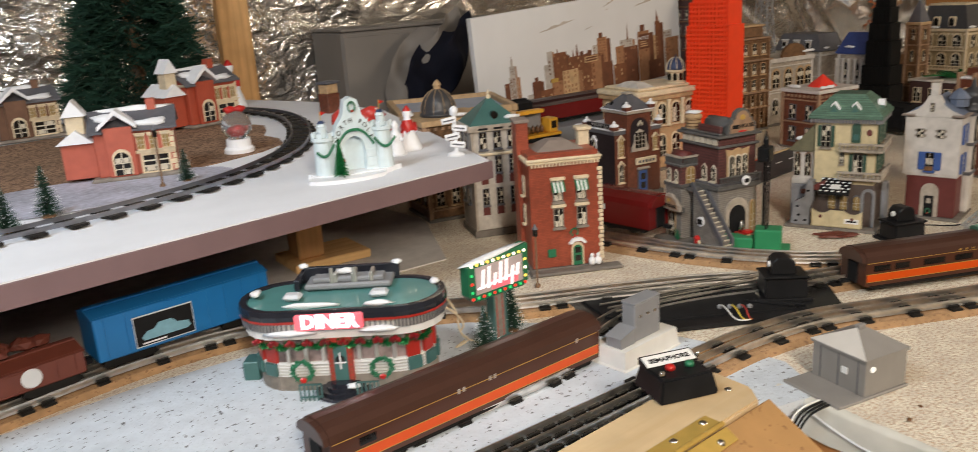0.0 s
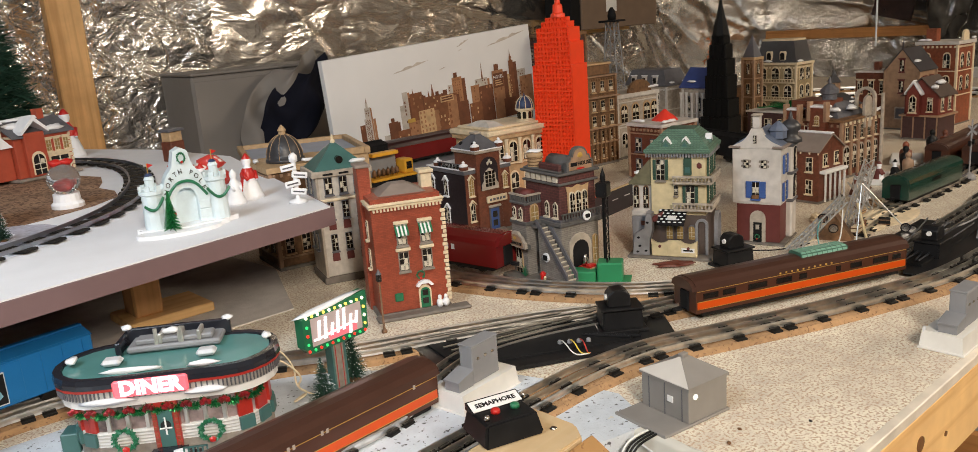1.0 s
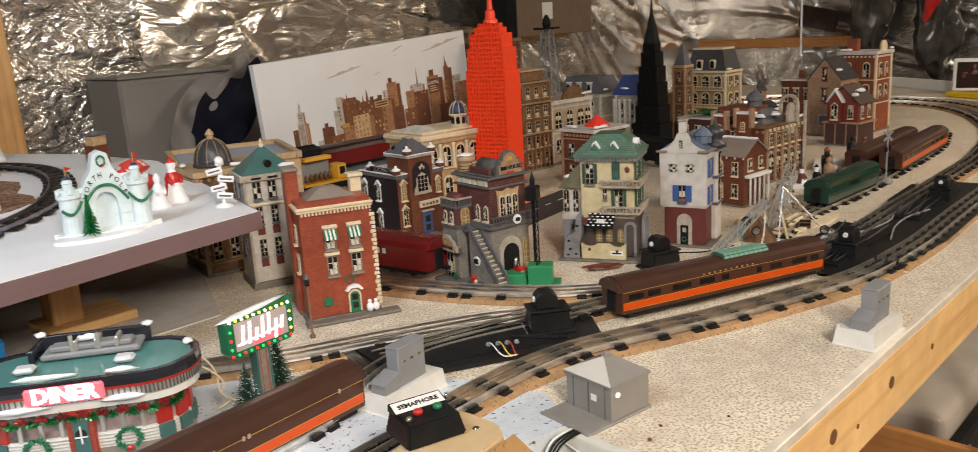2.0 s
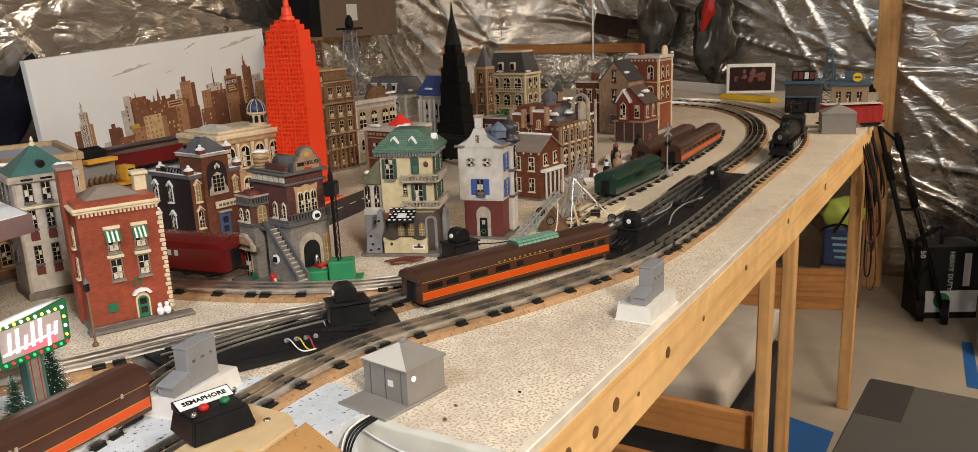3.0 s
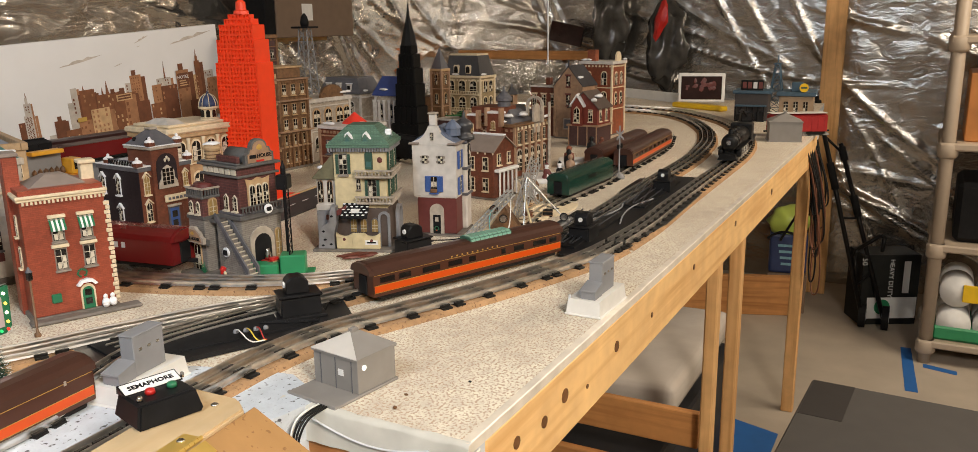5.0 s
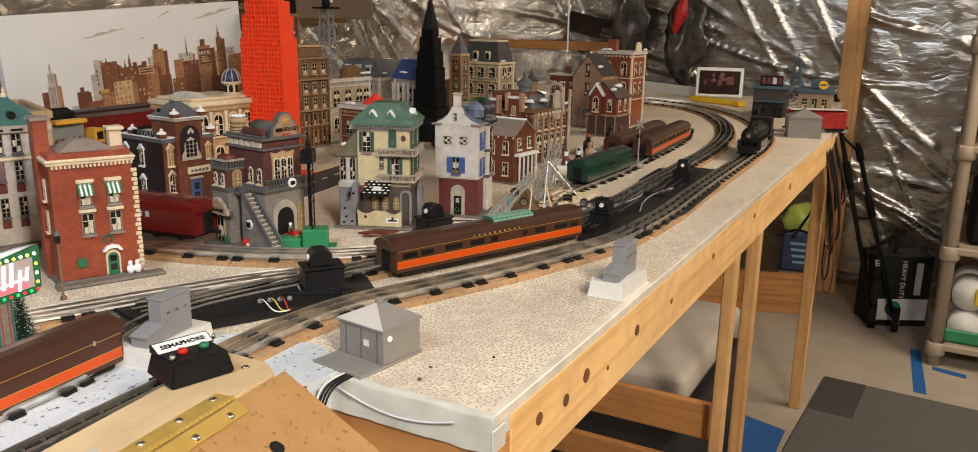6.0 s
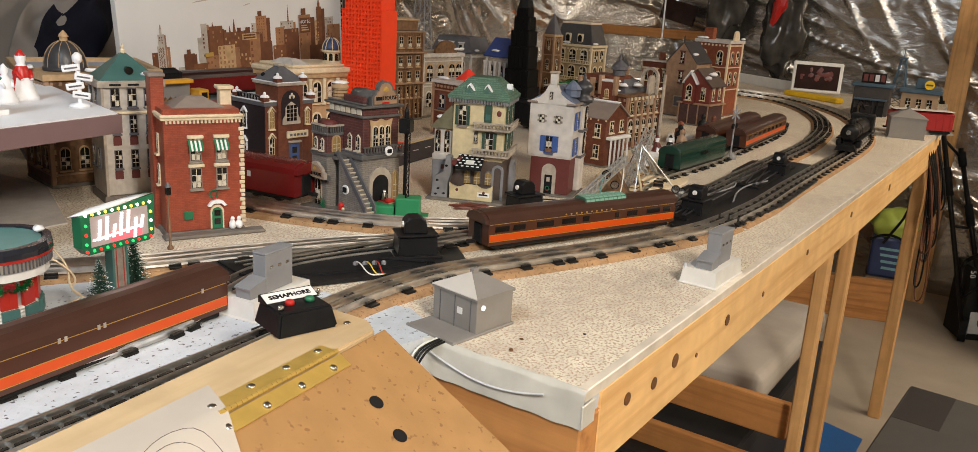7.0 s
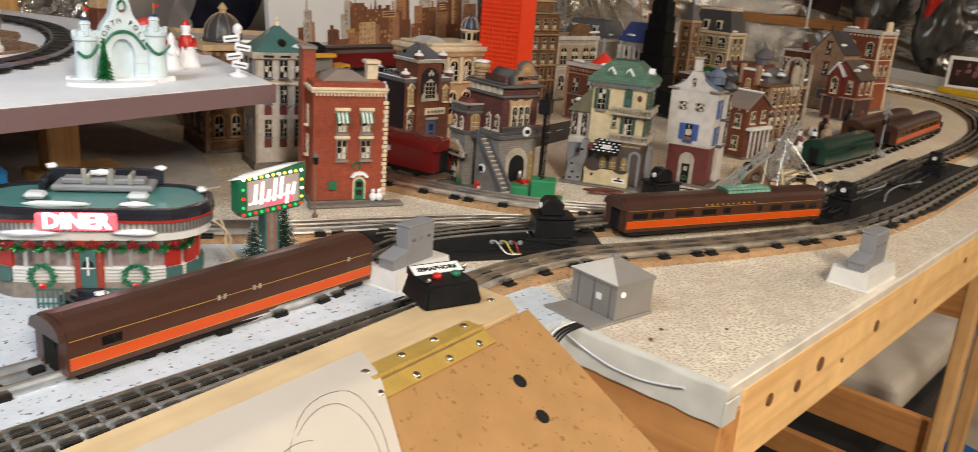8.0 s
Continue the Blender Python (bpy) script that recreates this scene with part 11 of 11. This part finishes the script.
wire_bundle("loose_wires", [[(1.33, 0.40, T + 0.02), (1.38, 0.385, T + 0.012), (1.42, 0.36, T + 0.006), (1.46, 0.335, T + 0.012)], [(1.475, 0.325, T + 0.05), (1.455, 0.325, T + 0.03), (1.450, 0.310, T + 0.004)], [(1.52, 0.31, T + 0.06), (1.50, 0.30, T + 0.02), (1.47, 0.30, T + 0.003), (1.40, 0.33, T + 0.003)], [(1.30, 0.41, T + 0.004), (1.34, 0.44, T + 0.003), (1.40, 0.40, T + 0.004)]], 0.0011, [M["w_black"], M["w_teal"], M["w_white"], M["w_black"]], "loose thin wires trailing round the gantry")
solid("twig_debris", fixed(blob(bmesh.new(), (0, 0, 0.006), (0.030, 0.008, 0.005), 7, 0.8)), M["gon_brown"], "dark brown toy log lying on the matting", "log", at=pose(1.262, 0.462, T, 0, 0, -40))
bm = bmesh.new()
for i in range(9):
    r_ = random.Random(i)
    blob(bm, (r_.uniform(-0.05, 0.05), r_.uniform(-0.03, 0.03), 0.005 + r_.uniform(0, 0.012)), (0.010, 0.009, 0.007), i, 0.6, 1)
bms = bmesh.new()
blob(bms, (0, 0, 0), (0.15, 0.05, 0.006), 9, 0.8, 4)
solid("sand_patch", bms, M["cream_trim"], "spilled pale sand around the toy building site", "sand", kind="stuff", at=pose(1.68, 0.345, T, 0, 0, 5), smooth=True)
for i, (x, y, m_) in enumerate(((1.70, 0.36, "gold_stone"), (1.745, 0.385, "tan"), (1.63, 0.33, "brick_brown"), (1.66, 0.30, "black_matt"), (1.79, 0.372, "gold_stone"), (1.585, 0.315, "cream_trim"))):
    cr_ = thing("toy_crate", "small toy crate among the rubble", "crate", pose(x, y, T + 0.003, 0, 0, i * 37), group="toy crates")
    part("body", box(-0.009, 0.009, -0.007, 0.007, 0, 0.013, 0.0008), M[m_], cr_)
    for z in (0.002, 0.0095):
        part("batten", box(-0.0098, 0.0098, -0.0078, 0.0078, z, z + 0.002, 0.0004), M["tan"], cr_)
solid("rubble_heap", bm, M["cream_trim"], "pale heap of toy rubble behind the gantry", "rubble", at=pose(1.66, 0.385, T))
for i, (x, y, h, m) in enumerate(((1.835, 0.412, 0.055, "tan"), (1.80, 0.408, 0.050, "gold_stone"), (1.86, 0.44, 0.048, "brick_brown"), (1.77, 0.40, 0.045, "cream_trim"), (2.02, 0.43, 0.05, "black_matt"), (1.99, 0.45, 0.05, "maroon_wall"), (1.46, 0.60, 0.05, "tan_wall"), (1.49, 0.62, 0.045, "cream_trim"), (1.53, 0.60, 0.048, "gold_stone"))):
    gown_figure(pose(x, y, T), h, M[m], "small brown ceramic figurine in the street")
solid("white_tray", box(-0.05, 0.05, -0.035, 0.035, 0, 0.012, 0.002), M["white"], "white foam tray on the table", "tray", at=pose(2.02, 0.46, T, 0, 0, 20))

# crossing signal near the siding
cs_ = thing("crossing_signal", "white and grey toy crossing signal", "signal", pose(2.113, 0.315, T) @ Matrix.Diagonal((0.8, 0.8, 1.0, 1)))
bm = bmesh.new()
lathe(bm, [(0.018, 0), (0.016, 0.008), (0.008, 0.014), (0.0022, 0.016), (0.0022, 0.125), (0.001, 0.128)], 12)
part("post", bm, M["grey_pl"], cs_, smooth=True)
for a in (40, -40):
    part("arm", box(-0.016, 0.016, -0.003, -0.001, -0.0024, 0.0024, 0.0005), M["grey_pl"], cs_, at=pose(0, 0, 0.105, 0, a, -40))
for s in (-1, 1):
    bm = bmesh.new()
    tube(bm, (s * 0.014, -0.004, 0.078), (s * 0.014, 0.002, 0.078), 0.006, 0.006, 12)
    part("lamp", bm, M["black"], cs_)

# ---- far end of the table ----
fs_ = thing("picture_screen", "small white-framed screen showing a dark red picture", "screen", look((3.97, 0.585, T + 0.070), (0.4, -0.3, 1.35)) @ Matrix.Scale(1.05, 4) @ pose(0, 0, 0, 0, 180, 0) @ pose(0, 0, 0, -90, 0, 180))
part("frame", box(-0.096, 0.096, -0.008, 0.008, -0.068, 0.054, 0.004), M["white"], fs_, "white frame")
part("picture", box(-0.083, 0.083, -0.0100, -0.0082, -0.054, 0.042), M["scr_dark"], fs_, "dark glossy picture")
rr = random.Random(12)
for i in range(22):
    bm = bmesh.new()
    blob(bm, (rr.uniform(-0.055, 0.06), -0.0102, -0.020 + rr.uniform(-0.016, 0.020)), (rr.uniform(0.005, 0.016), 0.0006, rr.uniform(0.004, 0.013)), i, 0.8, 1)
    part("red_shape", bm, M["scr_red"], fs_)
yt = solid("yellow_tray", box(-0.022, 0.022, -0.142, 0.142, 0, 0.022, 0.008, 3), M["yellow_gloss"], "long yellow plastic level lying before the screen", "spirit level", at=pose(3.80, 0.550, T, 0, 0, -29.6))
solid("white_strip", box(-0.006, 0.006, -0.20, 0.26, 0, 0.044, 0.002), M["white"], "long white plastic strip at the table's back edge", "strip", at=pose(4.15, 0.87, T, 0, 0, -33.5))
M["plant_blue"] = mat("steel_blue_plastic", (0.05, 0.095, 0.14), 0.45, 0, 0.15, 50)
M["plant_tan"] = mat("buff_plastic", (0.34, 0.24, 0.15), 0.55, 0, 0.1, 60)
pt = thing("oil_depot", "blue-roofed toy oil depot with buff walls", "toy building", pose(3.56, 0.065, T, 0, 0, -85))
part("wall", box(-0.12, 0, 0, 0.16, 0, 0.085, 0.001), M["plant_tan"], pt)
part("roof", box(-0.13, 0.01, -0.01, 0.17, 0.0852, 0.100, 0.002), M["plant_blue"], pt, "blue flat roof")
for u in (0.025, 0.06, 0.095):
    add_window(pt, (0.12, 0.16), "A", u, 0.02, 0.016, 0.045, "", "plant_tan", "pane")
for u in (0.03, 0.07, 0.11):
    add_window(pt, (0.12, 0.16), "B", u, 0.02, 0.016, 0.045, "", "plant_tan", "pane")
part("hatch", box(-0.08, -0.04, 0.03, 0.07, 0.1002, 0.135, 0.002), M["plant_blue"], pt)
bm = bmesh.new()
tube(bm, (-0.034, -0.012, 0.118), (-0.034, -0.008, 0.118), 0.016, 0.016, 20)
part("round_sign", bm, M["yellow_gloss"], pt, "round yellow roof sign")
part("sign_bar", box(-0.045, -0.023, -0.0126, -0.0121, 0.115, 0.121), M["green_dark"], pt)
part("sign_post", box(-0.036, -0.032, -0.009, -0.006, 0.100, 0.108), M["black"], pt)
p2 = thing("oil_depot", "dark blue two-storey toy depot with roof lettering board", "toy building", pose(3.44, 0.205, T, 0, 0, -85))
part("wall", box(-0.12, 0, 0, 0.10, 0, 0.10, 0.001), M["plant_dark"], p2)
part("roof", box(-0.128, 0.008, -0.008, 0.108, 0.1002, 0.112, 0.002), M["plant_blue"], p2)
part("porch", box(-0.115, -0.005, -0.03, -0.001, 0.055, 0.060, 0.001), M["plant_blue"], p2)
part("sign_board", box(-0.10, -0.02, 0.0, 0.006, 0.113, 0.150, 0.001), M["black_matt"], p2)
for k in range(4):
    part("sign_bar", box(-0.094 + k * 0.019, -0.080 + k * 0.019, -0.0008, -0.0002, 0.120, 0.144), M["maroon_wall"] if k != 2 else M["grey_light"], p2)
for k in range(6):
    part("roof_pipe", box(-0.115 + k * 0.02, -0.110 + k * 0.02, -0.028, -0.023, 0.0, 0.055, 0.0006), M["black"], p2)
for k in range(3):
    part("machine_block", box(-0.11 + k * 0.036, -0.085 + k * 0.036, -0.026, -0.002, 0.0, 0.026 + 0.006 * k, 0.002), M["black"], p2)
dm = thing("derrick_mast", "dark blue lattice oil derrick", "mast", pose(3.60, 0.205, T, 0, 0, 0), group="lattice masts")
lattice(dm, 0.032, 0.008, 0.20, M["plant_blue"], 6, 0.0022)
part("crown", box(-0.014, 0.014, -0.014, 0.014, 0.20, 0.206), M["plant_blue"], dm)
bm = bmesh.new()
tube(bm, (0, 0, 0.206), (0, 0, 0.235), 0.002, 0.002, 6)
part("rod", bm, M["plant_blue"], dm)
cr = thing("toy_crane", "black toy crane with its boom raised", "toy crane", pose(3.30, 0.255, T, 0, 0, 20) @ Matrix.Scale(0.7, 4))
part("carriage", box(-0.07, 0.07, -0.03, 0.03, 0.0, 0.02, 0.003), M["black"], cr)
part("cab", box(-0.02, 0.05, -0.026, 0.026, 0.02, 0.065, 0.004), M["black"], cr)
bm = bmesh.new()
wire(bm, [(-0.02, 0.0, 0.05), (-0.07, 0.03, 0.085), (-0.09, 0.05, 0.075)], 0.005, 6)
part("boom", bm, M["black"], cr)
M["red_car"] = mat("red_freight_paint", (0.36, 0.02, 0.02), 0.45, 0, 0.12, 50)
M["white_roof"] = mat("dusty_white_roof", (0.62, 0.58, 0.54), 0.6, 0, 0.1, 40)
rc = boxcar(pose(3.075, 0.05, T + 0.001, 0, 0, -62), 0.18, 0.026, 0.064, M["red_car"], "red boxcar with a pale roof at the table end")
part("pale_roof", box(-0.09, 0.09, -0.024, 0.024, 0.0718, 0.0735, 0.0005), M["white_roof"], rc)
solid("track_offcut", box(-0.06, 0.06, -0.02, 0.02, 0, 0.006, 0.001), M["grey_light"], "grey offcut lying on the matting", "offcut", at=pose(2.83, 0.17, T, 0, 0, 5))
# hanging rod, foil decorations and dark bags against the far wall
bm = bmesh.new()
tube(bm, (0, 0, 0), (0, 0, 1.22), 0.003, 0.003, 6)
solid("ceiling_rod", bm, M["grey_light"], "thin pale rod hanging to the back of the town", "rod", at=pose(3.05, 0.92, 1.22))
def dark_bag(at, r, label, seed):
    bm = bmesh.new()
    blob(bm, (0, 0, 0), r, seed, 0.5, 4)
    for v in bm.verts:
        v.co += v.co.normalized() * (0.03 * (1 - abs(noise.noise(v.co * 9)) * 2) + 0.012 * noise.noise(v.co * 30))
    th = thing("plastic_bag", label, "plastic bag", at, group="dark plastic bags")
    part("body", bm, M["bag"], th, smooth=True)
    k = bmesh.new()
    blob(k, (0, 0, r[2] * 1.02), (r[0] * 0.25, r[1] * 0.25, r[2] * 0.16), seed, 0.6, 2)
    part("knot", k, M["bag"], th)
    return th


M["bag"] = mat("glossy_dark_plastic_wrap", (0.055, 0.053, 0.05), 0.08, 0, 0.5, 20, 0.6, 30)
dark_bag(pose(4.68, 1.27, 1.36), (0.08, 0.07, 0.22), "glossy dark plastic bag hung on the foil wall", 2)
dark_bag(pose(4.68, 0.955, 1.24), (0.08, 0.085, 0.22), "glossy dark wrapped bundle on the foil wall", 5)
solid("bag_ribbon", fixed(blob(bmesh.new(), (0, 0, 0), (0.02, 0.03, 0.09), 4, 0.6)), M["red_gloss"], "crumpled red foil ribbon on the dark bag", "ribbon", at=pose(4.57, 0.96, 1.37, 12, 0, 0))
solid("hanging_picture", box(-0.01, 0.01, -0.10, 0.10, -0.05, 0.06, 0.002), M["scr_dark"], "small dark picture hung askew on the wall", "picture", at=pose(4.72, 1.55, 1.30, 12, 0, 0))
M["leaf_orange"] = mat("orange_leaf_paint", (0.6, 0.14, 0.02), 0.6, 0, 0.2, 80)
ot = thing("autumn_tree", "tiny orange toy tree behind the terrace", "toy tree", pose(2.46, 1.14, T))
bm = bmesh.new()
tube(bm, (0, 0, 0), (0, 0, 0.18), 0.004, 0.002, 6)
part("trunk", bm, M["tan"], ot)
bm = bmesh.new()
rr = random.Random(8)
for i in range(260):
    c = Vector((rr.gauss(0, 0.014), rr.gauss(0, 0.014), 0.225 + rr.gauss(0, 0.03)))
    d_ = Vector((rr.uniform(-1, 1), rr.uniform(-1, 1), rr.uniform(-1, 1))).normalized() * 0.008
    e_ = d_.orthogonal() * 0.7
    bm.faces.new([bm.verts.new(c + d_), bm.verts.new(c - d_ * 0.5 + e_), bm.verts.new(c - d_ * 0.5 - e_)])
part("leaves", bm, M["leaf_orange"], ot)

# ---- under and beyond the table ----
M["wrap"] = mat("clear_plastic_wrap", (0.52, 0.47, 0.42), 0.13, 0, 0.1, 10, 0.6, 18)
bm = box(-0.30, 0.36, 0, 0.55, 0, 0.085, 0.03, 3)
bmesh.ops.subdivide_edges(bm, edges=bm.edges[:], cuts=2, use_grid_fill=True)
for v in bm.verts:
    v.co += Vector((0, 0, 0.012)) * noise.noise(v.co * 9)
solid("wrapped_cushion", bm, M["wrap"], "white cushion in clear plastic wrap under the table", "cushion", at=pose(2.42, 0.16, 0.392), smooth=True)
chest = thing("storage_chest", "dark plastic storage chest under the table", "chest", pose(2.30, 0.15, 0.0))
part("body", box(-0.55, 0.42, 0, 0.6, 0, 0.335, 0.006), M["trunk_black"], chest)
part("lid", box(-0.555, 0.425, -0.006, 0.606, 0.337, 0.386, 0.006), M["trunk_black"], chest)
part("latch", box(-0.10, -0.04, -0.012, -0.006, 0.315, 0.365, 0.002), M["grey_pl"], chest)
solid("floor_joist", box(-0.02, 0.02, -0.35, 0.35, 0, 0.19, 0.003), M["pine_y_shaded"], "brown board standing on edge on the floor", "board", at=pose(4.10, 0.48, 0.0, 0, 0, 20))
jug = thing("detergent_tub", "blue labelled tub under a lime green bag", "tub", pose(4.32, 0.22, 0.19, 0, 0, 10))
part("stand", box(-0.09, 0.09, -0.09, 0.09, -0.19, -0.002, 0.004), M["card_brown"], jug)
part("body", box(-0.075, 0.075, -0.085, 0.085, 0, 0.19, 0.012, 2), M["tub_blue"], jug, "dark blue tub")
for k in range(4):
    part("label_bar", box(-0.0765, -0.0752, -0.06, 0.03 + 0.006 * k, 0.04 + k * 0.03, 0.052 + k * 0.03), M["sky_blue"], jug)
bm = bmesh.new()
blob(bm, (0, 0, 0.24), (0.085, 0.10, 0.075), 3, 0.35, 3)
part("bag", bm, M["lime"], jug, "lime green plastic bag", smooth=True)
wire_bundle("floor_cable", [[(4.20, 0.24, 0.36), (4.22, 0.20, 0.44), (4.15, 0.16, 0.52), (4.0, 0.12, 0.7)], [(4.22, 0.30, 0.36), (4.21, 0.23, 0.43), (4.20, 0.15, 0.38)]], 0.006, [M["w_black"]], "black cords knotted over the green bag")
rr = random.Random(21)
runs = []
for i in range(14):
    x0, d0 = 3.0 + 0.018 * i, rr.uniform(0.15, 0.5)
    runs.append([(x0, 0.01, 0.98), (x0 - 0.01, -0.03, 0.97 - d0 * 0.4), (x0 + rr.uniform(-0.03, 0.03), -0.035 - rr.uniform(0, 0.03), 0.97 - d0), (x0 + 0.03, -0.02, 0.96 - d0 * 1.05), (x0 + 0.05, -0.02, 0.97 - d0 * 0.5), (x0 + 0.06, 0.01, 0.97)])
wire_bundle("corner_cables", runs, 0.0028, [M["w_black"], M["w_brown"], M["w_black"], M["w_black"], M["w_brown"]], "tangle of black and brown cables at the table corner")
bx = thing("trash_bag_carton", "black carton of bags with a white label panel", "carton", pose(4.262, -0.24, 0.0, 0, 0, -62))
part("carton", box(-0.13, 0.13, 0.0, 0.16, 0, 0.33, 0.003), M["black_card"], bx)
part("white_panel", box(-0.10, 0.125, -0.0012, -0.0002, 0.03, 0.13), M["white"], bx, "white label panel")
bm = bmesh.new()
tube(bm, (-0.03, -0.0024, 0.085), (-0.03, -0.0013, 0.085), 0.036, 0.036, 20)
part("green_disc", bm, M["green_box"], bx, "green round mark")
letters("carton_text", "HEAVY DUTY", 0.030, M["white"], bx, pose(0.0, -0.0012, 0.22, 90, 90, 0), depth=0.0004)
part("script_bar", box(0.055, 0.085, -0.0012, -0.0002, 0.15, 0.30), M["white"], bx)
letters("count_text", "50", 0.035, M["white"], bx, pose(-0.125, -0.0012, 0.30, 90, 90, 0), depth=0.0004)
M["truck_black"] = mat("worn_black_tube", (0.014, 0.013, 0.013), 0.35, 0.2, 0.3, 40)
ht_ = thing("hand_truck", "black folding hand truck leaning against the foil wall", "hand truck")
RAILS = (((4.24, 0.135, 1.03), (4.16, -0.140, 0.055)), ((4.27, 0.020, 0.82), (4.19, -0.225, 0.055)))
for p, q in RAILS:
    bm = bmesh.new()
    tube(bm, p, q, 0.0105, 0.0105, 12)
    rl = part("rail", bm, M["truck_black"], ht_, smooth=True)
    p, q = Vector(p), Vector(q)
    for f0, f1 in ((0.30, 0.42), (0.02, 0.10)):
        bm = bmesh.new()
        tube(bm, p.lerp(q, f0), p.lerp(q, f1), 0.0165, 0.0165, 12)
        part("grip", bm, M["black_matt"], rl, "thicker black sleeve", smooth=True)
for f in (0.18, 0.55, 0.86):
    a_, b_ = Vector(RAILS[0][0]).lerp(Vector(RAILS[0][1]), f), Vector(RAILS[1][0]).lerp(Vector(RAILS[1][1]), max(0.0, f - 0.12))
    bm = bmesh.new()
    tube(bm, a_, b_, 0.006, 0.006, 8)
    part("cross_bar", bm, M["truck_black"], ht_, smooth=True)
bm = bmesh.new()
wire(bm, [(4.185, -0.105, 0.20), (4.178, -0.086, 0.33), (4.176, -0.096, 0.362), (4.174, -0.185, 0.436), (4.180, -0.200, 0.428), (4.186, -0.196, 0.36)], 0.0095, 10)
part("loop_handle", bm, M["truck_black"], ht_, "bent black tube handle", smooth=True)
for y in (-0.140, -0.235):
    bm = bmesh.new()
    tube(bm, (4.185, y - 0.014, 0.055), (4.185, y + 0.014, 0.055), 0.055, 0.055, 20)
    wh = part("wheel", bm, M["black_matt"], ht_)
    bm = bmesh.new()
    tube(bm, (4.185, y - 0.016, 0.055), (4.185, y + 0.016, 0.055), 0.022, 0.022, 14)
    part("hub", bm, M["grey_pl"], wh)
shf = thing("plastic_shelf_unit", "beige plastic shelving unit with round posts", "shelf", pose(3.86, -0.40, 0.0))
for (x, y) in ((0, 0), (0.42, 0), (0, -0.85), (0.42, -0.85)):
    bm = bmesh.new()
    tube(bm, (x, y, 0), (x, y, 1.9), 0.024, 0.024, 14)
    part("post", bm, M["beige_pl"], shf, smooth=True)
    for z in (0.10, 0.50, 0.90, 1.30, 1.70):
        bm = bmesh.new()
        lathe(bm, [(0.030, 0), (0.038, 0.01), (0.038, 0.05), (0.030, 0.06)], 14, x, y, z - 0.06)
        part("collar", bm, M["beige_pl"], shf, smooth=True)
for z in (0.10, 0.50, 0.90, 1.30, 1.70):
    part("shelf_board", box(-0.03, 0.45, -0.88, 0.03, z - 0.03, z, 0.006), M["beige_pl"], shf)
pk = thing("paper_towel_pack", "plastic pack of paper rolls with yellow and green print", "paper rolls", pose(3.93, -0.49, 0.1005))
for (x, y, z) in ((0, 0, 0.07), (0.13, 0, 0.07), (0, -0.13, 0.07), (0.13, -0.13, 0.07), (0, 0, 0.205), (0.13, 0, 0.205), (0, -0.13, 0.205)):
    bm = bmesh.new()
    tube(bm, (x - 0.06, y, z), (x + 0.06, y, z), 0.062, 0.062, 20)
    part("roll", bm, M["white"], pk, smooth=True)
part("green_band", box(-0.068, 0.2, -0.205, 0.072, 0.0, 0.06, 0.01), M["green_box"], pk, "green printed wrap")
part("yellow_tag", box(-0.072, -0.062, -0.16, -0.02, 0.17, 0.24, 0.002), M["yellow_gloss"], pk, "yellow price tag")
solid("cardboard_carton", box(0, 0.35, -0.5, 0, 0, 0.26, 0.004), M["card_orange"], "orange printed carton on the shelf", "carton", at=pose(3.90, -0.45, 0.9005))
solid("dark_tub", box(0, 0.35, -0.4, 0, 0, 0.24, 0.02), M["black_matt"], "dark tub on the shelf", "tub", at=pose(3.90, -0.45, 0.5005))
# floor tape
for (pts) in ([(3.52, -0.39), (3.99, -0.35), (3.99, -0.31), (3.52, -0.345)], [(3.76, -0.52), (3.79, -0.40), (3.83, -0.40), (3.80, -0.52)]):
    solid("floor_tape", slab(pts, 0.0003, 0.0012), M["tape_blue"], "strip of blue painter's tape on the floor", "tape", "floor tape")
solid("blue_mat", slab([(2.55, 0.20), (3.0, 0.18), (2.95, 0.02), (2.5, 0.02)], 0.0003, 0.003), M["tape_blue"], "blue foam mat on the floor", "mat")
bn = thing("grey_work_top", "dark grey foldable top with a darker square", "work top", pose(2.400, -0.128, 0.44, 0, 0, -3.0))
part("top", box(-1.2, 0.0, -1.0, 0.0, 0, 0.012, 0.004), M["bench_grey"], bn, "dark grey top")
part("dark_patch", box(-0.22, -0.004, -0.105, -0.006, 0.0121, 0.0128), M["bench_dark"], bn, "darker square patch")
for (x, y) in ((-0.05, -0.06), (-0.05, -0.9), (-1.1, -0.06), (-1.1, -0.9)):
    part("leg", box(x - 0.02, x + 0.02, y - 0.02, y + 0.02, -0.44, 0, 0.003), M["black_matt"], bn)
